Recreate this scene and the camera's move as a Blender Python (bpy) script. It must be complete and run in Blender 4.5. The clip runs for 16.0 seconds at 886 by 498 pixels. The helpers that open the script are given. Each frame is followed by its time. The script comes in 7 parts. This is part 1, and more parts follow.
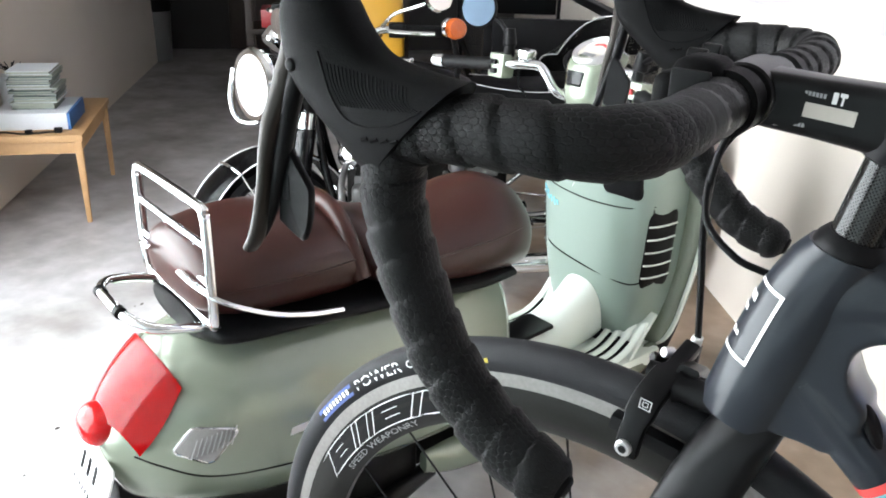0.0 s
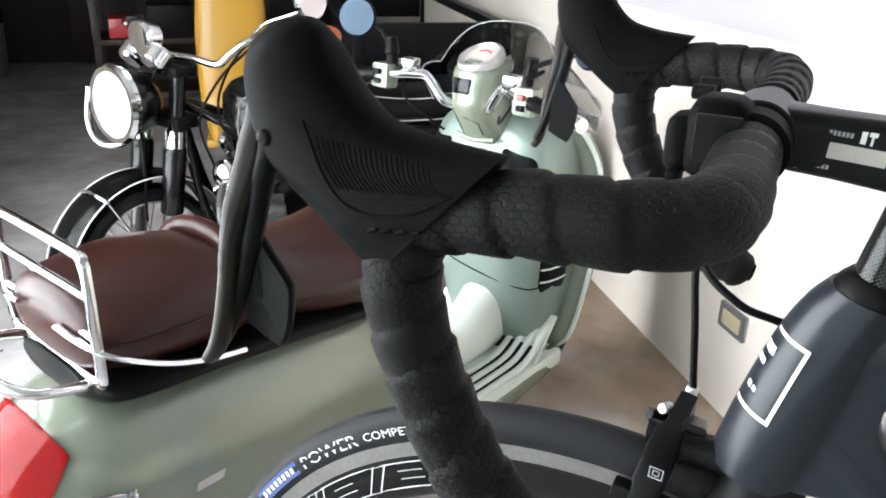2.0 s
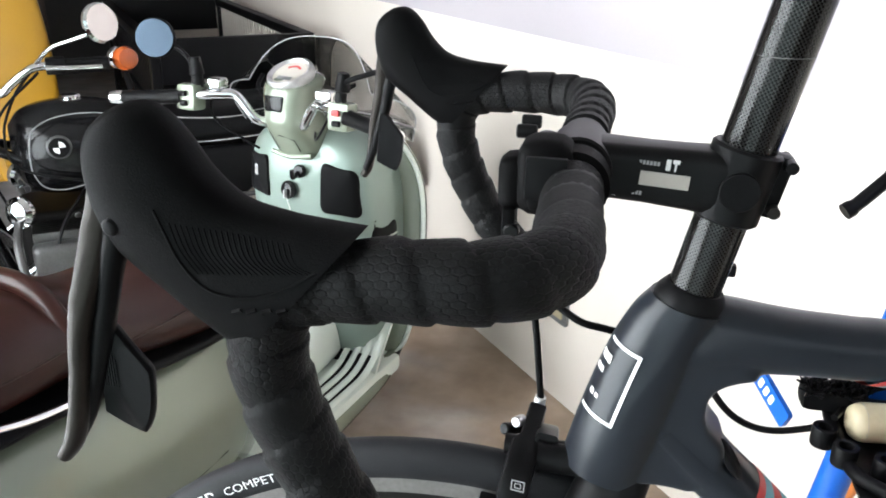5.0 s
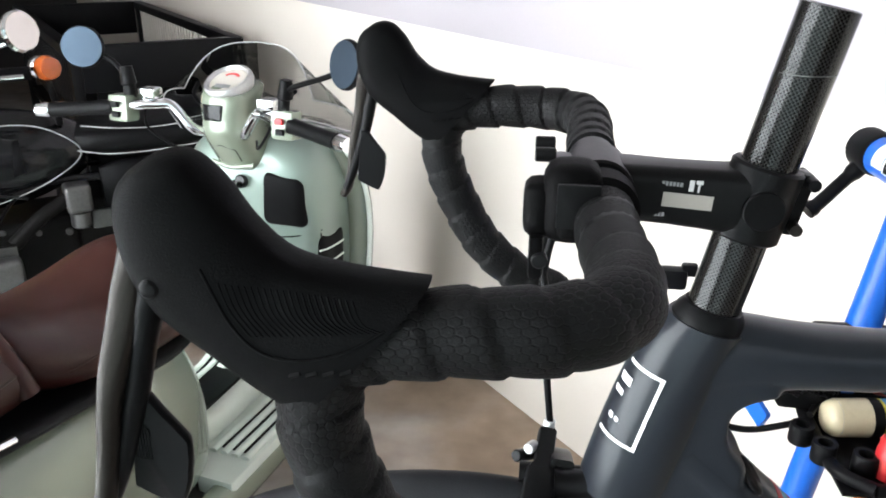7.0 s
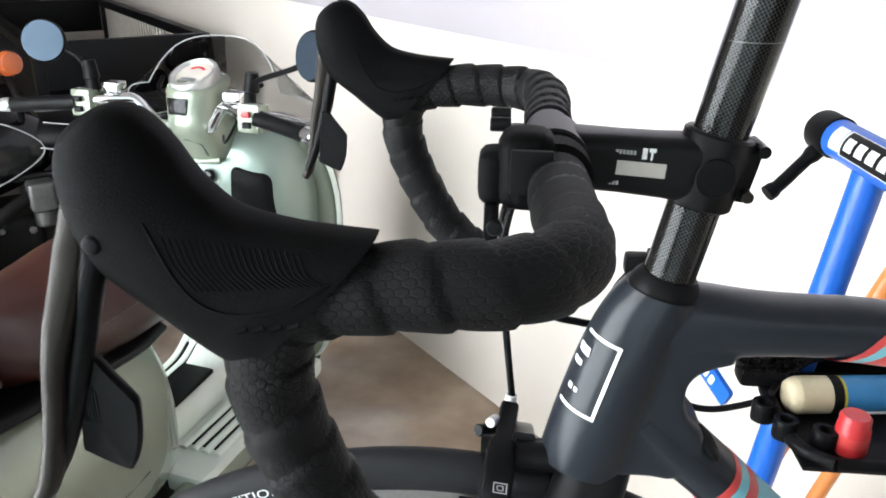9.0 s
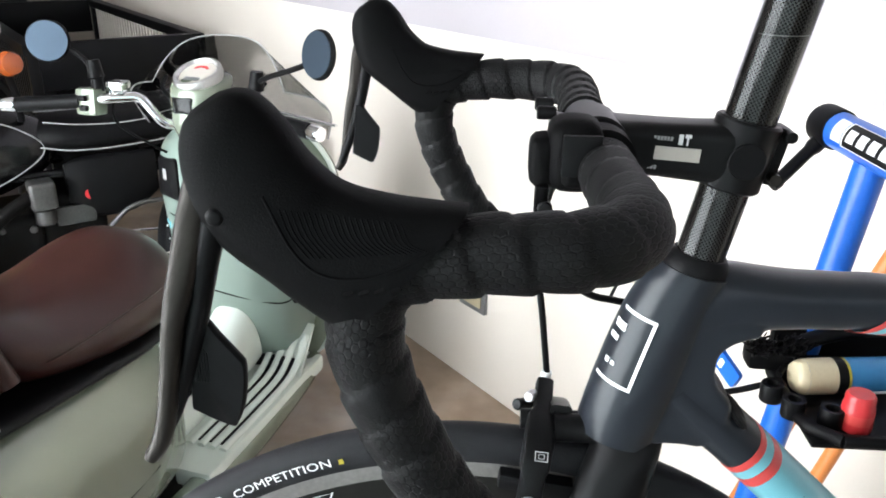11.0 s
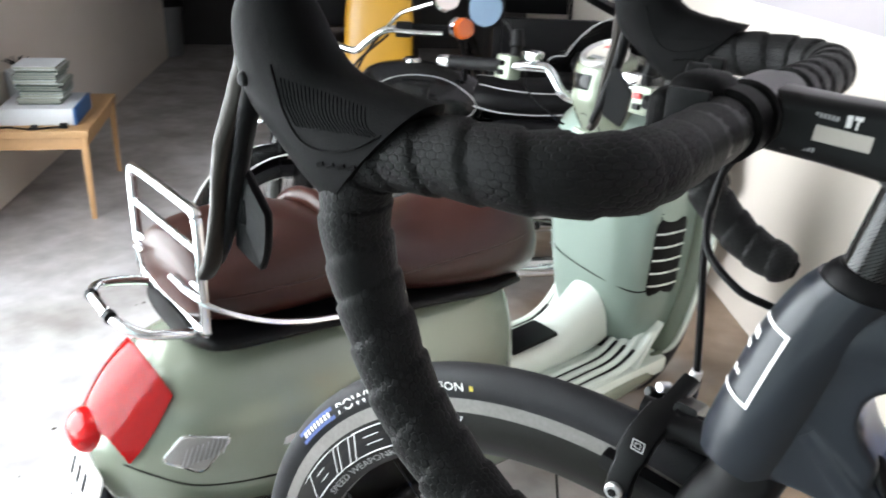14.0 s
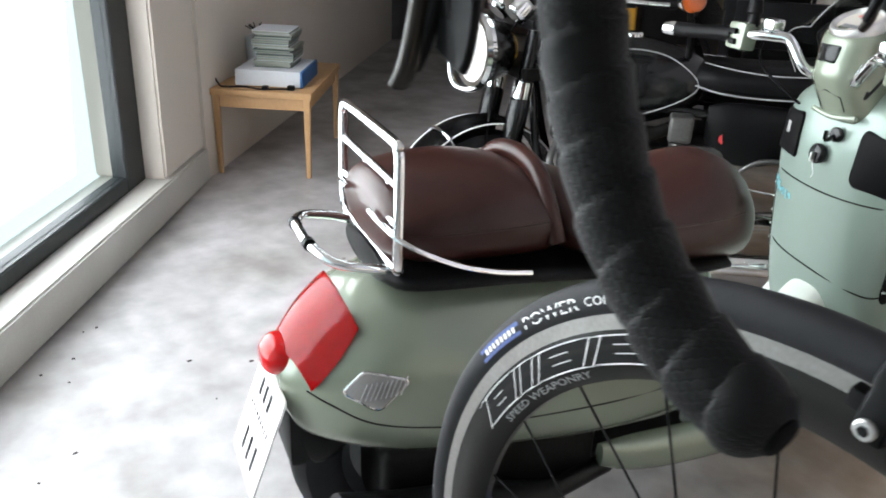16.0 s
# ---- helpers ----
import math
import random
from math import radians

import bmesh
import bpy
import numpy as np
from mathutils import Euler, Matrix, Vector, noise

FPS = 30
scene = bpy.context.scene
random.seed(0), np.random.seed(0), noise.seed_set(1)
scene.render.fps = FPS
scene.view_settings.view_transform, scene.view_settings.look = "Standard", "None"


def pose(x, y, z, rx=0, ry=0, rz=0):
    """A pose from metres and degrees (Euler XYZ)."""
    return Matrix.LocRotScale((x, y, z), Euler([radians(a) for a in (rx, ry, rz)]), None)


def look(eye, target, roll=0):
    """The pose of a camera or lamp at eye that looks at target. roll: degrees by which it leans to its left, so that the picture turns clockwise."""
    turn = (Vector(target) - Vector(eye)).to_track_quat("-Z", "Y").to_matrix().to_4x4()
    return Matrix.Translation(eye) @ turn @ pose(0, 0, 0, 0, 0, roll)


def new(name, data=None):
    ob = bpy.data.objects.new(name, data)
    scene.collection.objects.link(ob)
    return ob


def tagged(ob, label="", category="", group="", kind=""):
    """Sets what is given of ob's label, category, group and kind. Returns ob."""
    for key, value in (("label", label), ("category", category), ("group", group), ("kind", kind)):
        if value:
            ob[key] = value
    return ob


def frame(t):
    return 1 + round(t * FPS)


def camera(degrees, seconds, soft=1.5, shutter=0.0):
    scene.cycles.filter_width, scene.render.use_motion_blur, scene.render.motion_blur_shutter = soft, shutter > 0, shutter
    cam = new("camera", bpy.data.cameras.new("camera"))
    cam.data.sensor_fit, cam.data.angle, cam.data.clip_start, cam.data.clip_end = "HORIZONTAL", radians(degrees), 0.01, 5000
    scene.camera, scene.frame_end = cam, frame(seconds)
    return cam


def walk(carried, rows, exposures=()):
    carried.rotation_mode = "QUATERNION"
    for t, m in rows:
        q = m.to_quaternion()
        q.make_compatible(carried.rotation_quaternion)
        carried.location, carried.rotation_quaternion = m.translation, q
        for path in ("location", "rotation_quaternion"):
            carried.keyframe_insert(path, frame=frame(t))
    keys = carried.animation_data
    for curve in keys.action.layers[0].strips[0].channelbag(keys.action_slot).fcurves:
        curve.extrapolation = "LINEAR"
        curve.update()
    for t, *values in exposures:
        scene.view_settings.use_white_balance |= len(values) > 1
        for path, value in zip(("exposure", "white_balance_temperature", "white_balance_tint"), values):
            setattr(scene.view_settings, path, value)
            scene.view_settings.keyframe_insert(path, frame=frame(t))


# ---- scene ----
cam = camera(58, 16.0, soft=1.8, shutter=0.4)
PATH = [
    (0, (0.1055, 0.0869, 1.3135), (-0.9958, 1.5647, 0.5368), 1.91),
    (0.5, (0.1111, 0.0868, 1.3068), (-1.0211, 1.5404, 0.5287), 1.79),
    (1, (0.0588, 0.0861, 1.3110), (-1.0862, 1.5289, 0.5315), 2.03),
    (1.5, (0.0170, 0.1026, 1.3145), (-0.9266, 1.6888, 0.5442), 1.63),
    (2, (0.0097, 0.1183, 1.3228), (-0.8209, 1.7673, 0.5540), 1.49),
    (2.5, (-0.0032, 0.1132, 1.3325), (-0.7501, 1.8030, 0.5666), 1.35),
    (3, (-0.0228, 0.0771, 1.3404), (-0.6333, 1.8226, 0.5786), 0.99),
    (3.5, (-0.0085, 0.0850, 1.3452), (-0.4746, 1.8758, 0.5866), 0.97),
    (4, (-0.0059, 0.1120, 1.3545), (-0.4273, 1.9112, 0.5895), 0.69),
    (4.5, (0.0023, 0.1122, 1.3469), (-0.4288, 1.9120, 0.5888), 0.79),
    (7, (-0.0554, 0.1268, 1.3563), (-0.3015, 1.9617, 0.5996), 0.61),
    (7.5, (-0.0509, 0.1338, 1.3541), (-0.2608, 1.9730, 0.5970), 0.50),
    (8, (-0.0443, 0.1327, 1.3526), (-0.2431, 1.9733, 0.5959), 0.61),
    (8.5, (-0.0396, 0.1320, 1.3467), (-0.2223, 1.9752, 0.5923), 0.46),
    (9, (-0.0457, 0.1216, 1.3425), (-0.2259, 1.9636, 0.5844), 0.69),
    (11.5, (-0.0808, 0.0857, 1.3433), (-0.2247, 1.9311, 0.5857), 0.59),
    (12, (-0.0627, 0.0926, 1.3373), (-0.2214, 1.9338, 0.5727), 0.74),
    (12.5, (-0.0126, 0.0942, 1.3328), (-0.3332, 1.9169, 0.5746), 0.78),
    (13, (0.0341, 0.0905, 1.3271), (-0.5981, 1.8285, 0.5658), 1.37),
    (13.5, (0.0796, 0.0924, 1.3343), (-0.7916, 1.7209, 0.5669), 1.78),
    (14, (0.0956, 0.1306, 1.3149), (-1.0248, 1.5908, 0.5323), 2.41),
    (14.5, (0.1081, 0.1615, 1.2841), (-1.1853, 1.4647, 0.4911), 2.69),
    (15, (0.1159, 0.1816, 1.2594), (-1.2755, 1.3756, 0.4604), 2.72),
    (15.5, (0.1080, 0.1816, 1.2336), (-1.3318, 1.3124, 0.4285), 2.85),
    (16, (0.0729, 0.1511, 1.2183), (-1.3819, 1.2639, 0.4150), 2.56),
]
walk(cam, [(t, look(eye, target, roll)) for t, eye, target, roll in PATH], [(0.0, 0.4), (0.7, 0.4), (1.5, 0.25), (2.5, 0.2), (3.5, 0.06), (12.5, 0.08), (13.5, 0.2), (14.3, 0.25), (15.0, -0.05), (16.0, -0.2)])


# ---- light ----
def lamp_area(name, m, sx, sy, power, colour):
    d = bpy.data.lights.new(name, "AREA")
    d.shape, d.size, d.size_y, d.energy, d.color = "RECTANGLE", sx, sy, power, colour
    ob = new(name, d)
    ob.matrix_world = m
    return ob


world = bpy.data.worlds.new("world")
scene.world = world
world.use_nodes = True
_n = world.node_tree.nodes
_sky = _n.new("ShaderNodeTexSky")
_sky.sky_type, _sky.sun_disc = "NISHITA", False
_sky.sun_elevation, _sky.sun_rotation = radians(50), radians(200)
world.node_tree.links.new(_sky.outputs[0], _n["Background"].inputs[0])
_n["Background"].inputs[1].default_value = 0.05
sun = new("sun", bpy.data.lights.new("sun", "SUN"))
sun.data.energy, sun.data.angle, sun.data.color = 1.2, radians(12), (1.0, 0.96, 0.9)
sun.matrix_world = look((-3, -6, 8), (0, 0, 0))

# daylight through the glass door, plus an added fill lamp behind the camera
lamp_area("daylight_door", look((-2.086, 0.130, 1.32), (-1.450, 0.901, 1.24)), 2.2, 2.2, 108, (0.965, 0.965, 1.0))
lamp_area("fill_front", look((1.6, -1.6, 2.2), (0.3, 1.4, 0.8)), 2.4, 0.9, 4, (1.0, 0.935, 0.86))


# ---- materials ----
def mat(name, colour, rough=0.5, metal=0.0, grain=60.0, vary=0.12, bump=0.15, stain=3.0, stain_amount=0.15, coat=0.0, rough_vary=0.12, spec=0.5):
    """A principled material with fine grain, broad stains, uneven gloss and a slight relief."""
    m = bpy.data.materials.new(name)
    m.use_nodes = True
    t = m.node_tree
    n, l = t.nodes, t.links
    p = n["Principled BSDF"]
    co = n.new("ShaderNodeTexCoord")
    fine = n.new("ShaderNodeTexNoise")
    fine.inputs["Scale"].default_value, fine.inputs["Detail"].default_value = grain, 6
    broad = n.new("ShaderNodeTexNoise")
    broad.inputs["Scale"].default_value, broad.inputs["Detail"].default_value = stain, 5
    for q in (fine, broad):
        l.new(co.outputs["Object"], q.inputs["Vector"])
    base = n.new("ShaderNodeMix")
    base.data_type = "RGBA"
    base.inputs[6].default_value = (*[c * (1 - vary) for c in colour], 1)
    base.inputs[7].default_value = (*[min(1, c * (1 + vary)) for c in colour], 1)
    l.new(fine.outputs["Fac"], base.inputs[0])
    st = n.new("ShaderNodeMix")
    st.data_type, st.blend_type = "RGBA", "MULTIPLY"
    ramp = n.new("ShaderNodeMapRange")
    ramp.inputs[1].default_value, ramp.inputs[2].default_value = 0.35, 0.75
    ramp.inputs[3].default_value, ramp.inputs[4].default_value = 0.0, stain_amount
    l.new(broad.outputs["Fac"], ramp.inputs[0])
    l.new(ramp.outputs[0], st.inputs[0])
    l.new(base.outputs[2], st.inputs[6])
    st.inputs[7].default_value = (0.45, 0.42, 0.38, 1)
    l.new(st.outputs[2], p.inputs["Base Color"])
    rr = n.new("ShaderNodeMapRange")
    rr.inputs[3].default_value, rr.inputs[4].default_value = max(0.02, rough - rough_vary), min(1, rough + rough_vary)
    l.new(broad.outputs["Fac"], rr.inputs[0])
    l.new(rr.outputs[0], p.inputs["Roughness"])
    p.inputs["Metallic"].default_value = metal
    p.inputs["Coat Weight"].default_value = coat
    p.inputs["Coat Roughness"].default_value = 0.08
    p.inputs["Specular IOR Level"].default_value = spec
    if bump:
        b = n.new("ShaderNodeBump")
        b.inputs["Strength"].default_value, b.inputs["Distance"].default_value = bump, 0.001
        l.new(fine.outputs["Fac"], b.inputs["Height"])
        l.new(b.outputs[0], p.inputs["Normal"])
    return m


def math_node(t, op, a, b=None, c=None):
    q = t.nodes.new("ShaderNodeMath")
    q.operation = op
    for i, v in enumerate((a, b, c)):
        if v is None:
            continue
        if isinstance(v, (int, float)):
            q.inputs[i].default_value = v
        else:
            t.links.new(v, q.inputs[i])
    return q.outputs[0]


def relief(m, height, strength, distance):
    t = m.node_tree
    b = t.nodes.new("ShaderNodeBump")
    b.inputs["Strength"].default_value, b.inputs["Distance"].default_value = strength, distance
    p = t.nodes["Principled BSDF"]
    old = p.inputs["Normal"].links
    if old:
        t.links.new(old[0].from_socket, b.inputs["Normal"])
    t.links.new(height, b.inputs["Height"])
    t.links.new(b.outputs[0], p.inputs["Normal"])


def hex_height(t, size):
    """Height of hexagonal studs from the UV map, which is in metres."""
    uv = t.nodes.new("ShaderNodeUVMap")
    sep = t.nodes.new("ShaderNodeSeparateXYZ")
    t.links.new(uv.outputs[0], sep.inputs[0])
    u = math_node(t, "DIVIDE", sep.outputs[0], size)
    v = math_node(t, "DIVIDE", sep.outputs[1], size * 1.732)
    dist = []
    for off in (0.0, 0.5):
        a = math_node(t, "SUBTRACT", math_node(t, "FRACT", math_node(t, "ADD", u, off + 100)), 0.5)
        b = math_node(t, "MULTIPLY", math_node(t, "SUBTRACT", math_node(t, "FRACT", math_node(t, "ADD", v, off + 100)), 0.5), 1.732)
        a, b = math_node(t, "ABSOLUTE", a), math_node(t, "ABSOLUTE", b)
        dist.append(math_node(t, "MAXIMUM", a, math_node(t, "ADD", math_node(t, "MULTIPLY", a, 0.5), math_node(t, "MULTIPLY", b, 0.866))))
    d = math_node(t, "MINIMUM", dist[0], dist[1])
    r = t.nodes.new("ShaderNodeMapRange")
    r.interpolation_type = "SMOOTHSTEP"
    r.inputs[1].default_value, r.inputs[2].default_value = 0.36, 0.48
    r.inputs[3].default_value, r.inputs[4].default_value = 1.0, 0.0
    t.links.new(d, r.inputs[0])
    return r.outputs[0]


def worn_height(t, height):
    """The studs fade where the tape is stretched or rubbed."""
    no = t.nodes.new("ShaderNodeTexNoise")
    no.inputs["Scale"].default_value, no.inputs["Detail"].default_value = 16, 3
    co = t.nodes.new("ShaderNodeTexCoord")
    t.links.new(co.outputs["Object"], no.inputs["Vector"])
    r = t.nodes.new("ShaderNodeMapRange")
    r.inputs[1].default_value, r.inputs[2].default_value, r.inputs[3].default_value, r.inputs[4].default_value = 0.40, 0.62, 0.05, 1.0
    t.links.new(no.outputs["Fac"], r.inputs[0])
    return math_node(t, "MULTIPLY", height, r.outputs[0])


def weave(m, size, lo, hi):
    """Carbon cloth: small checks of lighter and darker tow, from the UV map in metres."""
    t = m.node_tree
    uv = t.nodes.new("ShaderNodeUVMap")
    ck = t.nodes.new("ShaderNodeTexChecker")
    ck.inputs["Scale"].default_value = 1 / size
    ck.inputs["Color1"].default_value, ck.inputs["Color2"].default_value = (*lo, 1), (*hi, 1)
    t.links.new(uv.outputs[0], ck.inputs["Vector"])
    t.links.new(ck.outputs["Color"], t.nodes["Principled BSDF"].inputs["Base Color"])


RUBBER = mat("tape_rubber", (0.0034, 0.0034, 0.0037), 0.55, grain=900, vary=0.25, bump=0.3, stain=25, stain_amount=0.0, rough_vary=0.06, spec=0.20)
relief(RUBBER, worn_height(RUBBER.node_tree, hex_height(RUBBER.node_tree, 0.0041)), 0.7, 0.0007)
HOOD = mat("hood_rubber", (0.0022, 0.0022, 0.0024), 0.55, grain=1200, vary=0.2, bump=0.25, stain=20, stain_amount=0.0, rough_vary=0.06, spec=0.06)
BLACK = mat("black_plastic", (0.0035, 0.0035, 0.004), 0.42, grain=400, vary=0.2, bump=0.1, stain_amount=0.0, spec=0.14)
GLOSSBLACK = mat("gloss_black_paint", (0.0035, 0.0035, 0.004), 0.22, grain=300, bump=0.03, coat=0.25, stain_amount=0.0, rough_vary=0.06, spec=0.3)
SATIN = mat("satin_black_metal", (0.006, 0.006, 0.0065), 0.36, 0.3, grain=500, bump=0.06, stain_amount=0.0, spec=0.22)
DARK = mat("dark_engine", (0.0045, 0.0042, 0.004), 0.55, 0.15, grain=120, vary=0.5, bump=0.4, stain_amount=0.3, spec=0.14)
SILVER = mat("cast_aluminium", (0.62, 0.62, 0.62), 0.38, 0.9, grain=200, vary=0.12, bump=0.2, stain_amount=0.3)
ALLOY = mat("dull_engine_alloy", (0.13, 0.13, 0.13), 0.42, 0.85, grain=160, vary=0.25, bump=0.25, stain_amount=0.5)
CHROME = mat("chrome", (0.86, 0.87, 0.88), 0.08, 1.0, grain=80, vary=0.03, bump=0.0, stain=14, stain_amount=0.08, rough_vary=0.04)
LEVER = mat("lever_alloy", (0.030, 0.026, 0.023), 0.36, 0.5, grain=500, bump=0.05, stain_amount=0.1, spec=0.25)
CARBON = mat("carbon_cloth", (0.03, 0.03, 0.03), 0.17, grain=500, bump=0.0, coat=0.15, stain_amount=0.0, rough_vary=0.04, spec=0.3)
weave(CARBON, 0.0013, (0.0015, 0.0015, 0.0015), (0.018, 0.0172, 0.0165))
RIMCARBON = mat("rim_carbon", (0.007, 0.0065, 0.0056), 0.42, grain=350, vary=0.4, bump=0.05, coat=0.12, stain_amount=0.0, spec=0.15)
FRAME = mat("slate_frame_paint", (0.0125, 0.0155, 0.0205), 0.30, grain=900, vary=0.08, bump=0.02, coat=0.22, stain_amount=0.0, rough_vary=0.05, spec=0.3)
CYAN = mat("cyan_paint", (0.16, 0.45, 0.52), 0.34, grain=700, vary=0.04, bump=0.0, coat=0.3, stain_amount=0.0)
RED = mat("red_paint", (0.58, 0.06, 0.055), 0.34, grain=700, vary=0.05, bump=0.0, coat=0.3, stain_amount=0.0)
WHITE = mat("white_print", (0.80, 0.80, 0.79), 0.5, grain=500, vary=0.05, bump=0.0, stain_amount=0.05)
GREYPRINT = mat("grey_print", (0.30, 0.30, 0.30), 0.5, grain=500, vary=0.05, bump=0.0, stain_amount=0.0)
STRIP = mat("pale_strip", (0.50, 0.47, 0.42), 0.4, grain=500, vary=0.05, bump=0.0, stain_amount=0.05)
TYRE = mat("tyre_rubber", (0.012, 0.0125, 0.0145), 0.6, grain=700, vary=0.25, bump=0.3, stain=18, stain_amount=0.1, spec=0.22)
TRACK = mat("brake_track", (0.27, 0.26, 0.25), 0.4, 0.8, grain=260, vary=0.25, bump=0.15, stain=18, stain_amount=0.35)
BLUEPRINT = mat("blue_print", (0.05, 0.09, 0.28), 0.5, grain=400, bump=0.0, stain_amount=0.0)
YELLOWPRINT = mat("yellow_print", (0.42, 0.34, 0.03), 0.5, grain=400, bump=0.0, stain_amount=0.0)
GREEN = mat("sage_green_paint", (0.215, 0.248, 0.192), 0.235, 0.32, grain=1500, vary=0.10, bump=0.02, coat=0.6, stain=5, stain_amount=0.06, rough_vary=0.03)
# body green with the door's bluish light put into the colour
PANEL = mat("door_lit_green_paint", (0.220, 0.285, 0.250), 0.30, 0.28, grain=1500, vary=0.08, bump=0.02, coat=0.5, stain=5, stain_amount=0.06, rough_vary=0.06)
CREAM = mat("pale_green_paint", (0.66, 0.72, 0.66), 0.36, grain=500, vary=0.06, bump=0.02, coat=0.3, stain=9, stain_amount=0.15)
LEATHER = mat("brown_leather", (0.030, 0.0094, 0.0070), 0.31, grain=140, vary=0.18, bump=0.08, stain=5, rough_vary=0.02, stain_amount=0.08, coat=0.08, spec=0.28)
TAILRED = mat("red_lens", (0.40, 0.006, 0.007), 0.07, grain=300, vary=0.08, bump=0.0, rough_vary=0.02, coat=0.3, stain_amount=0.0, spec=0.35)
LENS = mat("clear_lens", (0.62, 0.60, 0.58), 0.18, grain=300, vary=0.1, bump=0.0, coat=0.6, stain_amount=0.05)
SIGLENS = mat("signal_lens", (0.24, 0.235, 0.23), 0.16, grain=300, vary=0.15, bump=0.0, coat=0.7, stain_amount=0.05)
AMBER = mat("amber_lens", (0.34, 0.07, 0.014), 0.2, grain=300, vary=0.1, bump=0.0, coat=0.5, stain_amount=0.0)
MIRRORBLUE = mat("blue_mirror", (0.048, 0.070, 0.098), 0.34, 0.75, grain=60, vary=0.04, bump=0.0, stain_amount=0.05, rough_vary=0.03)
MIRROR = mat("mirror_glass", (0.78, 0.72, 0.65), 0.04, 1.0, grain=60, vary=0.02, bump=0.0, stain_amount=0.03, rough_vary=0.02)
BLUE = mat("blue_stand_paint", (0.006, 0.105, 0.50), 0.38, grain=300, vary=0.08, bump=0.08, coat=0.2, stain_amount=0.05)
ORANGE = mat("orange_paint", (0.60, 0.20, 0.05), 0.35, grain=300, vary=0.06, bump=0.03, coat=0.3, stain_amount=0.05)
YELLOW = mat("yellow_paint", (0.38, 0.20, 0.012), 0.4, grain=200, vary=0.08, bump=0.05, coat=0.2, stain_amount=0.1)
CANCREAM = mat("cream_label", (0.52, 0.45, 0.30), 0.45, grain=200, vary=0.08, bump=0.03, stain_amount=0.15)
CANBLUE = mat("blue_label", (0.03, 0.17, 0.36), 0.4, grain=200, vary=0.08, bump=0.03, stain_amount=0.1)
PINE = mat("pale_wood", (0.50, 0.30, 0.14), 0.5, grain=55, vary=0.16, bump=0.15, stain=6, stain_amount=0.12)
DARKWOOD = mat("dark_wood", (0.022, 0.011, 0.006), 0.5, grain=40, vary=0.25, bump=0.2, stain_amount=0.2)
WALL = mat("white_wall_paint", (0.77, 0.71, 0.64), 0.75, grain=160, vary=0.025, bump=0.25, stain=1.6, stain_amount=0.10)
BAND = mat("lavender_wall_paint", (0.45, 0.42, 0.445), 0.7, grain=160, vary=0.025, bump=0.2, stain=1.3, stain_amount=0.06)
# grey taken down to carry the shade of the unlit far end
BACKWALL = mat("shade_toned_wall", (0.035, 0.033, 0.033), 0.85, grain=60, vary=0.15, bump=0.3, stain=1.1, stain_amount=0.4)
FLOOR = mat("worn_concrete", (0.445, 0.436, 0.440), 0.42, grain=11, vary=0.38, bump=0.35, stain=3.6, stain_amount=0.85, rough_vary=0.16)


def brown_by_wall(m):
    """Rusty brown dirt that lies along the foot of the east wall."""
    t = m.node_tree
    p = t.nodes["Principled BSDF"]
    co = t.nodes.new("ShaderNodeTexCoord")
    dot = t.nodes.new("ShaderNodeVectorMath")
    dot.operation = "DOT_PRODUCT"
    t.links.new(co.outputs["Object"], dot.inputs[0])
    dot.inputs[1].default_value = (-0.7604, -0.6494, 0)
    no = t.nodes.new("ShaderNodeTexNoise")
    no.inputs["Scale"].default_value, no.inputs["Detail"].default_value = 3.5, 8
    t.links.new(co.outputs["Object"], no.inputs["Vector"])
    far = math_node(t, "ADD", math_node(t, "ADD", dot.outputs["Value"], 1.3516), math_node(t, "MULTIPLY", no.outputs["Fac"], -1.7))
    r = t.nodes.new("ShaderNodeMapRange")
    r.interpolation_type = "SMOOTHSTEP"
    r.inputs[1].default_value, r.inputs[2].default_value, r.inputs[3].default_value, r.inputs[4].default_value = -0.75, 0.30, 0.95, 0.0
    t.links.new(far, r.inputs[0])
    mx = t.nodes.new("ShaderNodeMix")
    mx.data_type, mx.blend_type = "RGBA", "MULTIPLY"
    t.links.new(r.outputs[0], mx.inputs[0])
    t.links.new(p.inputs["Base Color"].links[0].from_socket, mx.inputs[6])
    mx.inputs[7].default_value = (0.80, 0.60, 0.43, 1)
    t.links.new(mx.outputs[2], p.inputs["Base Color"])


brown_by_wall(FLOOR)
# grey picked to hold back bounced light, for surfaces out of view
CEIL = mat("bounce_cut_grey", (0.30, 0.29, 0.28), 0.85, grain=60, vary=0.1, bump=0.2, stain=1.1, stain_amount=0.2)
FAINT = mat("faint_print", (0.07, 0.07, 0.07), 0.5, grain=400, bump=0.0, stain_amount=0.0)
CURB = mat("pale_terrazzo", (0.62, 0.61, 0.57), 0.35, grain=140, vary=0.1, bump=0.1, stain=3, stain_amount=0.25)
DOORFRAME = mat("dark_door_frame", (0.009, 0.013, 0.015), 0.45, grain=200, bump=0.05, stain_amount=0.1)
PAPER = mat("paper", (0.33, 0.36, 0.31), 0.7, grain=200, vary=0.1, bump=0.1, stain_amount=0.2)
TEAL = mat("grey_teal_cover", (0.12, 0.18, 0.17), 0.6, grain=100, vary=0.15, bump=0.1)
BOXWHITE = mat("pale_blue_box", (0.66, 0.70, 0.74), 0.6, grain=100, vary=0.06, bump=0.05)
BOXBLUE = mat("blue_box_end", (0.03, 0.13, 0.36), 0.5, grain=100, vary=0.1, bump=0.05)
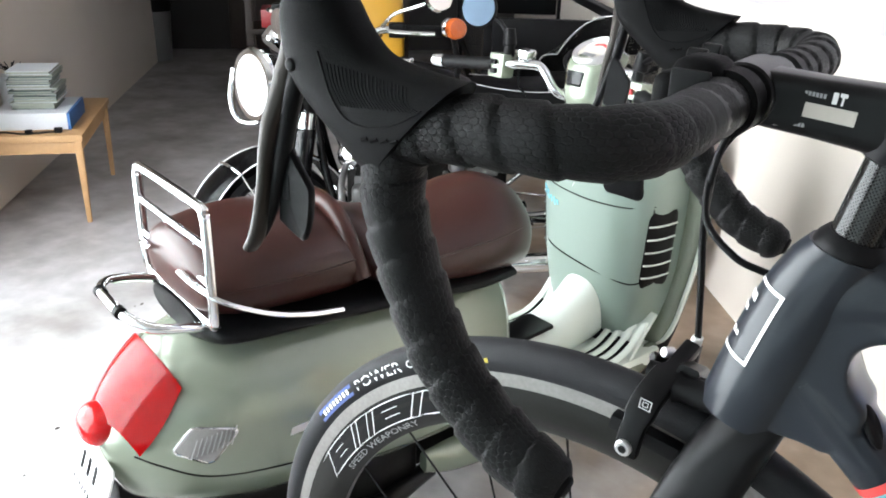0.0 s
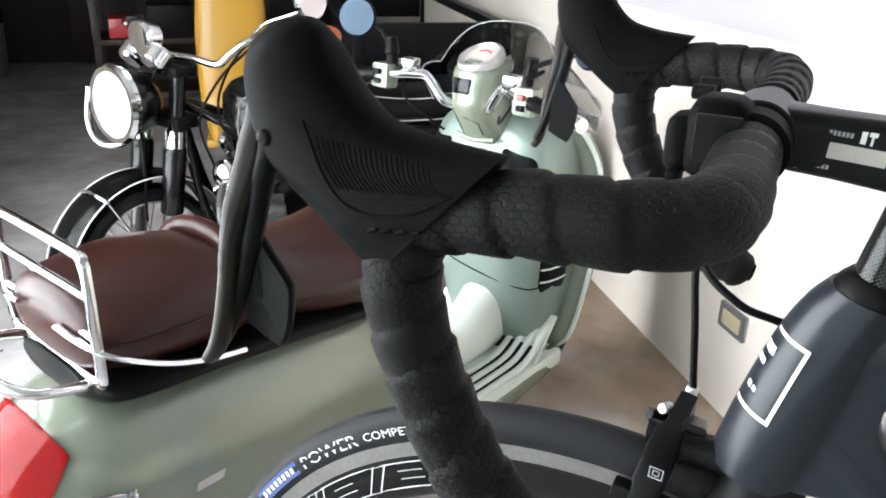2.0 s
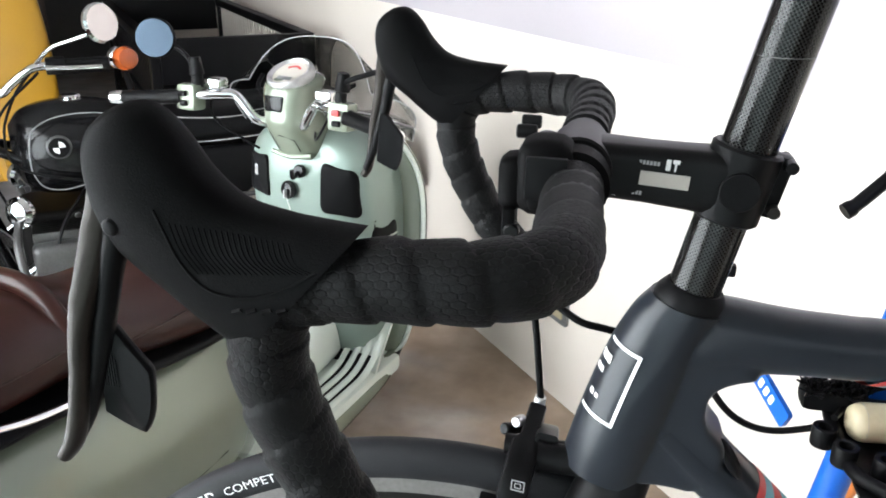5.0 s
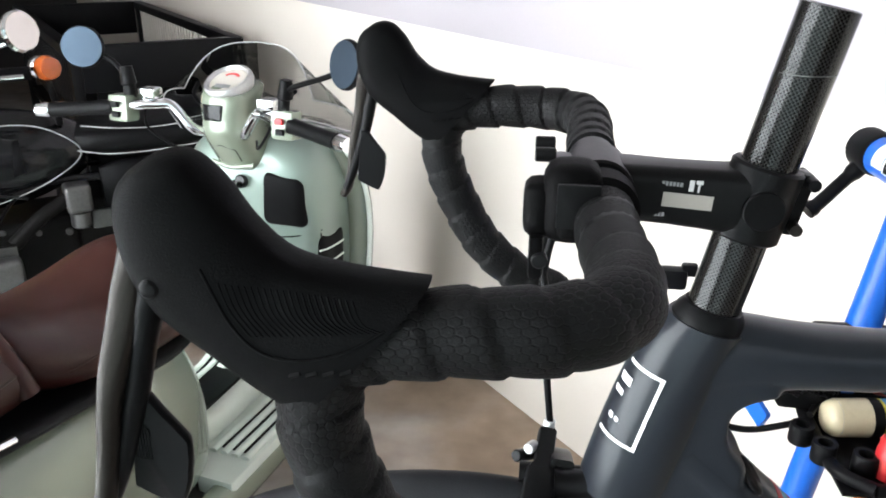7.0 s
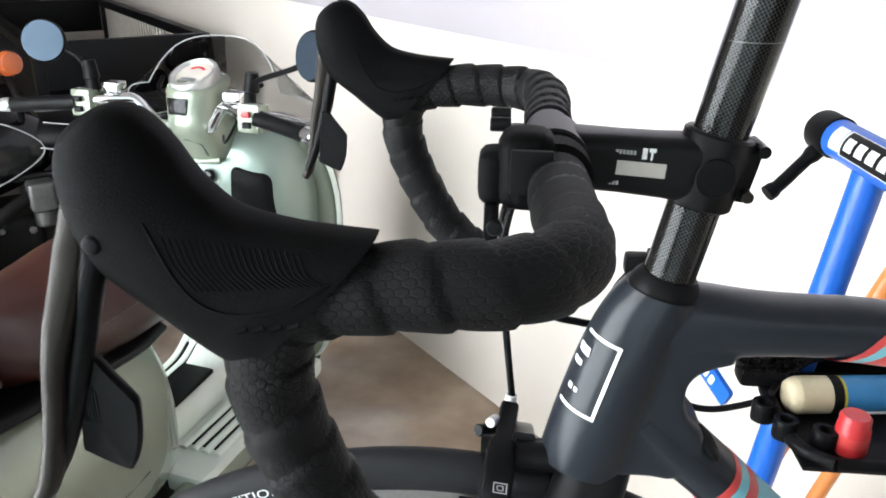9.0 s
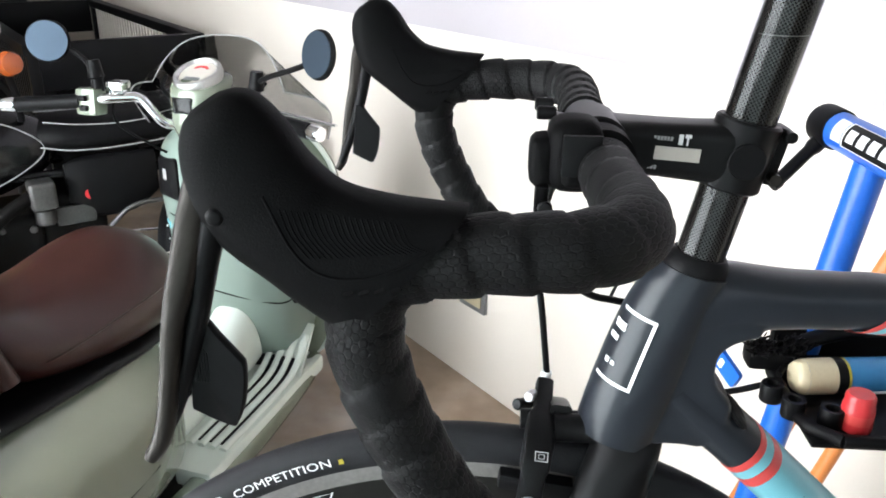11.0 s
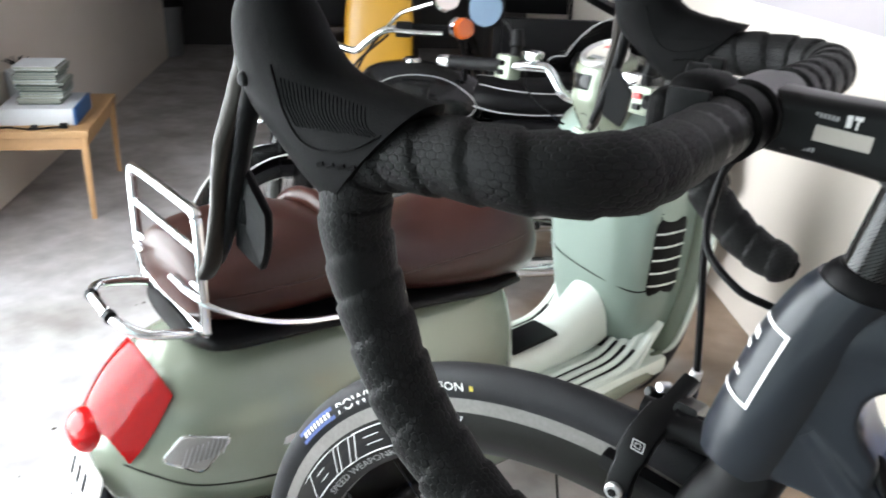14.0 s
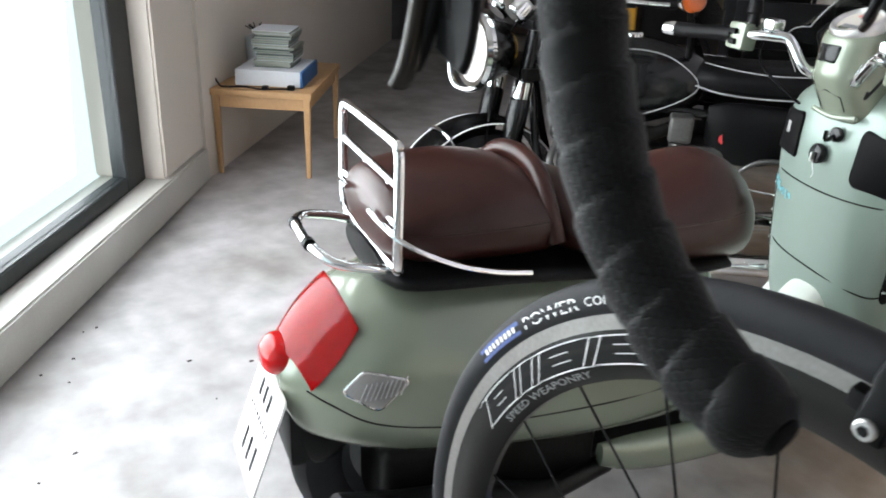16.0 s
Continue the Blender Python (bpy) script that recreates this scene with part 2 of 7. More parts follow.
REDPLASTIC = mat("red_plastic", (0.55, 0.03, 0.035), 0.35, grain=200, vary=0.08, bump=0.05, coat=0.2, stain_amount=0.05)
BINGREY = mat("grey_metal_bin", (0.25, 0.26, 0.27), 0.4, 0.6, grain=90, bump=0.1)


def clear(name, tint, rough):
    m = bpy.data.materials.new(name)
    m.use_nodes = True
    p = m.node_tree.nodes["Principled BSDF"]
    p.inputs["Base Color"].default_value = (*tint, 1)
    p.inputs["Roughness"].default_value = rough
    p.inputs["Transmission Weight"].default_value = 1.0
    p.inputs["IOR"].default_value = 1.05
    p.inputs["Specular IOR Level"].default_value = 0.9
    return m


SCREEN = clear("smoked_screen", (0.86, 0.88, 0.87), 0.02)
PANE = clear("door_glass", (0.9, 0.96, 0.97), 0.05)


def glow(name, colour, strength):
    m = bpy.data.materials.new(name)
    m.use_nodes = True
    t = m.node_tree
    e = t.nodes.new("ShaderNodeEmission")
    no = t.nodes.new("ShaderNodeTexNoise")
    no.inputs["Scale"].default_value = 0.35
    mx = t.nodes.new("ShaderNodeMix")
    mx.data_type = "RGBA"
    mx.inputs[6].default_value = (*colour, 1)
    mx.inputs[7].default_value = (1, 1, 1, 1)
    t.links.new(no.outputs["Fac"], mx.inputs[0])
    t.links.new(mx.outputs[2], e.inputs[0])
    e.inputs[1].default_value = strength
    t.links.new(e.outputs[0], t.nodes["Material Output"].inputs[0])
    return m


SKYGLOW = glow("outdoor_glow", (0.74, 0.93, 0.95), 1.4)


# ---- mesh helpers ----
BASE = {}
PLACE = Matrix.Identity(4)


def placed(yaw, scale, at, tall=1.0):
    """A frame for a group of things: turned about the upright, sized and set down."""
    return Matrix.Translation(at) @ Matrix.Rotation(radians(yaw), 4, "Z") @ Matrix.Diagonal((scale, scale, scale * tall, 1))



def thing(name, label, category, base=(0, 0, 0), group="", kind="", m=None):
    ob = new(name)
    ob.empty_display_size = 0.05
    own = m if m is not None else Matrix.Translation(base)
    ob.matrix_world = PLACE @ own
    BASE[ob] = own.inverted() if m is None else Matrix.Identity(4)
    return tagged(ob, label, category, group, kind)


def finish(name, bm, material, smooth=True, sharp=40):
    me = bpy.data.meshes.new(name)
    bmesh.ops.recalc_face_normals(bm, faces=bm.faces)
    bm.to_mesh(me)
    bm.free()
    me.materials.append(material)
    if smooth:
        me.shade_smooth()
        me.set_sharp_from_angle(angle=radians(sharp))
    return me


def part(name, bm, material, parent=None, label="", smooth=True, sharp=40):
    """One mesh under a thing or a part. Coordinates are those of the thing's design space."""
    root = parent
    while root is not None and root.parent is not None:
        root = root.parent
    if root is not None:
        bm.transform(BASE[root])
    ob = new(name, finish(name, bm, material, smooth, sharp))
    ob.parent = parent
    return tagged(ob, label)


def solo(name, bm, material, label, category, group="", kind="", smooth=True):
    ob = new(name, finish(name, bm, material, smooth))
    ob.matrix_world = PLACE.copy()
    return tagged(ob, label, category, group, kind)


def cat(points, n):
    """A smooth curve through the points."""
    p = [Vector(q) for q in points]
    p = [p[0] * 2 - p[1]] + p + [p[-1] * 2 - p[-2]]
    out = []
    for i in range(1, len(p) - 2):
        a, b, c, d = p[i - 1:i + 3]
        for k in range(n):
            t = k / n
            out.append(0.5 * ((2 * b) + (c - a) * t + (2 * a - 5 * b + 4 * c - d) * t * t + (3 * b - a - 3 * c + d) * t ** 3))
    return out + [p[-2]]


def skin(bm, rings, closed=True, caps=True):
    vs = [[bm.verts.new(q) for q in r] for r in rings]
    n = len(vs[0])
    for a, b in zip(vs, vs[1:]):
        for i in range(n if closed else n - 1):
            j = (i + 1) % n
            bm.faces.new((a[i], a[j], b[j], b[i]))
    if caps and closed:
        bm.faces.new(vs[0][::-1])
        bm.faces.new(vs[-1])
    return vs


def frames(path):
    """Moving frames along a path: tangent, side, up."""
    out, prev = [], None
    for i, q in enumerate(path):
        t = (path[min(i + 1, len(path) - 1)] - path[max(i - 1, 0)]).normalized()
        if prev is None:
            s = t.cross(Vector((0, 0, 1)))
            if s.length < 0.2:
                s = t.cross(Vector((0, 1, 0)))
        else:
            s = prev - t * prev.dot(t)
        s.normalize()
        prev = s
        out.append((t, s, s.cross(t)))
    return out


def tube(path, radius, seg=12, bm=None, flat=1.0, caps=True):
    """A tube along a path; radius a number or one per point; flat: height to width."""
    bm = bm or bmesh.new()
    path = [Vector(q) for q in path]
    rad = radius if isinstance(radius, (list, tuple)) else [radius] * len(path)
    rings = []
    for q, (t, s, u), r in zip(path, frames(path), rad):
        rings.append([q + s * (math.cos(a) * r) + u * (math.sin(a) * r * flat) for a in (2 * math.pi * k / seg for k in range(seg))])
    skin(bm, rings, caps=caps)
    return bm


def block(lo, hi, bevel=0.004, segments=2, bm=None):
    """A box with rounded edges."""
    b2 = bmesh.new()
    bmesh.ops.create_cube(b2, size=1, matrix=Matrix.Translation([(a + b) / 2 for a, b in zip(lo, hi)]) @ Matrix.Diagonal([abs(b - a) for a, b in zip(lo, hi)] + [1]))
    if bevel:
        bmesh.ops.bevel(b2, geom=b2.edges[:], offset=bevel, segments=segments, profile=0.6, affect="EDGES")
    return b2


def merge(*bms):
    a = bms[0]
    for b in bms[1:]:
        me = bpy.data.meshes.new("tmp")
        b.to_mesh(me)
        b.free()
        a.from_mesh(me)
        bpy.data.meshes.remove(me)
    return a


def moved(bm, m):
    bm.transform(m)
    return bm


def lathe(profile, centre, axis="y", seg=64, closed=False):
    """Turns a profile of (radius, along) round an axis."""
    bm = bmesh.new()
    rings = []
    c = Vector(centre)
    for k in range(seg):
        a = 2 * math.pi * k / seg
        ring = []
        for r, h in profile:
            e = (r * math.cos(a), r * math.sin(a))
            v = {"x": (h, e[0], e[1]), "y": (e[0], h, e[1]), "z": (e[0], e[1], h)}[axis]
            ring.append(bm.verts.new(c + Vector(v)))
        rings.append(ring)
    n = len(profile)
    for k in range(seg):
        a, b = rings[k], rings[(k + 1) % seg]
        for i in range(n if closed else n - 1):
            j = (i + 1) % n
            try:
                bm.faces.new((a[i], b[i], b[j], a[j]))
            except ValueError:
                pass
    bmesh.ops.remove_doubles(bm, verts=bm.verts[:], dist=1e-5)
    return bm


def disc(r, h, m, seg=32, dome=0.0):
    """A short round plug along local z, bevelled, optionally domed."""
    e = min(h * 0.3, r * 0.2)
    prof = [(0, 0), (r - e, 0), (r, e), (r, h - e), (r - e, h)]
    prof += [((r - e) * math.cos(a), h + dome * math.sin(a)) for a in (math.pi / 2 * k / 6 for k in range(1, 6))] if dome else []
    prof += [(0, h + dome)]
    return moved(lathe(prof, (0, 0, 0), "z", seg), m)


def towards(p, d, up=(0, 0, 1)):
    """A pose at p whose local z points along d."""
    z = Vector(d).normalized()
    x = Vector(up).cross(z)
    if x.length < 1e-3:
        x = Vector((1, 0, 0))
    x.normalize()
    y = z.cross(x)
    return Matrix.Translation(p) @ Matrix((x, y, z)).transposed().to_4x4()


def plate(outline, depth, bm=None):
    """A flat outline in local xy with thickness along z."""
    bm = bm or bmesh.new()
    n = len(outline)
    a = [bm.verts.new((x, y, 0)) for x, y in outline]
    b = [bm.verts.new((x, y, depth)) for x, y in outline]
    bm.faces.new(a[::-1])
    bm.faces.new(b)
    for i in range(n):
        j = (i + 1) % n
        bm.faces.new((a[i], a[j], b[j], b[i]))
    return bm


def rounded(w, h, r, n=5):
    """Outline of a rectangle with rounded corners, centred."""
    out = []
    for cx, cy, a0 in ((w / 2 - r, h / 2 - r, 0), (-w / 2 + r, h / 2 - r, 90), (-w / 2 + r, -h / 2 + r, 180), (w / 2 - r, -h / 2 + r, 270)):
        out += [(cx + r * math.cos(radians(a0 + 90 * k / n)), cy + r * math.sin(radians(a0 + 90 * k / n))) for k in range(n + 1)]
    return out


def text_mesh(words, size):
    c = bpy.data.curves.new("words", "FONT")
    c.body, c.size, c.extrude, c.resolution_u = words, size, 0.0, 2
    ob = new("words", c)
    bpy.context.view_layer.update()
    me = bpy.data.meshes.new_from_object(ob.evaluated_get(bpy.context.evaluated_depsgraph_get()))
    bpy.data.objects.remove(ob)
    bm = bmesh.new()
    bm.from_mesh(me)
    bpy.data.meshes.remove(me)
    return bm


def along_uv(bm, seg, step_u, radius):
    """UV in metres for a tube skinned with seg points a ring."""
    lay = bm.loops.layers.uv.new("UVMap")
    bm.verts.index_update()
    for f in bm.faces:
        if len(f.verts) != 4:
            continue
        ids = [v.index % seg for v in f.verts]
        wrap = max(ids) - min(ids) > 1
        for lo in f.loops:
            k = lo.vert.index % seg
            k = seg if wrap and k == 0 else k
            lo[lay].uv = ((lo.vert.index // seg) * step_u, k / seg * 2 * math.pi * radius)


# ---- the room ----
def slab(a, b, z0, z1, thick, bevel=0.0):
    """An upright slab whose face runs from a to b on the ground; thickness goes to the right of that way."""
    a, b = Vector((*a, 0)), Vector((*b, 0))
    d = (b - a).normalized()
    n = Vector((d.y, -d.x, 0)) * thick
    bm = bmesh.new()
    lo = [bm.verts.new((*(q.xy), z0)) for q in (a, b, b + n, a + n)]
    hi = [bm.verts.new((*(q.xy), z1)) for q in (a, b, b + n, a + n)]
    bm.faces.new(lo[::-1])
    bm.faces.new(hi)
    for i in range(4):
        j = (i + 1) % 4
        bm.faces.new((lo[i], lo[j], hi[j], hi[i]))
    if bevel:
        bmesh.ops.bevel(bm, geom=bm.edges[:], offset=bevel, segments=2, affect="EDGES")
    return bm


RW = Vector((-0.256, 2.381))
RD = Vector((0.6494, -0.7604))
RN = Vector((-0.7604, -0.6494))


def rw(k, off=0.0):
    """A point k metres along the white wall, off metres in front of it."""
    return tuple(RW + RD * k + RN * off)


floor_bm = bmesh.new()
floor_bm.faces.new([floor_bm.verts.new(q) for q in ((-9, -4, 0), (4.5, -4, 0), (4.5, 8, 0), (-9, 8, 0))])
solo("floor", floor_bm, FLOOR, "worn polished concrete floor with brown stains", "floor", kind="structure", smooth=False)
solo("wall_east", slab(rw(-6.6), rw(3.9), 0, 2.7, -0.2), WALL, "white painted plaster wall beside the vehicles", "wall", kind="structure", smooth=False)
solo("trim_1", slab(rw(-6.6, 0.005), rw(3.9, 0.005), 1.062, 2.69, -0.004), BAND, "pale lavender painted upper band of the wall", "wall band", kind="structure", smooth=False)
LD = Vector((-0.771, 0.636))
LN = Vector((0.636, 0.771))
LA = Vector((-2.965, 1.106))
LB = LA + LD * 0.45
CH = 0.149
curb_a = LA - LD * 4.2
solo("curb", slab(tuple(curb_a), tuple(LB), 0.0, CH, -0.30, 0.008), CURB, "pale terrazzo curb along the glass door", "curb", kind="structure", smooth=False)
ga = LA - LN * 0.14
solo("wall_pillar", slab(tuple(LA - LN * 0.02), tuple(LB - LN * 0.02), CH, 2.7, -0.4, 0.01), WALL, "white painted pillar beside the glass door", "wall", kind="structure", smooth=False)
wl_a, wl_b = LB + Vector((-0.02, 0.0)), LB + Vector((-3.6, 3.53))
solo("wall_west", slab(tuple(wl_a), tuple(wl_b), 0, 2.7, -0.2), WALL, "white painted side wall behind the small table", "wall", kind="structure", smooth=False)
solo("wall_north", slab((-7.6, 4.0), (-3.6, 8.2), 0, 2.7, -0.2), BACKWALL, "grey wall at the unlit end of the garage, toned dark for shade", "wall", kind="structure", smooth=False)
# this wall and the ceiling are unseen, added to close in the light
solo("wall_south", slab((4.2, -1.15), (rw(3.9)[0] + 0.3, rw(3.9)[1]), 0, 2.7, 0.2), CEIL, "unseen wall behind the viewer, coloured grey to cut bounced light", "wall", kind="structure", smooth=False)
ceil_bm = block((-9, -2.2, 2.7), (4.5, 8, 2.8), 0)
solo("ceiling", ceil_bm, CEIL, "unseen ceiling, coloured grey to cut bounced light", "ceiling", kind="structure", smooth=False)

# glass door with a dark frame, and the bright yard behind it
door = thing("door_1", "large sliding glass door with a dark metal frame, bright daylight behind", "glass door", (ga.x, ga.y, CH), kind="structure")
gs = LA - LN * 0.104


def along(k, off=0.0):
    return tuple(gs - LD * k - LN * off)


part("stile", slab(along(0.0), along(0.16), CH, 2.5, 0.06, 0.004), DOORFRAME, door, smooth=False)
part("stile", slab(along(3.9), along(4.0), CH, 2.5, 0.06, 0.004), DOORFRAME, door, smooth=False)
part("bottom_rail", slab(along(0.16), along(3.9), CH, CH + 0.06, 0.06, 0.004), DOORFRAME, door, smooth=False)
part("top_rail", slab(along(0.16), along(3.9), 2.42, 2.5, 0.06, 0.004), DOORFRAME, door, smooth=False)
pane = part("pane", slab(along(0.16, 0.02), along(3.9, 0.02), CH + 0.06, 2.42, 0.006), PANE, door, "clear glass pane", smooth=False)
pane.visible_shadow = False
yard = slab(along(-1.6, 0.20), along(4.9, 0.20), -0.3, 3.2, 0.02)
solo("backdrop", yard, SKYGLOW, "bright hazy daylight outside the glass door", "backdrop", kind="structure", smooth=False)

# wall socket
sock = thing("wall_socket", "flush wall socket with a grey frame on the white wall", "socket", (*rw(0.155), 0.29))
sm = towards((*rw(0.155, 0.0), 0.30), (RN.x, RN.y, 0))
ring = moved(plate(rounded(0.125, 0.078, 0.008), 0.009), sm)
part("frame", ring, BINGREY, sock)
part("insert", moved(plate(rounded(0.085, 0.045, 0.004), 0.012), sm), CANCREAM, sock, "pale insert with slots")

# ---- road bike ----
YM = 0.548
BIKE_PLACE = placed(1.19, 0.9263, (0.0342, 0.0443, 0.1346))
PLACE = BIKE_PLACE
bike = thing("road_bike", "slate grey racing bike with black handlebar held in a repair stand", "bicycle", (-0.126, YM, 0.235))


def mir(points):
    return [(x, 2 * YM - y, z) for x, y, z in points]


BAR = [(-0.056, 0.548, 1.178), (-0.056, 0.50, 1.178), (-0.055, 0.45, 1.178), (-0.053, 0.405, 1.179), (-0.060, 0.373, 1.180), (-0.085, 0.355, 1.180),
       (-0.125, 0.350, 1.179), (-0.160, 0.349, 1.172), (-0.171, 0.348, 1.152), (-0.168, 0.347, 1.125), (-0.155, 0.346, 1.093), (-0.135, 0.345, 1.058),
       (-0.107, 0.344, 1.031), (-0.082, 0.343, 1.017), (-0.056, 0.342, 1.010)]


def resample(pts, step):
    fine = cat(pts, 60)
    out, acc = [fine[0]], 0.0
    for a, b in zip(fine, fine[1:]):
        acc += (b - a).length
        if acc >= step:
            out.append(b)
            acc = 0.0
    return out


def tape(pts):
    """Bar tape: overlapping turns of a padded band, wound on the bar in a slight spiral."""
    path = resample(pts, 0.0016)
    bm = bmesh.new()
    seg, rings = 36, []
    length = 0.0016 * len(path)
    for i, (q, (t, s, u)) in enumerate(zip(path, frames(path))):
        d = i * 0.0016
        base = 0.0160 if d < 0.055 else min(0.0170, 0.0160 + (d - 0.055) * 0.04)
        ring = []
        for k in range(seg):
            a = 2 * math.pi * k / seg
            ph = (d / 0.0180 + k / seg) % 1.0
            w = 0.0006 * (1 - abs(2 * ph - 1) ** 5) + 0.0017 * (1 - ph) * min(ph / 0.05, 1.0)
            r = base + w - 0.0013
            end = length - d
            if end < 0.014:
                r *= math.sqrt(max(0.05, 1 - ((0.014 - end) / 0.014) ** 2 * 0.95))
            ring.append(q + s * (math.cos(a) * r) + u * (math.sin(a) * r))
        rings.append(ring)
    skin(bm, rings)
    along_uv(bm, seg, 0.0016, 0.0187)
    return bm


handlebar = part("handlebar", tube(cat(BAR[:3] + mir(BAR[:3])[::-1][1:], 6), 0.0155, 20), SATIN, bike, "matt black drop handlebar")
for pts in (BAR, mir(BAR)):
    part("bar_tape", tape([Vector(pts[1]).lerp(Vector(pts[2]), 0.2)] + [Vector(q) for q in pts[2:]]), RUBBER, handlebar, "black padded bar tape with a hexagon relief")
    e = Vector(pts[-1])
    d = (e - Vector(pts[-2])).normalized()
    part("end_plug", disc(0.0080, 0.003, towards(e - d * 0.002, d), 24, 0.001), HOOD, handlebar)

# hoods: upper and lower edge of each section, and its half width
HOODS = [((-0.128, 1.2005), (-0.178, 1.1450), 0.0200), ((-0.142, 1.2015), (-0.187, 1.1500), 0.0205), ((-0.160, 1.2035), (-0.199, 1.1590), 0.0205), ((-0.179, 1.2085), (-0.211, 1.1690), 0.0200),
         ((-0.192, 1.2200), (-0.223, 1.1780), 0.0195), ((-0.200, 1.2320), (-0.233, 1.1880), 0.0190), ((-0.2070, 1.2400), (-0.2395, 1.2040), 0.0180),
         ((-0.2130, 1.2440), (-0.2415, 1.2200), 0.0160), ((-0.2195, 1.2450), (-0.2395, 1.2310), 0.0120), ((-0.2260, 1.2435), (-0.2355, 1.2370), 0.0060)]


def hood(yc):
    cols = [[Vector((t[0], 0, t[1])) for t, b, w in HOODS], [Vector((b[0], 0, b[1])) for t, b, w in HOODS], [Vector((w, 0, 0)) for t, b, w in HOODS]]
    tops, lows, ws = (cat(c, 5) for c in cols)
    bm, rings, seg = bmesh.new(), [], 40
    for t, b, w in zip(tops, lows, ws):
        c, h = (t + b) / 2, (t - b) / 2
        ring = []
        for k in range(seg):
            a = 2 * math.pi * k / seg
            ca, sa = math.cos(a), math.sin(a)
            v = math.copysign(abs(sa) ** 0.8, sa)
            wide = math.copysign(abs(ca) ** 0.72, ca) * (1 - 0.14 * max(0, v))
            ring.append(c + h * v + Vector((0, yc + wide * w.x, 0)))
        rings.append(ring)
    skin(bm, rings)
    return bm


from mathutils.bvhtree import BVHTree


class Surface:
    """Finds the skin of a mesh from outside, so that marks lie on it."""

    def __init__(self, bm):
        self.tree = BVHTree.FromBMesh(bm)

    def y(self, x, z, start, side):
        p, n, i, d = self.tree.ray_cast(Vector((x, start, z)), Vector((0, side, 0)))
        return p

    def line(self, pts, start, side, lift=0.0003):
        out = []
        for x, z in pts:
            p = self.y(x, z, start, side)
            if p is not None:
                out.append(p - Vector((0, side * lift, 0)))
        return out


LEV = [(-0.2330, 1.214, 0.0060), (-0.2375, 1.196, 0.0068), (-0.2425, 1.172, 0.0060), (-0.2485, 1.148, 0.0047), (-0.2520, 1.126, 0.0042), (-0.2545, 1.110, 0.0040), (-0.2578, 1.0970, 0.0040), (-0.2625, 1.0890, 0.0034)]
for yc, side in ((0.349, 1), (2 * YM - 0.349, -1)):
    hb = hood(yc)
    surf = Surface(hb)
    lever_unit = part("brake_hood", hb, HOOD, bike, "black ribbed rubber brake hood")
    out = yc - side * 0.05
    # moulded line, ribs and a raised maker's mark on both flanks
    for st, sd in ((yc - 0.06, 1), (yc + 0.06, -1)):
        groove = surf.line([(q.x, q.z) for q in cat([(-0.206, 0, 1.208), (-0.196, 0, 1.188), (-0.186, 0, 1.178), (-0.172, 0, 1.176), (-0.156, 0, 1.180), (-0.142, 0, 1.188)], 8)], st, sd, 0.0001)
        if len(groove) > 4:
            part("moulded_line", tube(groove, 0.0006, 6), HOOD, lever_unit)
        ribs = None
        for i in range(22):
            f = i / 21
            x0, z0 = -0.200 + 0.046 * f, 1.203 - 0.006 * f
            pl = surf.line([(q.x, q.z) for q in cat([(x0, 0, z0), (x0 + 0.004, 0, z0 - 0.010 + 0.003 * f), (x0 + 0.011, 0, z0 - 0.019 + 0.009 * f)], 4)], st, sd, 0.0)
            if len(pl) > 4:
                ribs = tube(pl, 0.00042, 5, ribs)
        if ribs:
            part("grip_ribs", ribs, HOOD, lever_unit)
        marks = bmesh.new()
        for i in range(4):
            pl = surf.line([(-0.176 + 0.0062 * i + 0.0010 * k, 1.1690 + 0.0004 * k + 0.0007 * i) for k in range(5)], st, sd, 0.0)
            if len(pl) > 2:
                tube(pl, 0.0011, 5, marks)
        part("raised_mark", marks, HOOD, lever_unit)
    p = surf.y(-0.2255, 1.199, yc - side * 0.06, side)
    if p is not None:
        part("pivot_pin", disc(0.0036, 0.0022, towards(p + Vector((0, side * 0.0006, 0)), (0, -side, 0)), 20, 0.0006), BLACK, lever_unit, "small gloss black pivot pin")
    # lever blade: broad at the pivot, tapering to a forward hook
    lp = cat([(x, 0, z) for x, z, w in LEV], 6)
    lw = [q.x for q in cat([(w, 0, 0) for x, z, w in LEV], 6)]
    bm, rings = bmesh.new(), []
    yl = yc - side * 0.0165
    def inset(z):
        return side * max(0.0, min(0.010, (z - 1.165) * 0.28)) - side * max(0.0, (1.13 - z) * 0.10)
    for q, (t, s, u), w in zip(lp, frames(lp), lw):
        nrm = Vector((t.z, 0, -t.x))
        if nrm.x > 0:
            nrm = -nrm
        ring = []
        for k in range(16):
            a = 2 * math.pi * k / 16
            ring.append(Vector((q.x, yl + inset(q.z), q.z)) + nrm * (math.copysign(abs(math.cos(a)) ** 0.7, math.cos(a)) * w) + Vector((0, math.sin(a) * (0.0052 if q.z < 1.19 else 0.0060), 0)))
        rings.append(ring)
    skin(bm, rings)
    blade = part("brake_lever", bm, LEVER, lever_unit, "satin grey metal brake lever")
    cover = bmesh.new()
    cp = cat([(-0.2290, yl + side * 0.009, 1.196), (-0.2335, yl + side * 0.006, 1.178), (-0.2385, yl + side * 0.004, 1.155), (-0.2465, yl + side * 0.004, 1.128), (-0.2535, yl + side * 0.003, 1.108), (-0.2585, yl + side * 0.002, 1.097)], 6)
    tube(cp, [0.0062 - 0.003 * i / (len(cp) - 1) for i in range(len(cp))], 10, cover)
    part("lever_back", cover, BLACK, blade)
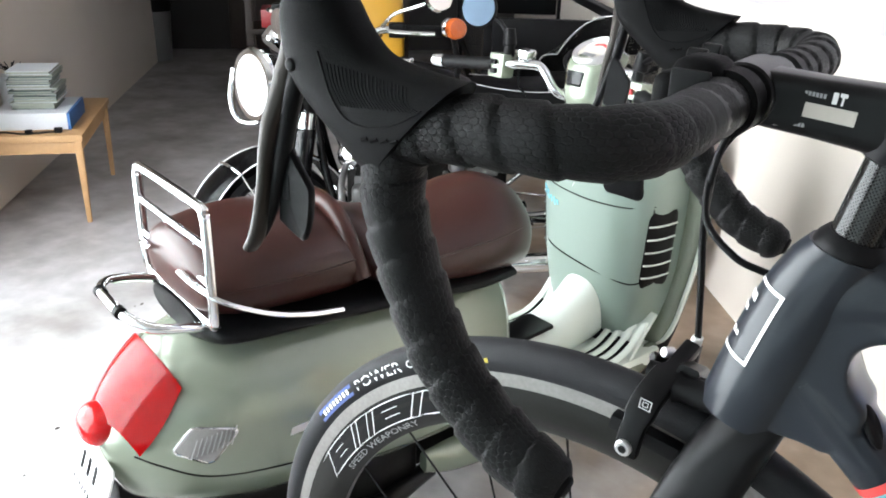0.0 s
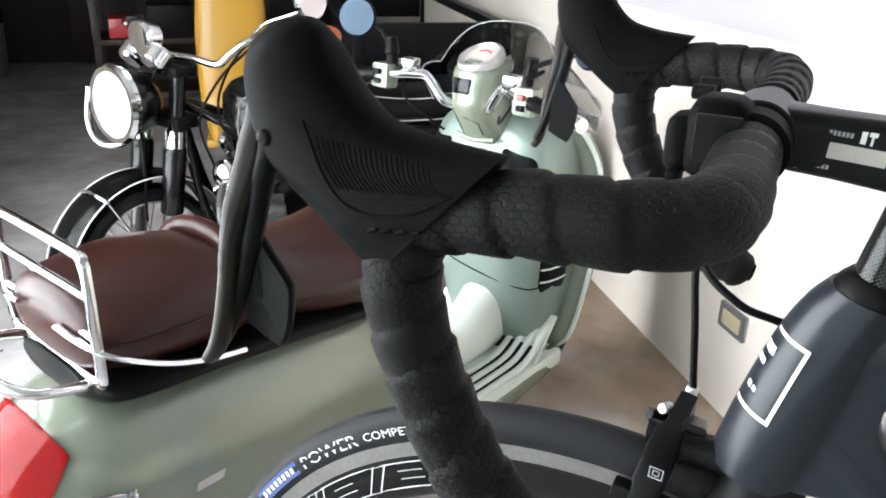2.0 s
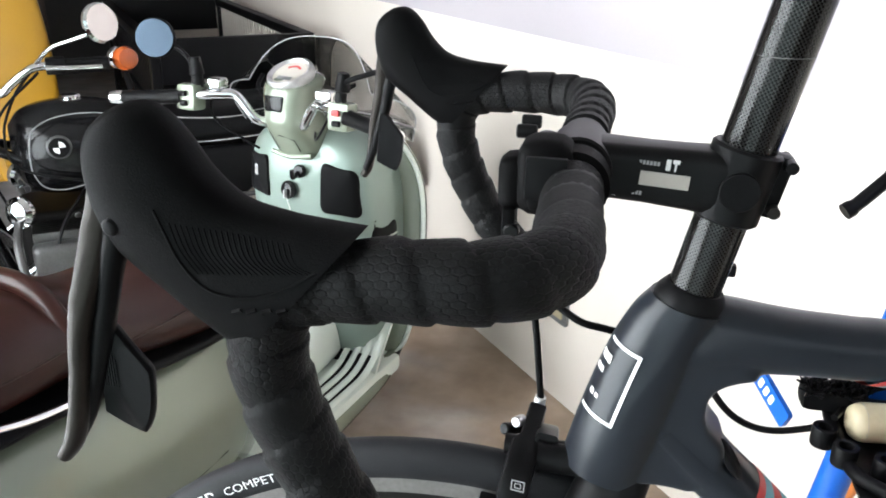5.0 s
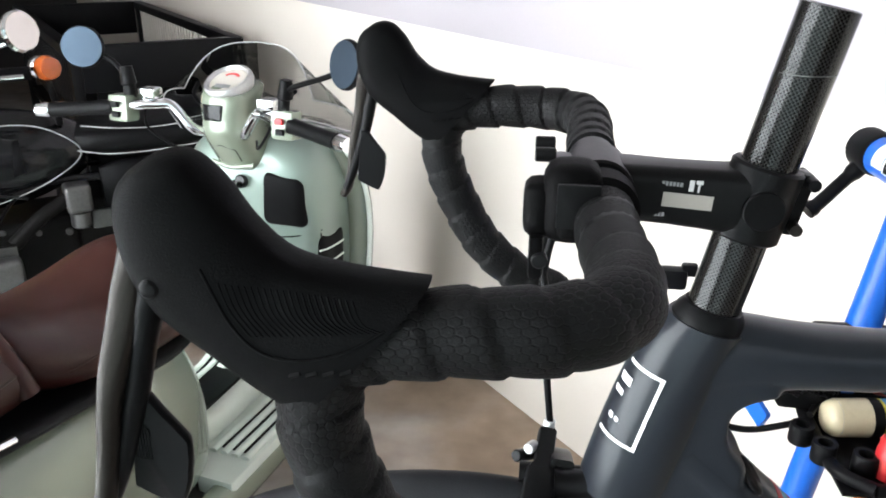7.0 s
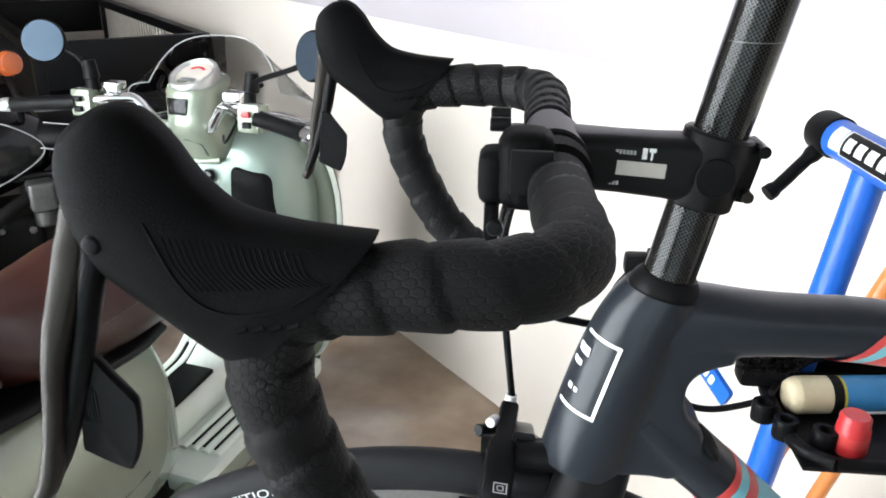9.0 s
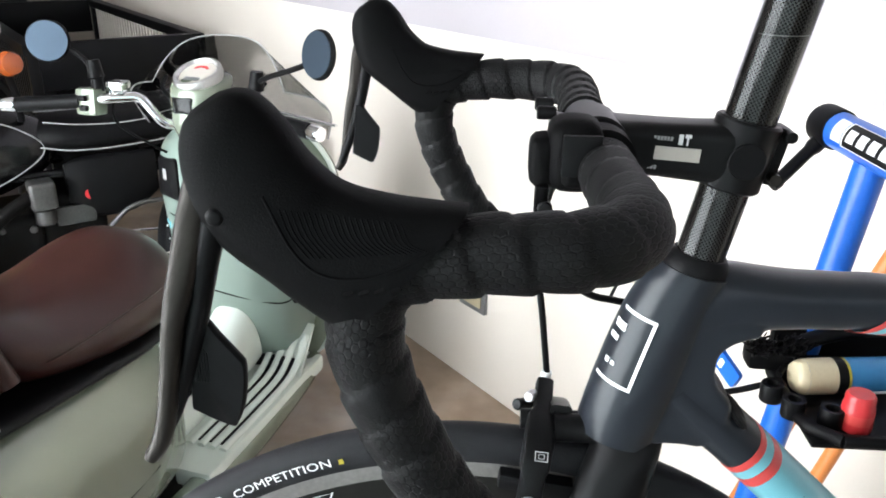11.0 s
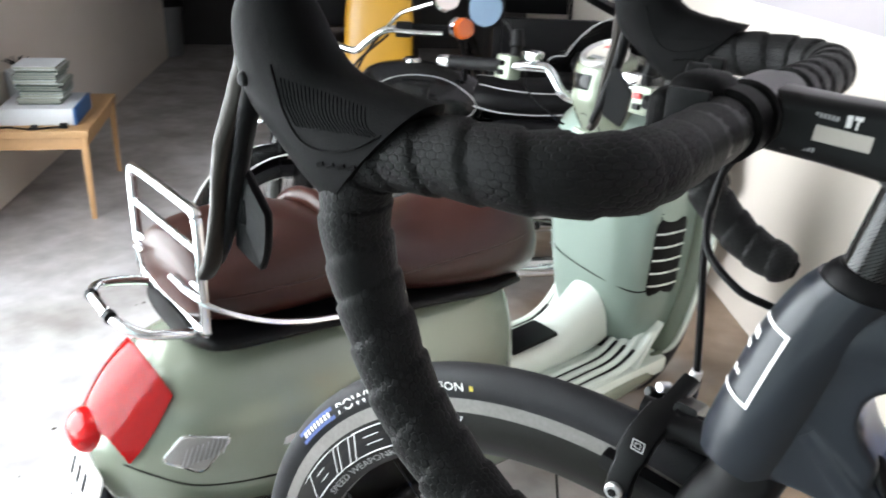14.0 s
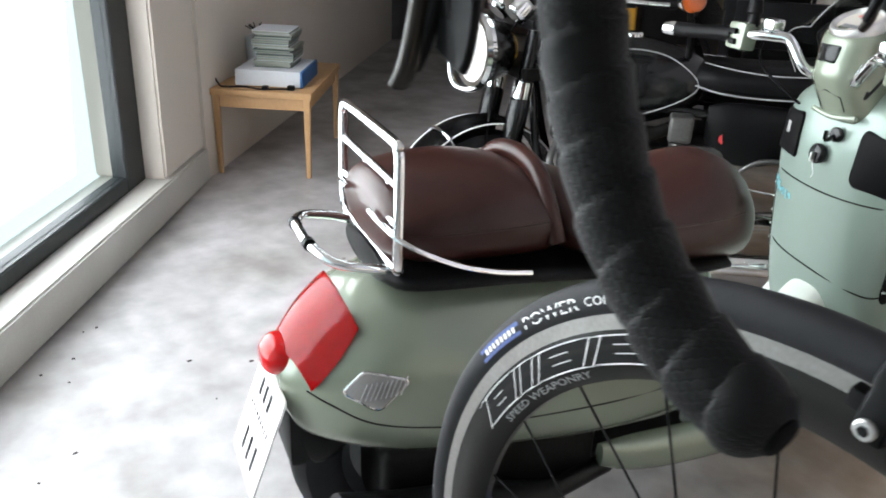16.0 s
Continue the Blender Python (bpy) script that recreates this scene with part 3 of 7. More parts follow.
    # shift paddle
    pad_out = [(q.x, q.z) for q in cat([(-0.2425, 0, 1.152), (-0.2370, 0, 1.152), (-0.2310, 0, 1.144), (-0.2235, 0, 1.1345), (-0.2210, 0, 1.129), (-0.2228, 0, 1.112), (-0.2265, 0, 1.1015), (-0.2300, 0, 1.0995), (-0.2440, 0, 1.1060), (-0.2462, 0, 1.1100), (-0.2440, 0, 1.132)], 3)]
    pb = bmesh.new()
    skin(pb, [[(x * k + (1 - k) * -0.2350, yl + side * (0.004 + dy), z * k + (1 - k) * 1.126) for x, z in pad_out] for dy, k in ((0.0, 0.94), (0.0012, 1.0), (0.0040, 1.0), (0.0052, 0.95))])
    pdl = part("shift_paddle", pb, BLACK, lever_unit, "black plastic shift paddle")
    gr = bmesh.new()
    for i in range(6):
        gr = merge(gr, block((-0.2432 + 0.0012 * i, yl + side * 0.0034, 1.122), (-0.2427 + 0.0012 * i, yl + side * 0.0044, 1.146 - 0.002 * i), 0))
    part("paddle_ribs", gr, SATIN, pdl)

# steerer, stem and computer mount
S0, S1 = Vector((0.0125, YM, 1.063)), Vector((0.0572, YM, 1.281))
SU = (S1 - S0).normalized()


def at_steerer(z):
    return S0 + (S1 - S0) * ((z - S0.z) / (S1.z - S0.z))


sp = [at_steerer(1.06 + 0.0022 * i) for i in range(101)]
bm = bmesh.new()
skin(bm, [[q + (Vector((0, 1, 0)) * math.cos(a) + SU.cross(Vector((0, 1, 0))) * math.sin(a)) * 0.0160 for a in (2 * math.pi * k / 40 for k in range(40))] for q in sp], caps=False)
bore = at_steerer(1.281)
inner = [[q + (Vector((0, 1, 0)) * math.cos(a) + SU.cross(Vector((0, 1, 0))) * math.sin(a)) * 0.0128 for a in (2 * math.pi * k / 40 for k in range(40))] for q in (sp[-1], sp[-15])]
bm2 = bmesh.new()
skin(bm2, [[q + (Vector((0, 1, 0)) * math.cos(a) + SU.cross(Vector((0, 1, 0))) * math.sin(a)) * r for a in (2 * math.pi * k / 40 for k in range(40))] for q, r in ((sp[-1], 0.0160), (sp[-1] + SU * 0.0006, 0.0145), (sp[-1], 0.0128), (sp[-20], 0.0128))], caps=False)
along_uv(bm, 40, 0.0022, 0.0160)
steerer = part("steerer_tube", bm, CARBON, bike, "uncut gloss carbon steerer tube")
part("rim", bm2, GLOSSBLACK, steerer)
lines = bmesh.new()
for z in (1.246,):
    q = at_steerer(z)
    tube([q + (Vector((0, -1, 0)) * math.cos(a) + Vector((1, 0, 0)) * math.sin(a)) * 0.0161 for a in (radians(-70 + 10 * k) for k in range(15))], 0.0003, 5, lines)
part("depth_mark", lines, FAINT, steerer)

CL = Vector((-0.056, YM, 1.178))
ST = at_steerer(1.172)
sdir = (ST - CL).normalized()
snrm = Vector((-sdir.z, 0, sdir.x))
bm, rings = bmesh.new(), []
for f, hh, ww in ((0.10, 0.0165, 0.0200), (0.22, 0.0168, 0.0185), (0.45, 0.0172, 0.0165), (0.70, 0.0182, 0.0165), (0.95, 0.0195, 0.0185), (1.0, 0.0195, 0.0185)):
    c = CL.lerp(ST, f)
    rings.append([c + snrm * (y * hh) + Vector((0, x * ww, 0)) for x, y in rounded(2, 2, 0.5, 4)])
skin(bm, rings)
stem = part("stem", bm, SATIN, bike, "matt black handlebar stem")
part("steerer_clamp", merge(tube([at_steerer(1.1505), at_steerer(1.1520), at_steerer(1.1925), at_steerer(1.1940)], [0.0190, 0.0205, 0.0205, 0.0190], 36),
                            moved(block((-0.009, -0.006, -0.019), (0.009, 0.009, 0.019), 0.004), towards(at_steerer(1.172) + Vector((0.0185, 0, 0)), SU, (0, 1, 0)))), SATIN, stem)
for dz in (0.0135, -0.0135):
    part("clamp_bolt", merge(tube([at_steerer(1.172 + dz) + Vector((0.0245, -0.013, 0)), at_steerer(1.172 + dz) + Vector((0.0245, 0.013, 0))], 0.0036, 14)), LEVER if dz < 0 else SATIN, stem, "small steel clamp bolt")
part("steerer_boss", disc(0.0115, 0.002, towards(at_steerer(1.172) + Vector((0.0, -0.0202, 0)), (0, -1, 0)), 28), BLACK, stem)
part("face_plate", merge(tube([CL + Vector((0, -0.022, 0)), CL + Vector((0, -0.0205, 0)), CL + Vector((0, 0.0205, 0)), CL + Vector((0, 0.022, 0))], [0.0185, 0.0200, 0.0200, 0.0185], 32),
                         block((-0.0835, YM - 0.021, 1.164), (-0.070, YM + 0.021, 1.192), 0.005)), SATIN, stem)
for dy in (-0.013, 0.013):
    for dz in (-0.0195, 0.0195):
        part("face_bolt", disc(0.0042, 0.012, towards((-0.081, YM + dy, 1.178 + dz), (-1, 0, 0)), 16), SATIN, stem)
bx = -0.014
stripe = [(CL.lerp(ST, f) + snrm * z) for f, z in ((0.17, -0.0042), (0.70, -0.0042), (0.70, 0.0042), (0.17, 0.0042))]


def decal(pts, y, mat_, parent, name="print", thick=0.0004):
    """A thin printed patch on the side of a thing that faces the viewer."""
    b = bmesh.new()
    skin(b, [[(q.x, y, q.z) for q in pts], [(q.x, y - thick, q.z) for q in pts]])
    return part(name, b, mat_, parent, smooth=False)


decal(stripe, YM - 0.0166, STRIP, stem, "pale_stripe")


def on_stem(f, h):
    return CL.lerp(ST, f) + snrm * h


for f, h, k in ((0.575, 0.0092, 1), (0.215, -0.0092, -1)):
    decal([on_stem(f - 0.035, h - 0.0032), on_stem(f - 0.006, h - 0.0032), on_stem(f - 0.006, h + 0.0032), on_stem(f - 0.035, h + 0.0032)], YM - 0.0166, WHITE, stem, "maker_mark")
    decal([on_stem(f + 0.004, h + 0.0012 * k), on_stem(f + 0.046, h + 0.0012 * k), on_stem(f + 0.046, h + 0.0034 * k), on_stem(f + 0.004, h + 0.0034 * k)], YM - 0.0166, WHITE, stem, "maker_mark")
    decal([on_stem(f + 0.019, h - 0.0034 * k), on_stem(f + 0.031, h - 0.0034 * k), on_stem(f + 0.031, h + 0.0014 * k), on_stem(f + 0.019, h + 0.0014 * k)], YM - 0.0166, WHITE, stem, "maker_mark")
    g = f - 0.20 if k > 0 else f + 0.08
    for i in range(6):
        decal([on_stem(g + 0.022 * i, h - 0.0012), on_stem(g + 0.022 * i + 0.016, h - 0.0012), on_stem(g + 0.022 * i + 0.016, h + 0.0012), on_stem(g + 0.022 * i, h + 0.0012)], YM - 0.0166, GREYPRINT, stem, "faint_print")
# black mount clamped on the bar beside the stem
mount = part("computer_mount", merge(block((-0.088, 0.486, 1.160), (-0.056, 0.524, 1.203), 0.014, 4), block((-0.080, 0.480, 1.166), (-0.060, 0.492, 1.196), 0.0055, 3), block((-0.098, 0.492, 1.162), (-0.080, 0.519, 1.192), 0.008, 3)), HOOD, bike, "black plastic mount on the bar")
part("mount_strap", tube([(-0.056, 0.494, 1.178), (-0.056, 0.496, 1.178), (-0.056, 0.514, 1.178), (-0.056, 0.516, 1.178)], [0.017, 0.0195, 0.0195, 0.017], 28), HOOD, mount)
part("mount_face", moved(block((-0.011, -0.012, 0), (0.011, 0.012, 0.003), 0.0014), towards((-0.070, 0.4805, 1.186), (0, -1, 0))), SATIN, mount)
part("mount_bolt", disc(0.0045, 0.006, towards((-0.088, 0.492, 1.152), (0, -1, 0)), 16), SATIN, mount)
part("mount_tab", block((-0.094, 0.488, 1.140), (-0.086, 0.500, 1.165), 0.003), HOOD, mount)

# frame: head tube, top tube, down tube, seat tube
def loft(sections, seg=32, power=0.9, bm=None):
    """Sections: centre, up half-vector, side half-width."""
    bm = bm or bmesh.new()
    rings = []
    for c, u, w in sections:
        c, u = Vector(c), Vector(u)
        rings.append([c + u * math.copysign(abs(math.sin(a)) ** power, math.sin(a)) + Vector((0, w * math.copysign(abs(math.cos(a)) ** power, math.cos(a)), 0)) for a in (2 * math.pi * k / seg for k in range(seg))])
    skin(bm, rings)
    return bm


def smooth_loft(sections, n=5, seg=32, power=0.9):
    cs = cat([s[0] for s in sections], n)
    us = cat([s[1] for s in sections], n)
    ws = cat([(s[2], 0, 0) for s in sections], n)
    return loft([(c, u, w.x) for c, u, w in zip(cs, us, ws)], seg, power)


H1, H0 = at_steerer(1.094), Vector((-0.0140, YM, 0.962))
side_v = Vector((SU.z, 0, -SU.x))
HEAD = [(0.0, 0.000, 0.0245, 0.0240), (0.12, 0.0035, 0.0280, 0.0260), (0.35, 0.0065, 0.0305, 0.0280), (0.7, 0.0075, 0.0315, 0.0288), (1.0, 0.0075, 0.0310, 0.0282)]


def head_loft(shrink):
    return smooth_loft([(H1.lerp(H0, f) - side_v * nose, side_v * (r - shrink), w - shrink) for f, nose, r, w in HEAD], 6, 40, 1.0)


htsurf = head_loft(0.0)
hts = Surface(htsurf)
head_tube = part("head_tube", htsurf, FRAME, bike, "slate grey head tube with a white printed badge")
part("headset_cover", tube([at_steerer(1.0905), at_steerer(1.094), at_steerer(1.099), at_steerer(1.104)], [0.0225, 0.0228, 0.0212, 0.0175], 36), BLACK, bike)
TT = [((0.004, YM, 1.0610), (0.003, 0, 0.0340), 0.0235), ((0.025, YM, 1.0660), (0.003, 0, 0.0315), 0.0235), ((0.045, YM, 1.0705), (0.002, 0, 0.0258), 0.0230), ((0.062, YM, 1.0722), (0.002, 0, 0.0217), 0.0226), ((0.085, YM, 1.0725), (0.002, 0, 0.0192), 0.0222), ((0.115, YM, 1.0725), (0.002, 0, 0.0185), 0.0210), ((0.16, YM, 1.071), (0.002, 0, 0.0180), 0.0205), ((0.36, YM, 1.050), (0.002, 0, 0.0175), 0.0190), ((0.53, YM, 1.025), (0.002, 0, 0.017), 0.0160)]
top_tube = part("top_tube", smooth_loft(TT, 6, 32, 0.85), FRAME, bike, "slate grey top tube with red and cyan stripes")
DT = [((0.012, YM, 1.006), (0.0135, 0, 0.0145), 0.0235), ((0.034, YM, 0.986), (0.0135, 0, 0.0143), 0.0243), ((0.050, YM, 0.9715), (0.0130, 0, 0.0138), 0.0245), ((0.069, YM, 0.9545), (0.0128, 0, 0.0136), 0.0245), ((0.126, YM, 0.9010), (0.0128, 0, 0.0136), 0.0240), ((0.30, YM, 0.735), (0.0135, 0, 0.0143), 0.024), ((0.47, YM, 0.575), (0.014, 0, 0.015), 0.024)]
JOIN = [(0.0, 1.062), (0.062, 1.062), (0.066, 1.0515), (0.056, 1.0495), (0.047, 1.0460), (0.040, 1.0405), (0.0365, 1.0330), (0.0360, 1.0250), (0.0385, 1.0165), (0.0445, 1.0080), (0.055, 0.9965),
        (0.046, 0.9720), (0.034, 0.9620), (0.026, 0.9640), (0.016, 0.9650), (0.004, 0.9645), (-0.010, 0.9640)]


def shell(outline, layers):
    """A rounded flat-sided shell: the outline, drawn in a little towards both flanks."""
    pts = [Vector((x, 0, z)) for x, z in outline]
    n = len(pts)
    nor = []
    for i in range(n):
        t = (pts[(i + 1) % n] - pts[i - 1]).normalized()
        nor.append(Vector((-t.z, 0, t.x)))
    turn = sum(a.x * b.z - b.x * a.z for a, b in zip(pts, pts[1:] + pts[:1]))
    nor = [q * (-1 if turn > 0 else 1) for q in nor]
    bm = bmesh.new()
    skin(bm, [[p + q * ins + Vector((0, YM + y, 0)) for p, q in zip(pts, nor)] for y, ins in layers])
    bmesh.ops.triangulate(bm, faces=[f for f in bm.faces if len(f.verts) > 4], ngon_method="EAR_CLIP")
    return bm


def chaikin(pts, times=2):
    """Cuts the corners of a closed outline."""
    for _ in range(times):
        out = []
        for a, b in zip(pts, pts[1:] + pts[:1]):
            out += [(a[0] * 0.75 + b[0] * 0.25, a[1] * 0.75 + b[1] * 0.25), (a[0] * 0.25 + b[0] * 0.75, a[1] * 0.25 + b[1] * 0.75)]
        pts = out
    return pts


fine_join = chaikin(JOIN, 2)
joint = part("frame_joint", merge(
    shell(fine_join, [(-0.0226, -0.0030), (-0.0214, -0.0014), (-0.0175, -0.0003), (-0.010, 0.0), (0.010, 0.0), (0.0175, -0.0003), (0.0214, -0.0014), (0.0226, -0.0030)]),
    head_loft(0.0006),
    smooth_loft(TT[:5] + [((0.100, YM, 1.0725), (0.002, 0, 0.0180), 0.0208)], 6, 32, 0.85),
    smooth_loft(DT[:3] + [((0.060, YM, 0.9625), (0.0122, 0, 0.0130), 0.0238)], 6, 32, 0.85)), FRAME, bike)
mod = joint.modifiers.new("blend", "REMESH")
mod.mode, mod.voxel_size, mod.use_smooth_shade = "VOXEL", 0.0016, True
mod = joint.modifiers.new("ease", "SMOOTH")
mod.factor, mod.iterations = 0.5, 22
down_tube = part("down_tube", smooth_loft(DT, 6, 32, 0.85), FRAME, bike, "slate grey down tube with red and cyan stripes")
part("seat_tube", smooth_loft([((0.555, YM, 1.10), (0.014, 0, 0.003), 0.0145), ((0.535, YM, 1.00), (0.016, 0, 0.004), 0.0155), ((0.485, YM, 0.70), (0.017, 0, 0.004), 0.0165), ((0.462, YM, 0.56), (0.020, 0, 0.004), 0.022)], 4, 24), FRAME, bike)
part("bottom_bracket", tube([(0.462, YM - 0.034, 0.572), (0.462, YM + 0.034, 0.572)], 0.024, 24), SATIN, bike)
part("cable_port", moved(disc(0.0066, 0.004, Matrix.Diagonal((0.85, 2.1, 1, 1)), 28), towards((0.0545, YM - 0.0150, 0.9905), (0.62, -0.45, 0.62))), BLACK, down_tube, "dark oval cable port")


def sleeve(stations, lift, material, parent, name, power=0.85):
    """A painted band that lies just over a tube. Stations: centre, up half-vector, half width."""
    return part(name, loft([(c, Vector(u) * (1 + lift / Vector(u).length), w + lift) for c, u, w in stations], 32, power), material, parent)


def dt_at(s):
    """Section of the down tube at x = s."""
    for a, b in zip(DT, DT[1:]):
        if a[0][0] <= s <= b[0][0]:
            f = (s - a[0][0]) / (b[0][0] - a[0][0])
            return tuple(Vector(a[0]).lerp(Vector(b[0]), f)), tuple(Vector(a[1]).lerp(Vector(b[1]), f)), a[2] + (b[2] - a[2]) * f


for x0, x1, mt, nm in ((0.066, 0.0705, RED, "red_stripe"), (0.0705, 0.0765, CYAN, "cyan_stripe"), (0.0765, 0.083, RED, "red_stripe"), (0.083, 0.30, CYAN, "cyan_panel")):
    sleeve([dt_at(x0 + 1e-4), dt_at((x0 + x1) / 2), dt_at(x1 - 1e-4)] if x1 < 0.1 else [dt_at(x0 + 1e-4), dt_at(0.10), dt_at(0.125), dt_at(0.20), dt_at(0.299)], 0.0005, mt, down_tube, nm)
for i, k in enumerate((0.105, 0.112, 0.122, 0.129)):
    c, u, w = dt_at(k)
    c, u = Vector(c), Vector(u)
    tn = Vector((0.72, 0, -0.69))
    tube_pts = [c + u * f + tn * (0.004 * i) + Vector((0, -(w + 0.0007) * math.cos(math.asin(f)) ** 0.85, 0)) for f in (-0.55, -0.2, 0.15, 0.5)]
    part("dark_line", tube(tube_pts + [tube_pts[-1] + tn * 0.03 * (i % 2)], 0.0007, 5), FRAME, down_tube)
for x0, mt in ((0.141, RED), (0.1475, CYAN), (0.1555, RED)):
    x1 = {0.141: 0.1475, 0.1475: 0.1555, 0.1555: 0.32}[x0]
    b = bmesh.new()
    rings = []
    n = 2 if x1 < 0.2 else 6
    for i in range(n):
        x = x0 + (x1 - x0) * i / (n - 1)
        zc = 1.0725 - max(0, x - 0.115) * 0.06 - max(0, x - 0.16) * 0.045
        hh, ww = 0.0186 - max(0, x - 0.115) * 0.004, 0.0212 - max(0, x - 0.115) * 0.008
        rings.append([(x + 0.020 * math.sin(a), YM + ww * math.copysign(abs(math.cos(a)) ** 0.85, math.cos(a)), zc + hh * math.copysign(abs(math.sin(a)) ** 0.85, math.sin(a))) for a in (2 * math.pi * k / 32 for k in range(32))])
    skin(b, rings, caps=False)
    part("stripe", b, mt, top_tube)


# white square badge wrapped round the head tube, seen from its left flank
def on_head(f, ang):
    c = H1.lerp(H0, f)
    d = side_v * -math.cos(ang) + Vector((0, -math.sin(ang), 0))
    p, n, i, dist = hts.tree.ray_cast(c + d * 0.1, -d)
    return p + d * 0.0003


def head_strip(f0, a0, f1, a1, width, name="badge_line", material=WHITE):
    pts = [on_head(f0 + (f1 - f0) * i / 12, radians(a0 + (a1 - a0) * i / 12)) for i in range(13)]
    b = bmesh.new()
    rings = []
    for i, q in enumerate(pts):
        t = (pts[min(i + 1, 12)] - pts[max(i - 1, 0)]).normalized()
        out = q - H1.lerp(H0, f0 + (f1 - f0) * i / 12)
        out = (out - SU * out.dot(SU)).normalized()
        s = out.cross(t).normalized() * width / 2
        rings.append([q + s, q - s, q - s + out * 0.0004, q + s + out * 0.0004])
    skin(b, rings)
    part(name, b, material, head_tube)


BA, BB_ = 0.27, 0.655
head_strip(BA, 8, BA, 54, 0.0024)
head_strip(BA - 0.008, 54, BB_ + 0.008, 54, 0.0024)
head_strip(BB_, 8, BB_, 54, 0.0024)
for f, a0, a1, wd in ((0.36, 6, 24, 0.006), (0.43, 6, 20, 0.004), (0.56, 14, 20, 0.004), (0.56, 23, 28, 0.003)):
    head_strip(f, a0, f, a1, wd, "badge_mark")

# fork
for sgn in (-1, 1):
    part("fork_leg", smooth_loft([((-0.0130, YM + sgn * 0.006, 0.966), (0.0245, 0, 0.004), 0.018), ((-0.0215, YM + sgn * 0.020, 0.945), (0.0270, 0, 0.006), 0.016), ((-0.0345, YM + sgn * 0.034, 0.905), (0.0285, 0, 0.008), 0.0125), ((-0.047, YM + sgn * 0.040, 0.86), (0.027, 0, 0.008), 0.0105), ((-0.072, YM + sgn * 0.044, 0.77), (0.0185, 0, 0.006), 0.0085), ((-0.118, YM + sgn * 0.047, 0.62), (0.0105, 0, 0.004), 0.007), ((-0.128, YM + sgn * 0.048, 0.588), (0.010, 0, 0.004), 0.006)], 6, 24, 0.95), SATIN, bike, "black carbon fork leg")

# front wheel
WC = Vector((-0.126, YM, 0.597))
wheel = part("front_wheel", lathe([(0.3265, -0.0116), (0.3150, -0.0132), (0.3040, -0.0130), (0.2930, -0.0095), (0.2860, -0.0035), (0.2860, 0.0035), (0.2930, 0.0095), (0.3040, 0.0130), (0.3150, 0.0132), (0.3265, 0.0116)], WC, "y", 160, True), RIMCARBON, bike, "deep dark carbon rim wheel")
part("brake_track", lathe([(0.3390, -0.0114), (0.3265, -0.0120), (0.3265, 0.0120), (0.3390, 0.0114)], WC, "y", 160, True), TRACK, wheel, "worn silver brake track")
part("tyre", lathe([(0.3375, -0.0110), (0.3430, -0.0136), (0.3500, -0.0142), (0.3570, -0.0120), (0.3615, -0.0078), (0.3635, -0.0030), (0.3638, 0.0), (0.3635, 0.0030), (0.3615, 0.0078), (0.3570, 0.0120), (0.3500, 0.0142), (0.3430, 0.0136), (0.3375, 0.0110)], WC, "y", 160, True), TYRE, wheel, "black road tyre with white lettering")
part("hub", lathe([(0.0, -0.048), (0.009, -0.048), (0.010, -0.036), (0.021, -0.034), (0.021, -0.030), (0.012, -0.024), (0.012, 0.024), (0.021, 0.030), (0.021, 0.034), (0.010, 0.036), (0.009, 0.048), (0.0, 0.048)], WC, "y", 24), SATIN, wheel)
for k in range(20):
    a = radians(18 * k + 5)
    d = Vector((math.cos(a), 0, math.sin(a)))
    sd = 0.032 if k % 2 else -0.032
    part("spoke", tube([WC + d * 0.018 + Vector((0, sd, 0)), WC + d * 0.287], 0.0011, 6), BLACK, wheel)


def ring_patch(a0, a1, r0, r1, y, material, name, lift=0.0004, parent=None, slant=0.0):
    """A printed patch on the wheel's flank, between two angles (degrees) and two radii. y: flank at r0, r1."""
    n = max(3, int(abs(a1 - a0) / 2))
    b = bmesh.new()
    rings = []
    for i in range(n + 1):
        row = []
        for r, yy, sl in ((r0, y[0], -slant), (r1, y[1], slant)):
            a = radians(a0 + (a1 - a0) * i / n + sl)
            row.append(WC + Vector((math.cos(a) * r, -yy - lift, math.sin(a) * r)))
        rings.append(row)
    skin(b, rings, closed=False)
    return part(name, b, material, parent or wheel, smooth=False)


ring_patch(146.2, 135.4, 0.3440, 0.3555, (0.01365, 0.01265), BLUEPRINT, "blue_label", 0.0006)
for i in range(8):
    ring_patch(144.8 - i * 1.12, 144.1 - i * 1.12, 0.3475, 0.3525, (0.0141, 0.0135), WHITE, "label_bar", 0.0011)
ring_patch(106.5, 105.9, 0.3475, 0.3515, (0.0142, 0.0138), YELLOWPRINT, "yellow_mark", 0.0008)


def bent_words(words, size, start, r, y0, y1, material, name, squeeze=1.0):
    b = text_mesh(words, size)
    for v in b.verts:
        rr = r + v.co.y
        a = radians(start) - v.co.x * squeeze / r
        yy = y0 + (y1 - y0) * v.co.y / size
        v.co = WC + Vector((math.cos(a) * rr, -yy - 0.0006, math.sin(a) * rr))
    part(name, b, material, wheel, smooth=False)


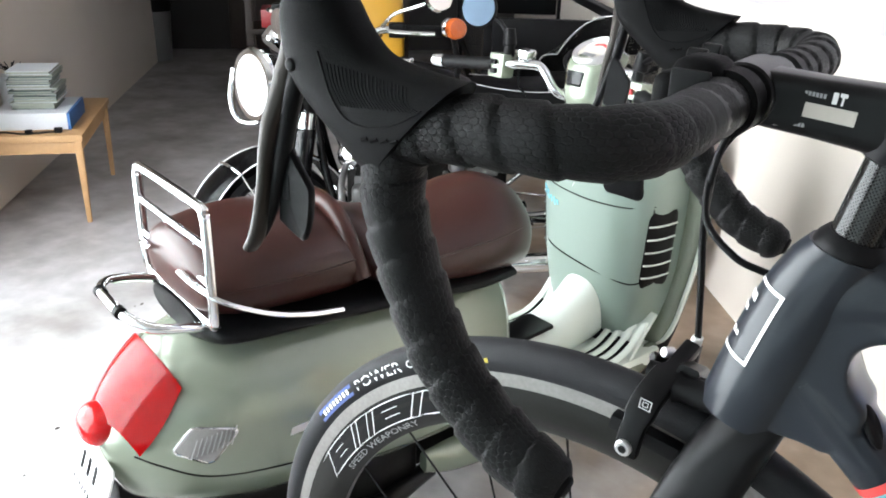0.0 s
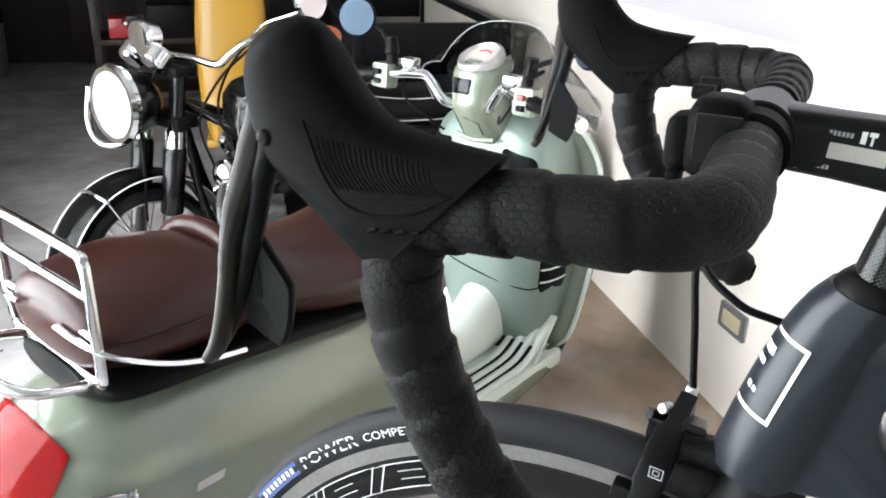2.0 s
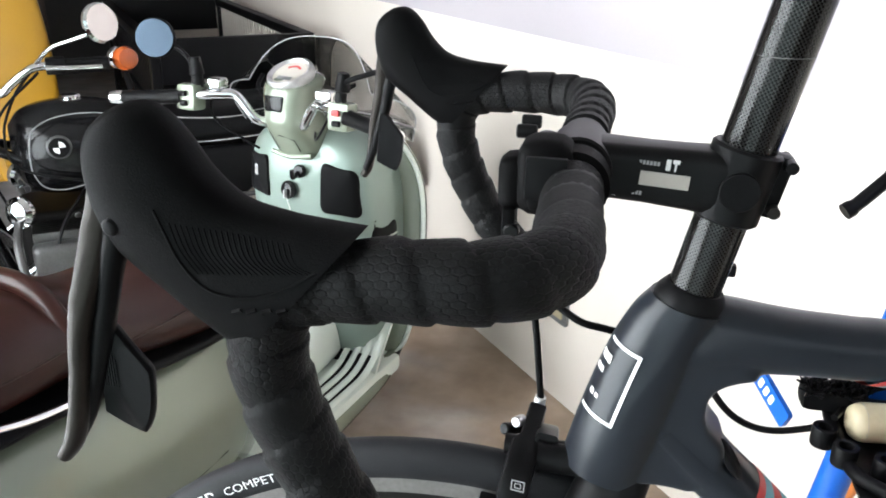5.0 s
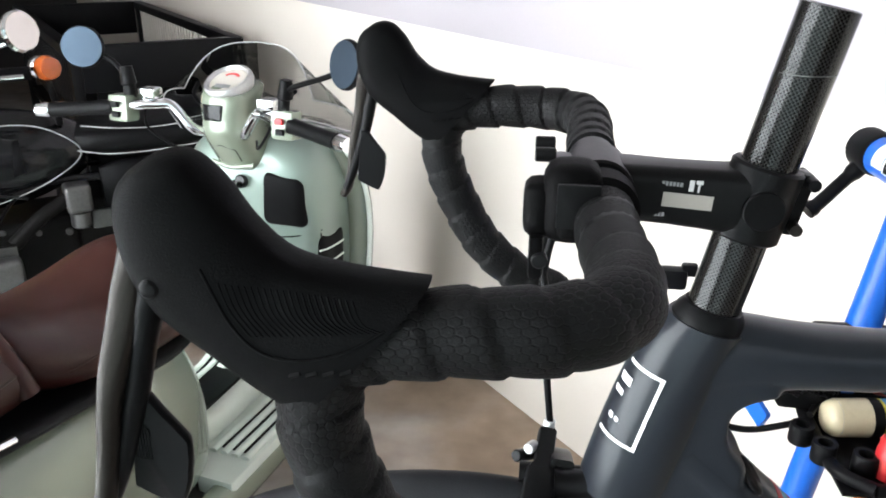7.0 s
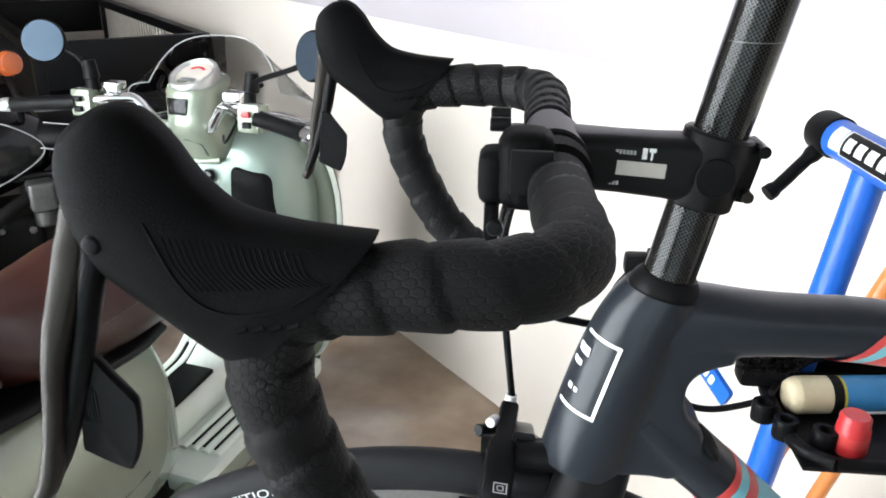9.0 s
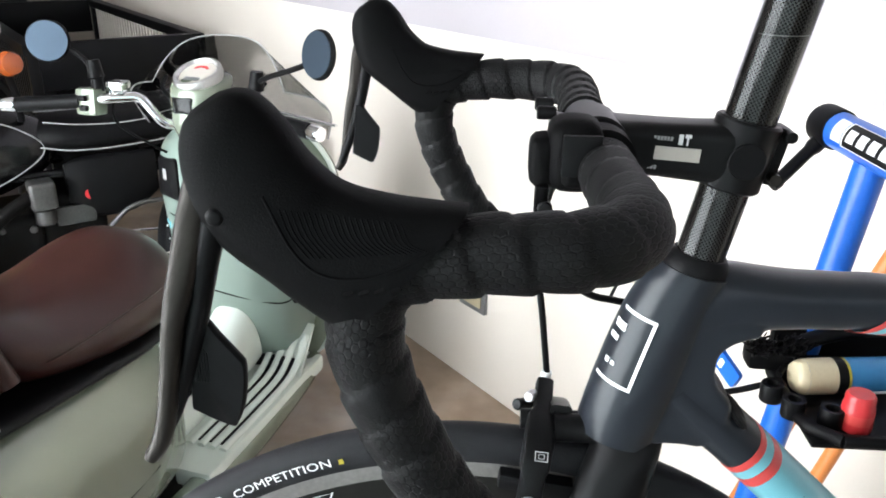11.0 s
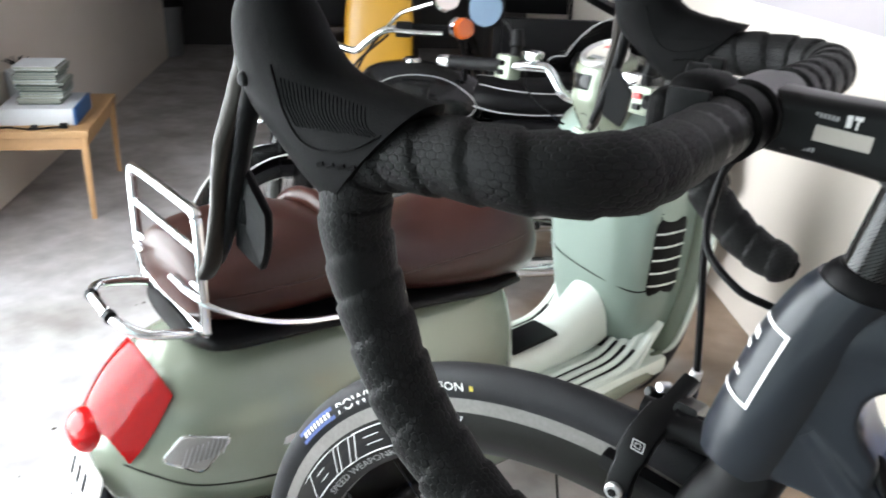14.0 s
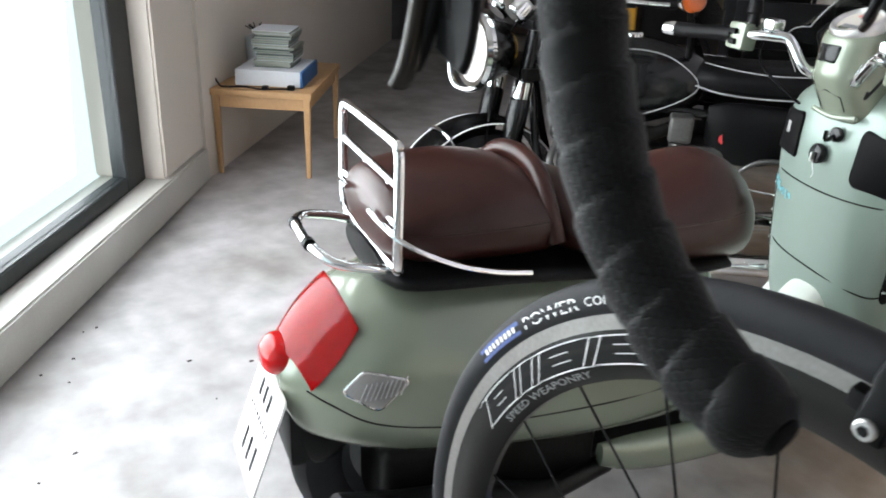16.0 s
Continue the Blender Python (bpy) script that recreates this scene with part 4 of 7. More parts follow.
bent_words("POWER", 0.0145, 134.3, 0.3448, 0.0138, 0.0124, WHITE, "tyre_lettering", 1.40)
bent_words("COMPETITION", 0.0098, 121.4, 0.3466, 0.0141, 0.0133, WHITE, "tyre_lettering", 1.30)
bent_words("SPEED WEAPONRY", 0.0085, 150.0, 0.2915, 0.0093, 0.0122, GREYPRINT, "rim_lettering", 1.75)
for a0, a1 in ((153.0, 142.5), (141.0, 137.2), (135.5, 124.0), (122.0, 110.5)):
    ring_patch(a0, a1, 0.3005, 0.3235, (0.0129, 0.0124), BLACK, "rim_mark", 0.0005, None, -1.6)
    for b0, b1, r0, r1 in ((a0, a1, 0.3225, 0.3235), (a0, a1, 0.3005, 0.3015)):
        ring_patch(b0, b1, r0, r1, (0.0131, 0.0131), WHITE, "mark_outline", 0.0007, None, -1.6 if r0 > 0.31 else 1.6)
    for b0 in (a0, a1 + 0.25):
        ring_patch(b0, b0 - 0.25, 0.3005, 0.3235, (0.0130, 0.0124), WHITE, "mark_outline", 0.0008, None, -1.6)
    if a0 - a1 > 8:
        m0, m1 = a0 - 3.6, a1 + 3.6
        ring_patch(m0, m1, 0.3085, 0.3092, (0.0132, 0.0132), WHITE, "mark_outline", 0.0008)
        ring_patch(m0, m1, 0.3155, 0.3162, (0.0132, 0.0132), WHITE, "mark_outline", 0.0008)

# front brake
def bar4(path, sizes, bm=None):
    """A bar of rectangular section with rounded edges along a path; sizes: (width, height) a point."""
    bm = bm or bmesh.new()
    path = [Vector(q) for q in path]
    rings = []
    for q, (t, s, u), (w, h) in zip(path, frames(path), sizes):
        rings.append([q + s * x + u * y for x, y in rounded(w, h, min(w, h) * 0.25, 2)])
    skin(bm, rings)
    return bm


brake = part("brake_caliper", bar4(cat([(-0.086, 0.5085, 0.921), (-0.084, 0.509, 0.940), (-0.080, 0.522, 0.962), (-0.076, 0.552, 0.972), (-0.073, 0.580, 0.979)], 4), [(0.017, 0.011)] * 6 + [(0.021, 0.013)] * 6 + [(0.013, 0.012)] * 5), SATIN, bike, "black forged brake caliper")
part("brake_arm", bar4(cat([(-0.068, 0.588, 0.925), (-0.066, 0.588, 0.945), (-0.064, 0.572, 0.966), (-0.063, 0.545, 0.976)], 4), [(0.016, 0.011)] * 13), SATIN, brake)
part("brake_pivot", tube([(-0.030, YM, 0.968), (-0.092, YM, 0.968)], 0.0075, 18), SATIN, brake)
part("brake_bridge", tube([(-0.030, YM - 0.006, 0.966), (-0.034, YM - 0.006, 0.966), (-0.064, YM - 0.006, 0.966), (-0.068, YM - 0.006, 0.966)], [0.0125, 0.0105, 0.0105, 0.0120], 20), SATIN, brake)
part("brake_bolt", disc(0.0062, 0.005, towards((-0.086, 0.5035, 0.9285), (0, -1, 0)), 20), SILVER, brake, "silver hex bolt")
part("bolt_recess", disc(0.0033, 0.0006, towards((-0.086, 0.4985, 0.9285), (0, -1, 0)), 6), BLACK, brake)
part("brake_shoe", moved(block((-0.027, -0.006, -0.006), (0.027, 0.006, 0.006), 0.002), towards((-0.080, 0.5265, 0.9275), (0, -1, 0)) @ pose(0, 0, 0, 0, 0, -8)), BLACK, brake)
part("brake_shoe", moved(block((-0.027, -0.006, -0.006), (0.027, 0.006, 0.006), 0.002), towards((-0.080, 0.5695, 0.9275), (0, -1, 0)) @ pose(0, 0, 0, 0, 0, -8)), BLACK, brake)
part("red_pad", block((-0.052, 0.5175, 0.913), (-0.036, 0.5215, 0.919), 0.001), REDPLASTIC, brake)
mk = [towards((-0.0780, 0.5105, 0.9625), (-0.15, -1, 0.25))]
part("caliper_mark", moved(merge(*[block((x0, y0, 0), (x1, y1, 0.0004), 0) for x0, x1, y0, y1 in ((-0.0058, 0.0058, 0.0040, 0.0049), (-0.0058, 0.0058, -0.0049, -0.0040), (-0.0058, -0.0049, -0.0045, 0.0045), (0.0049, 0.0058, -0.0045, 0.0045), (-0.0025, 0.0025, 0.0018, 0.0024), (-0.0025, 0.0025, -0.0024, -0.0018), (-0.0028, -0.0021, -0.002, 0.002), (0.0021, 0.0028, -0.002, 0.002))]), mk[0] @ Matrix.Diagonal((0.8, 0.75, 1, 1))), GREYPRINT, brake)
part("cable_end", tube([(-0.0725, 0.5855, 0.978), (-0.0715, 0.5860, 0.986)], 0.0042, 14), WHITE, brake, "pale cable ferrule")
part("barrel", tube([(-0.074, 0.5845, 0.962), (-0.0725, 0.5855, 0.979)], [0.0062, 0.0055], 14), SATIN, brake)
part("quick_release", disc(0.0045, 0.018, towards((-0.084, 0.572, 0.966), (-0.5, -0.6, 0.3)), 12), SATIN, brake)
part("cable_bolt", disc(0.0040, 0.010, towards((-0.082, 0.566, 0.978), (-0.4, -0.8, 0.2)), 12), SILVER, brake, "silver cable bolt")
part("brake_cable", tube(cat([(-0.060, 0.575, 1.163), (-0.078, 0.585, 1.130), (-0.083, 0.590, 1.080), (-0.077, 0.588, 1.030), (-0.0715, 0.586, 0.985)], 8), 0.0026, 10), BLACK, bike, "black cable housing")
part("gear_cable", tube(cat([(-0.055, 0.602, 1.163), (-0.082, 0.600, 1.125), (-0.078, 0.575, 1.085), (-0.052, 0.562, 1.066), (-0.030, 0.566, 1.058), (-0.008, 0.570, 1.053)], 8), 0.0026, 10), BLACK, bike, "black cable housing")


# ---- green scooter ----
PLACE = placed(76.8, 1.0432, (-1.0351, 0.8327, 0))
sc = thing("scooter", "sage green motor scooter with brown leather saddles and chrome rear rack", "scooter", m=Matrix.Identity(4))


def body_loft(sections, n=5, seg=36, top=0.25, pw=0.72, ph=0.85, low=None):
    """Shell along the machine: sections (along, half width, top, bottom)."""
    a = cat([(s[0], s[1], 0) for s in sections], n)
    b = cat([(s[2], s[3], 0) for s in sections], n)
    bm, rings = bmesh.new(), []
    for p, q in zip(a, b):
        mid, h = (q.x + q.y) / 2, (q.x - q.y) / 2
        ring = []
        for k in range(seg):
            c, s = math.cos(2 * math.pi * k / seg), math.sin(2 * math.pi * k / seg)
            w_, h_ = (low, low) if low and s < 0 else (pw, ph)
            ring.append((p.x, p.y * math.copysign(abs(c) ** w_, c) * (1 - top * max(0, s) ** 1.5), mid + h * math.copysign(abs(s) ** h_, s)))
        rings.append(ring)
    skin(bm, rings)
    return bm


class Hull:
    """Lays marks on a shell along a chosen direction."""

    def __init__(self, bm):
        self.tree = BVHTree.FromBMesh(bm)

    def drop(self, p, d, lift=0.001):
        d = Vector(d).normalized()
        q, n, i, s = self.tree.ray_cast(Vector(p) - d * 0.6, d)
        return None if q is None else q - d * lift

    def patch(self, corners, d, lift=0.003, thick=0.004, nu=10, nv=8, round_=0.12):
        """A panel that follows the shell between four corners (in order round it), with rounded corners."""
        c = [Vector(q) for q in corners]
        out = rounded(1, 1, round_, 4)
        d = Vector(d).normalized()
        bm = bmesh.new()
        rings = []
        for k in (0.0, 0.35, 0.7, 0.93, 1.0):
            ring = []
            for x, y in out:
                u, v = 0.5 + x * k, 0.5 + y * k
                p = c[0].lerp(c[1], u).lerp(c[3].lerp(c[2], u), v)
                q = self.drop(p, d, lift + (thick if k < 0.96 else 0))
                ring.append(q if q is not None else p)
            rings.append(ring)
        skin(bm, rings, caps=False)
        bmesh.ops.remove_doubles(bm, verts=bm.verts[:], dist=1e-5)
        return bm


COWL = [(-0.168, 0.045, 0.450, 0.372), (-0.145, 0.078, 0.486, 0.322), (-0.10, 0.118, 0.533, 0.302), (-0.04, 0.148, 0.574, 0.284), (0.05, 0.168, 0.596, 0.262), (0.20, 0.180, 0.606, 0.240), (0.35, 0.180, 0.600, 0.217), (0.50, 0.168, 0.580, 0.202), (0.62, 0.140, 0.555, 0.185), (0.70, 0.108, 0.525, 0.185), (0.735, 0.075, 0.490, 0.195)]
cb = body_loft(COWL, 6, 56, low=0.5)
cowl = Hull(cb)
body = part("body", cb, GREEN, sc, "sage green pressed steel rear body")
for sg in (-1, 1):
    # turn signal, lower seam and bulged side cheek
    corners = [(-0.095, sg * 0.16, 0.430), (-0.033, sg * 0.16, 0.397), (0.020, sg * 0.16, 0.453), (-0.059, sg * 0.16, 0.470)]
    sig = part("turn_signal", cowl.patch(corners, (0.25, -sg, 0), 0.002, 0.004, round_=0.16), SIGLENS, sc, "clear turn signal lens in a chrome rim")
    c4 = [Vector(q) for q in corners]
    loop = [cowl.drop(c4[0].lerp(c4[1], 0.5 + x).lerp(c4[3].lerp(c4[2], 0.5 + x), 0.5 + y), (0.25, -sg, 0), 0.0035) for x, y in rounded(1, 1, 0.16, 6)]
    loop = [q for q in loop if q]
    part("signal_rim", tube(loop + loop[:2], 0.0026, 8), CHROME, sig)
    for i in range(9):
        x = -0.066 + 0.0085 * i
        ln = [cowl.drop((x + 0.012 * f, sg * 0.16, 0.418 + 0.0015 * i + 0.032 * f), (0.25, -sg, 0), 0.0085) for f in (0, 0.5, 1)]
        if all(ln):
            part("lens_rib", tube(ln, 0.0013, 5), GREYPRINT, sig)
    seam = [cowl.drop((x, sg * 0.2, z), (0, -sg, 0), 0.0006) for x, z in ((-0.135, 0.418), (-0.10, 0.400), (-0.036, 0.369), (0.075, 0.349), (0.2, 0.338), (0.4, 0.325), (0.55, 0.315))]
    part("body_seam", tube(cat([q for q in seam if q], 6), 0.0016, 6), DARK, body)
# tail lamp
def cowl_skin(x0, x1, a0, a1, grow, n=14, m=20):
    """A shell that follows the body between two stations and two angles, grown outwards."""
    ps = cat([(q[0], q[1], 0) for q in COWL], 10)
    hs_ = cat([(q[2], q[3], 0) for q in COWL], 10)

    def at(x, t):
        for p, p2, h, h2 in zip(ps, ps[1:], hs_, hs_[1:]):
            if p.x <= x <= p2.x:
                f = (x - p.x) / (p2.x - p.x)
                w, zt, zb = p.y + (p2.y - p.y) * f, h.x + (h2.x - h.x) * f, h.y + (h2.y - h.y) * f
                break
        w, mid, hh = w + grow, (zt + zb) / 2, (zt - zb) / 2 + grow
        c, s_ = math.cos(t), math.sin(t)
        return Vector((x, w * math.copysign(abs(c) ** 0.72, c) * (1 - 0.25 * max(0, s_) ** 1.5), mid + hh * math.copysign(abs(s_) ** 0.85, s_)))
    bm = bmesh.new()
    rows = []
    for i in range(n + 1):
        v = i / n
        row = []
        for k in range(m + 1):
            u = -1 + 2 * k / m
            low = 40 * (1 - v) + 6 * v
            t = radians(90 - u * (90 - low))
            row.append(at(x0 + (x1 - x0) * (1 - v) + 0.014 * u * u * (1 - v) + 0.036 * abs(u) ** 1.6 * v, t))
        rows.append(row)
    skin(bm, rows, closed=False)
    bmesh.ops.solidify(bm, geom=bm.faces[:], thickness=0.006)
    return bm


tl = part("tail_lamp", cowl_skin(-0.166, -0.066, 0, 0, 0.008, 16, 30), TAILRED, sc, "large glossy red tail lamp")
part("lamp_lower", body_loft([(-0.192, 0.020, 0.462, 0.428), (-0.184, 0.034, 0.472, 0.418), (-0.168, 0.044, 0.482, 0.412), (-0.14, 0.050, 0.48, 0.42)], 5, 24, 0.1, 0.9, 0.9), TAILRED, tl)
# number plate with plain bars for its characters
pm = Matrix.Translation((-0.200, 0.0, 0.308)) @ Matrix(((0, 0.335, -0.942, 0), (-1, 0, 0, 0), (0, 0.942, 0.335, 0), (0, 0, 0, 1)))
npl = part("number_plate", moved(plate(rounded(0.175, 0.195, 0.012), 0.004), pm), WHITE, sc, "white number plate with dark characters")
for w, h, x, y in [(0.017, 0.034, -0.036 + 0.030 * i, 0.056) for i in range(3)] + [(0.0085, 0.011, -0.058 + 0.0145 * i, 0.012) for i in range(9)] + [(0.017, 0.046, -0.034 + 0.034 * i, -0.050) for i in range(3)]:
    part("plate_bar", moved(plate(rounded(w * 0.7, h, 0.003, 2), 0.0006), pm @ Matrix.Translation((x, y, 0.0042))), BLACK, npl, smooth=False)
part("plate_bracket", block((-0.160, -0.055, 0.24), (-0.12, 0.055, 0.39), 0.012), BLACK, sc)
# saddles
rs = body_loft([(-0.012, 0.085, 0.715, 0.660), (0.000, 0.125, 0.752, 0.640), (0.05, 0.150, 0.768, 0.622), (0.13, 0.160, 0.774, 0.616), (0.21, 0.160, 0.766, 0.614), (0.275, 0.150, 0.745, 0.614), (0.305, 0.120, 0.715, 0.620)], 6, 40, 0.30, 0.62, 0.85)
rsh = Hull(rs)
part("rear_saddle", rs, LEATHER, sc, "dark brown leather pillion saddle with stitched seams")
fs = body_loft([(0.262, 0.085, 0.750, 0.690), (0.290, 0.128, 0.756, 0.640), (0.335, 0.150, 0.738, 0.606), (0.40, 0.160, 0.712, 0.588), (0.48, 0.165, 0.702, 0.572), (0.56, 0.162, 0.712, 0.556), (0.64, 0.150, 0.733, 0.542), (0.70, 0.130, 0.733, 0.530), (0.755, 0.100, 0.700, 0.522), (0.795, 0.062, 0.640, 0.525), (0.812, 0.025, 0.585, 0.545)], 6, 40, 0.30, 0.62, 0.85)
fsh = Hull(fs)
part("front_saddle", fs, LEATHER, sc, "red-brown leather driver saddle with a raised rear roll")
for h, xs, z0 in ((rsh, [0.02 + 0.03 * i for i in range(9)], 0.70), (fsh, [0.30 + 0.05 * i for i in range(9)], 0.66)):
    for sg in (-1, 1):
        st = [h.drop((x, sg * 0.2, z0), (0, -sg, -0.12), 0.0004) for x in xs]
        st = [q for q in st if q]
        if len(st) > 3:
            part("seat_seam", tube(cat(st, 5), 0.0016, 6), LEATHER, sc)
part("saddle_roll", tube(cat([(0.275, -0.150, 0.655), (0.268, -0.130, 0.705), (0.272, -0.075, 0.752), (0.276, 0, 0.764), (0.272, 0.075, 0.752), (0.268, 0.130, 0.705), (0.275, 0.150, 0.655)], 8), 0.017, 14), LEATHER, sc)
part("saddle_base", body_loft([(-0.01, 0.10, 0.64, 0.590), (0.03, 0.152, 0.635, 0.585), (0.2, 0.168, 0.628, 0.580), (0.4, 0.165, 0.605, 0.560), (0.58, 0.150, 0.575, 0.535), (0.72, 0.10, 0.545, 0.51)], 5, 32, 0.0, 0.7, 0.9), BLACK, sc, "black saddle base")
for sg in (-1, 1):
    part("chrome_strip", tube(cat([(-0.018, sg * 0.06, 0.712), (-0.014, sg * 0.115, 0.706), (0.010, sg * 0.158, 0.688), (0.08, sg * 0.176, 0.655), (0.15, sg * 0.180, 0.634), (0.218, sg * 0.176, 0.621)], 6), 0.0058, 10, flat=0.7), CHROME, sc, "chrome strip under the saddle")
# chrome rack, folded upright
rack = part("rear_rack", tube(cat([(0.004, -0.135, 0.64), (0.000, -0.142, 0.66), (0.000, -0.142, 0.80), (0.0, -0.136, 0.828), (0.0, -0.112, 0.838), (0.0, 0.112, 0.838), (0.0, 0.136, 0.828), (0.0, 0.142, 0.80), (0.0, 0.142, 0.66), (0.004, 0.135, 0.642), (0.004, 0.105, 0.634), (0.004, -0.105, 0.634), (0.004, -0.13, 0.637), (0.004, -0.135, 0.64)], 6), 0.0085, 12), CHROME, sc, "chrome folding luggage rack")
for z in (0.775, 0.712):
    part("rack_bar", tube([(0.0, -0.142, z), (0.0, 0.142, z)], 0.0065, 12), CHROME, rack)
for z in (0.748, 0.690):
    part("rack_slat", block((0.010, -0.060, z - 0.008), (0.016, 0.075, z + 0.008), 0.003), CHROME, rack)
part("rack_hinge", tube([(0.012, -0.10, 0.632), (0.012, 0.10, 0.632)], 0.006, 12), CHROME, rack)
part("rack_loop", tube(cat([(0.012, 0.10, 0.628), (-0.03, 0.105, 0.642), (-0.085, 0.095, 0.655), (-0.112, 0.05, 0.662), (-0.115, 0.0, 0.662), (-0.112, -0.05, 0.658), (-0.085, -0.095, 0.645), (-0.03, -0.105, 0.632), (0.012, -0.10, 0.622)], 6), 0.0085, 12), CHROME, rack)
for y in (-0.045, 0.045):
    part("rubber_ring", tube([(-0.114, y - 0.007, 0.661), (-0.114, y + 0.007, 0.661)], 0.0105, 14), BLACK, rack)
part("rack_foot", tube(cat([(0.012, -0.02, 0.632), (0.014, -0.015, 0.60), (0.014, -0.012, 0.572)], 5), 0.009, 12), CHROME, rack)
part("rack_foot", tube(cat([(0.012, 0.10, 0.632), (0.016, 0.095, 0.60), (0.018, 0.09, 0.575)], 5), 0.009, 12), CHROME, rack)
# lower sill, floorboard with ribs, tunnel
for sg in (-1, 1):
    part("side_sill", moved(body_loft([(0.42, 0.012, 0.215, 0.165), (0.50, 0.028, 0.212, 0.140), (0.65, 0.032, 0.206, 0.125), (0.9, 0.032, 0.206, 0.130), (1.12, 0.028, 0.215, 0.150), (1.20, 0.015, 0.22, 0.17)], 5, 24, 0.0), Matrix.Translation((0, sg * 0.158, 0))), GREEN, sc)
part("floorboard", block((0.66, -0.185, 0.170), (1.20, 0.185, 0.217), 0.014), CREAM, sc, "pale green floorboard with dark grooves")
for sg in (-1, 1):
    for i in range(4):
        y = sg * (0.082 + 0.028 * i)
        rib = cat([(0.74, y, 0.221), (0.94, y, 0.221), (1.04, y, 0.226), (1.10, y, 0.256), (1.14, y, 0.300)], 6)
        part("floor_rib", tube(rib, 0.0095, 10, flat=0.6), CREAM, sc)
    for i in range(3):
        y = sg * (0.096 + 0.028 * i)
        part("floor_groove", tube(cat([(0.76, y, 0.2185), (0.94, y, 0.2185), (1.04, y, 0.2255), (1.095, y, 0.252)], 6), 0.0056, 8, flat=0.6), BLACK, sc)
    part("floor_upturn", moved(block((-0.075, -0.055, -0.006), (0.075, 0.055, 0.006), 0.005), Matrix.Translation((1.12, sg * 0.124, 0.262)) @ pose(0, 0, 0, 0, -50, 0)), CREAM, sc)
part("tunnel", body_loft([(0.70, 0.075, 0.36, 0.20), (0.78, 0.066, 0.300, 0.20), (0.92, 0.062, 0.300, 0.20), (1.01, 0.064, 0.350, 0.20), (1.08, 0.070, 0.405, 0.21), (1.13, 0.075, 0.43, 0.23)], 6, 28, 0.15, 0.7, 0.8), CREAM, sc)
part("foot_pad", moved(block((-0.075, -0.042, 0), (0.075, 0.042, 0.012), 0.005), Matrix.Translation((0.84, -0.012, 0.300)) @ pose(0, 0, 0, 0, -3, 0)), BLACK, sc, "black rubber pad")
# leg shield and inner box
def upright(sections, n=5, seg=40, p=0.8):
    """A column: sections (height, centre along, half along, half across)."""
    q = cat([(s[1], s[2], s[3]) for s in sections], n)
    z = cat([(s[0], 0, 0) for s in sections], n)
    bm, rings = bmesh.new(), []
    for a, b in zip(q, z):
        rings.append([(a.x + a.y * math.copysign(abs(math.cos(t)) ** p, math.cos(t)), a.z * math.copysign(abs(math.sin(t)) ** p, math.sin(t)), b.x) for t in (2 * math.pi * k / seg for k in range(seg))])
    skin(bm, rings)
    return bm


shield = upright([(0.190, 1.215, 0.030, 0.140), (0.24, 1.225, 0.034, 0.185), (0.36, 1.240, 0.036, 0.212), (0.55, 1.250, 0.040, 0.232), (0.70, 1.238, 0.042, 0.228), (0.79, 1.215, 0.045, 0.192), (0.845, 1.190, 0.045, 0.125), (0.862, 1.182, 0.035, 0.06)], 6, 48, 0.7)
part("leg_shield", shield, GREEN, sc, "sage green leg shield")
SHIELD_EDGE = [(0.0, -0.135, 0.195), (0.005, -0.186, 0.245), (0.012, -0.214, 0.36), (0.020, -0.235, 0.55), (0.010, -0.232, 0.70), (-0.014, -0.195, 0.795), (-0.040, -0.125, 0.852), (-0.048, 0.0, 0.872)]
part("shield_edge", tube(cat([(1.210 + dx, y, z) for dx, y, z in SHIELD_EDGE] + [(1.210 + dx, -y, z) for dx, y, z in SHIELD_EDGE[-2::-1]], 8), 0.0065, 10), CREAM, sc, "pale edge trim of the leg shield")
ib = upright([(0.235, 1.205, 0.100, 0.125), (0.28, 1.197, 0.118, 0.152), (0.40, 1.188, 0.128, 0.176), (0.58, 1.175, 0.130, 0.186), (0.70, 1.163, 0.128, 0.188), (0.79, 1.158, 0.118, 0.168), (0.835, 1.160, 0.095, 0.120), (0.845, 1.160, 0.07, 0.07)], 6, 56, 0.62)
ibh = Hull(ib)
box = part("inner_box", ib, PANEL, sc, "sage green inner panel with two black lids")
FD = (1, 0, 0)
part("large_lid", ibh.patch([(0, -0.058, 0.648), (0, -0.160, 0.640), (0, -0.154, 0.755), (0, -0.068, 0.775)], FD, 0.001, 0.005, round_=0.16), BLACK, box, "black glove box lid")
part("small_lid", ibh.patch([(0, 0.168, 0.668), (0, 0.088, 0.664), (0, 0.086, 0.770), (0, 0.158, 0.768)], FD, 0.001, 0.006, round_=0.10), BLACK, box, "black small lid with a letter mark")
part("lid_mark", ibh.patch([(0, 0.134, 0.715), (0, 0.120, 0.715), (0, 0.120, 0.742), (0, 0.134, 0.742)], FD, 0.008, 0.0005, round_=0.1), GREYPRINT, box)
for pts in ([(0.178, 0.63), (0.12, 0.622), (0.0, 0.612), (-0.12, 0.618), (-0.178, 0.628)], [(0.178, 0.470), (0.12, 0.447), (0.0, 0.428), (-0.12, 0.415), (-0.158, 0.420), (-0.172, 0.45), (-0.176, 0.62)]):
    ln = [ibh.drop((0, y, z), FD, 0.0006) for y, z in pts]
    part("panel_seam", tube(cat([q for q in ln if q], 6), 0.0018, 6), DARK, box)
q = ibh.drop((0, 0.022, 0.695), FD, 0.0)
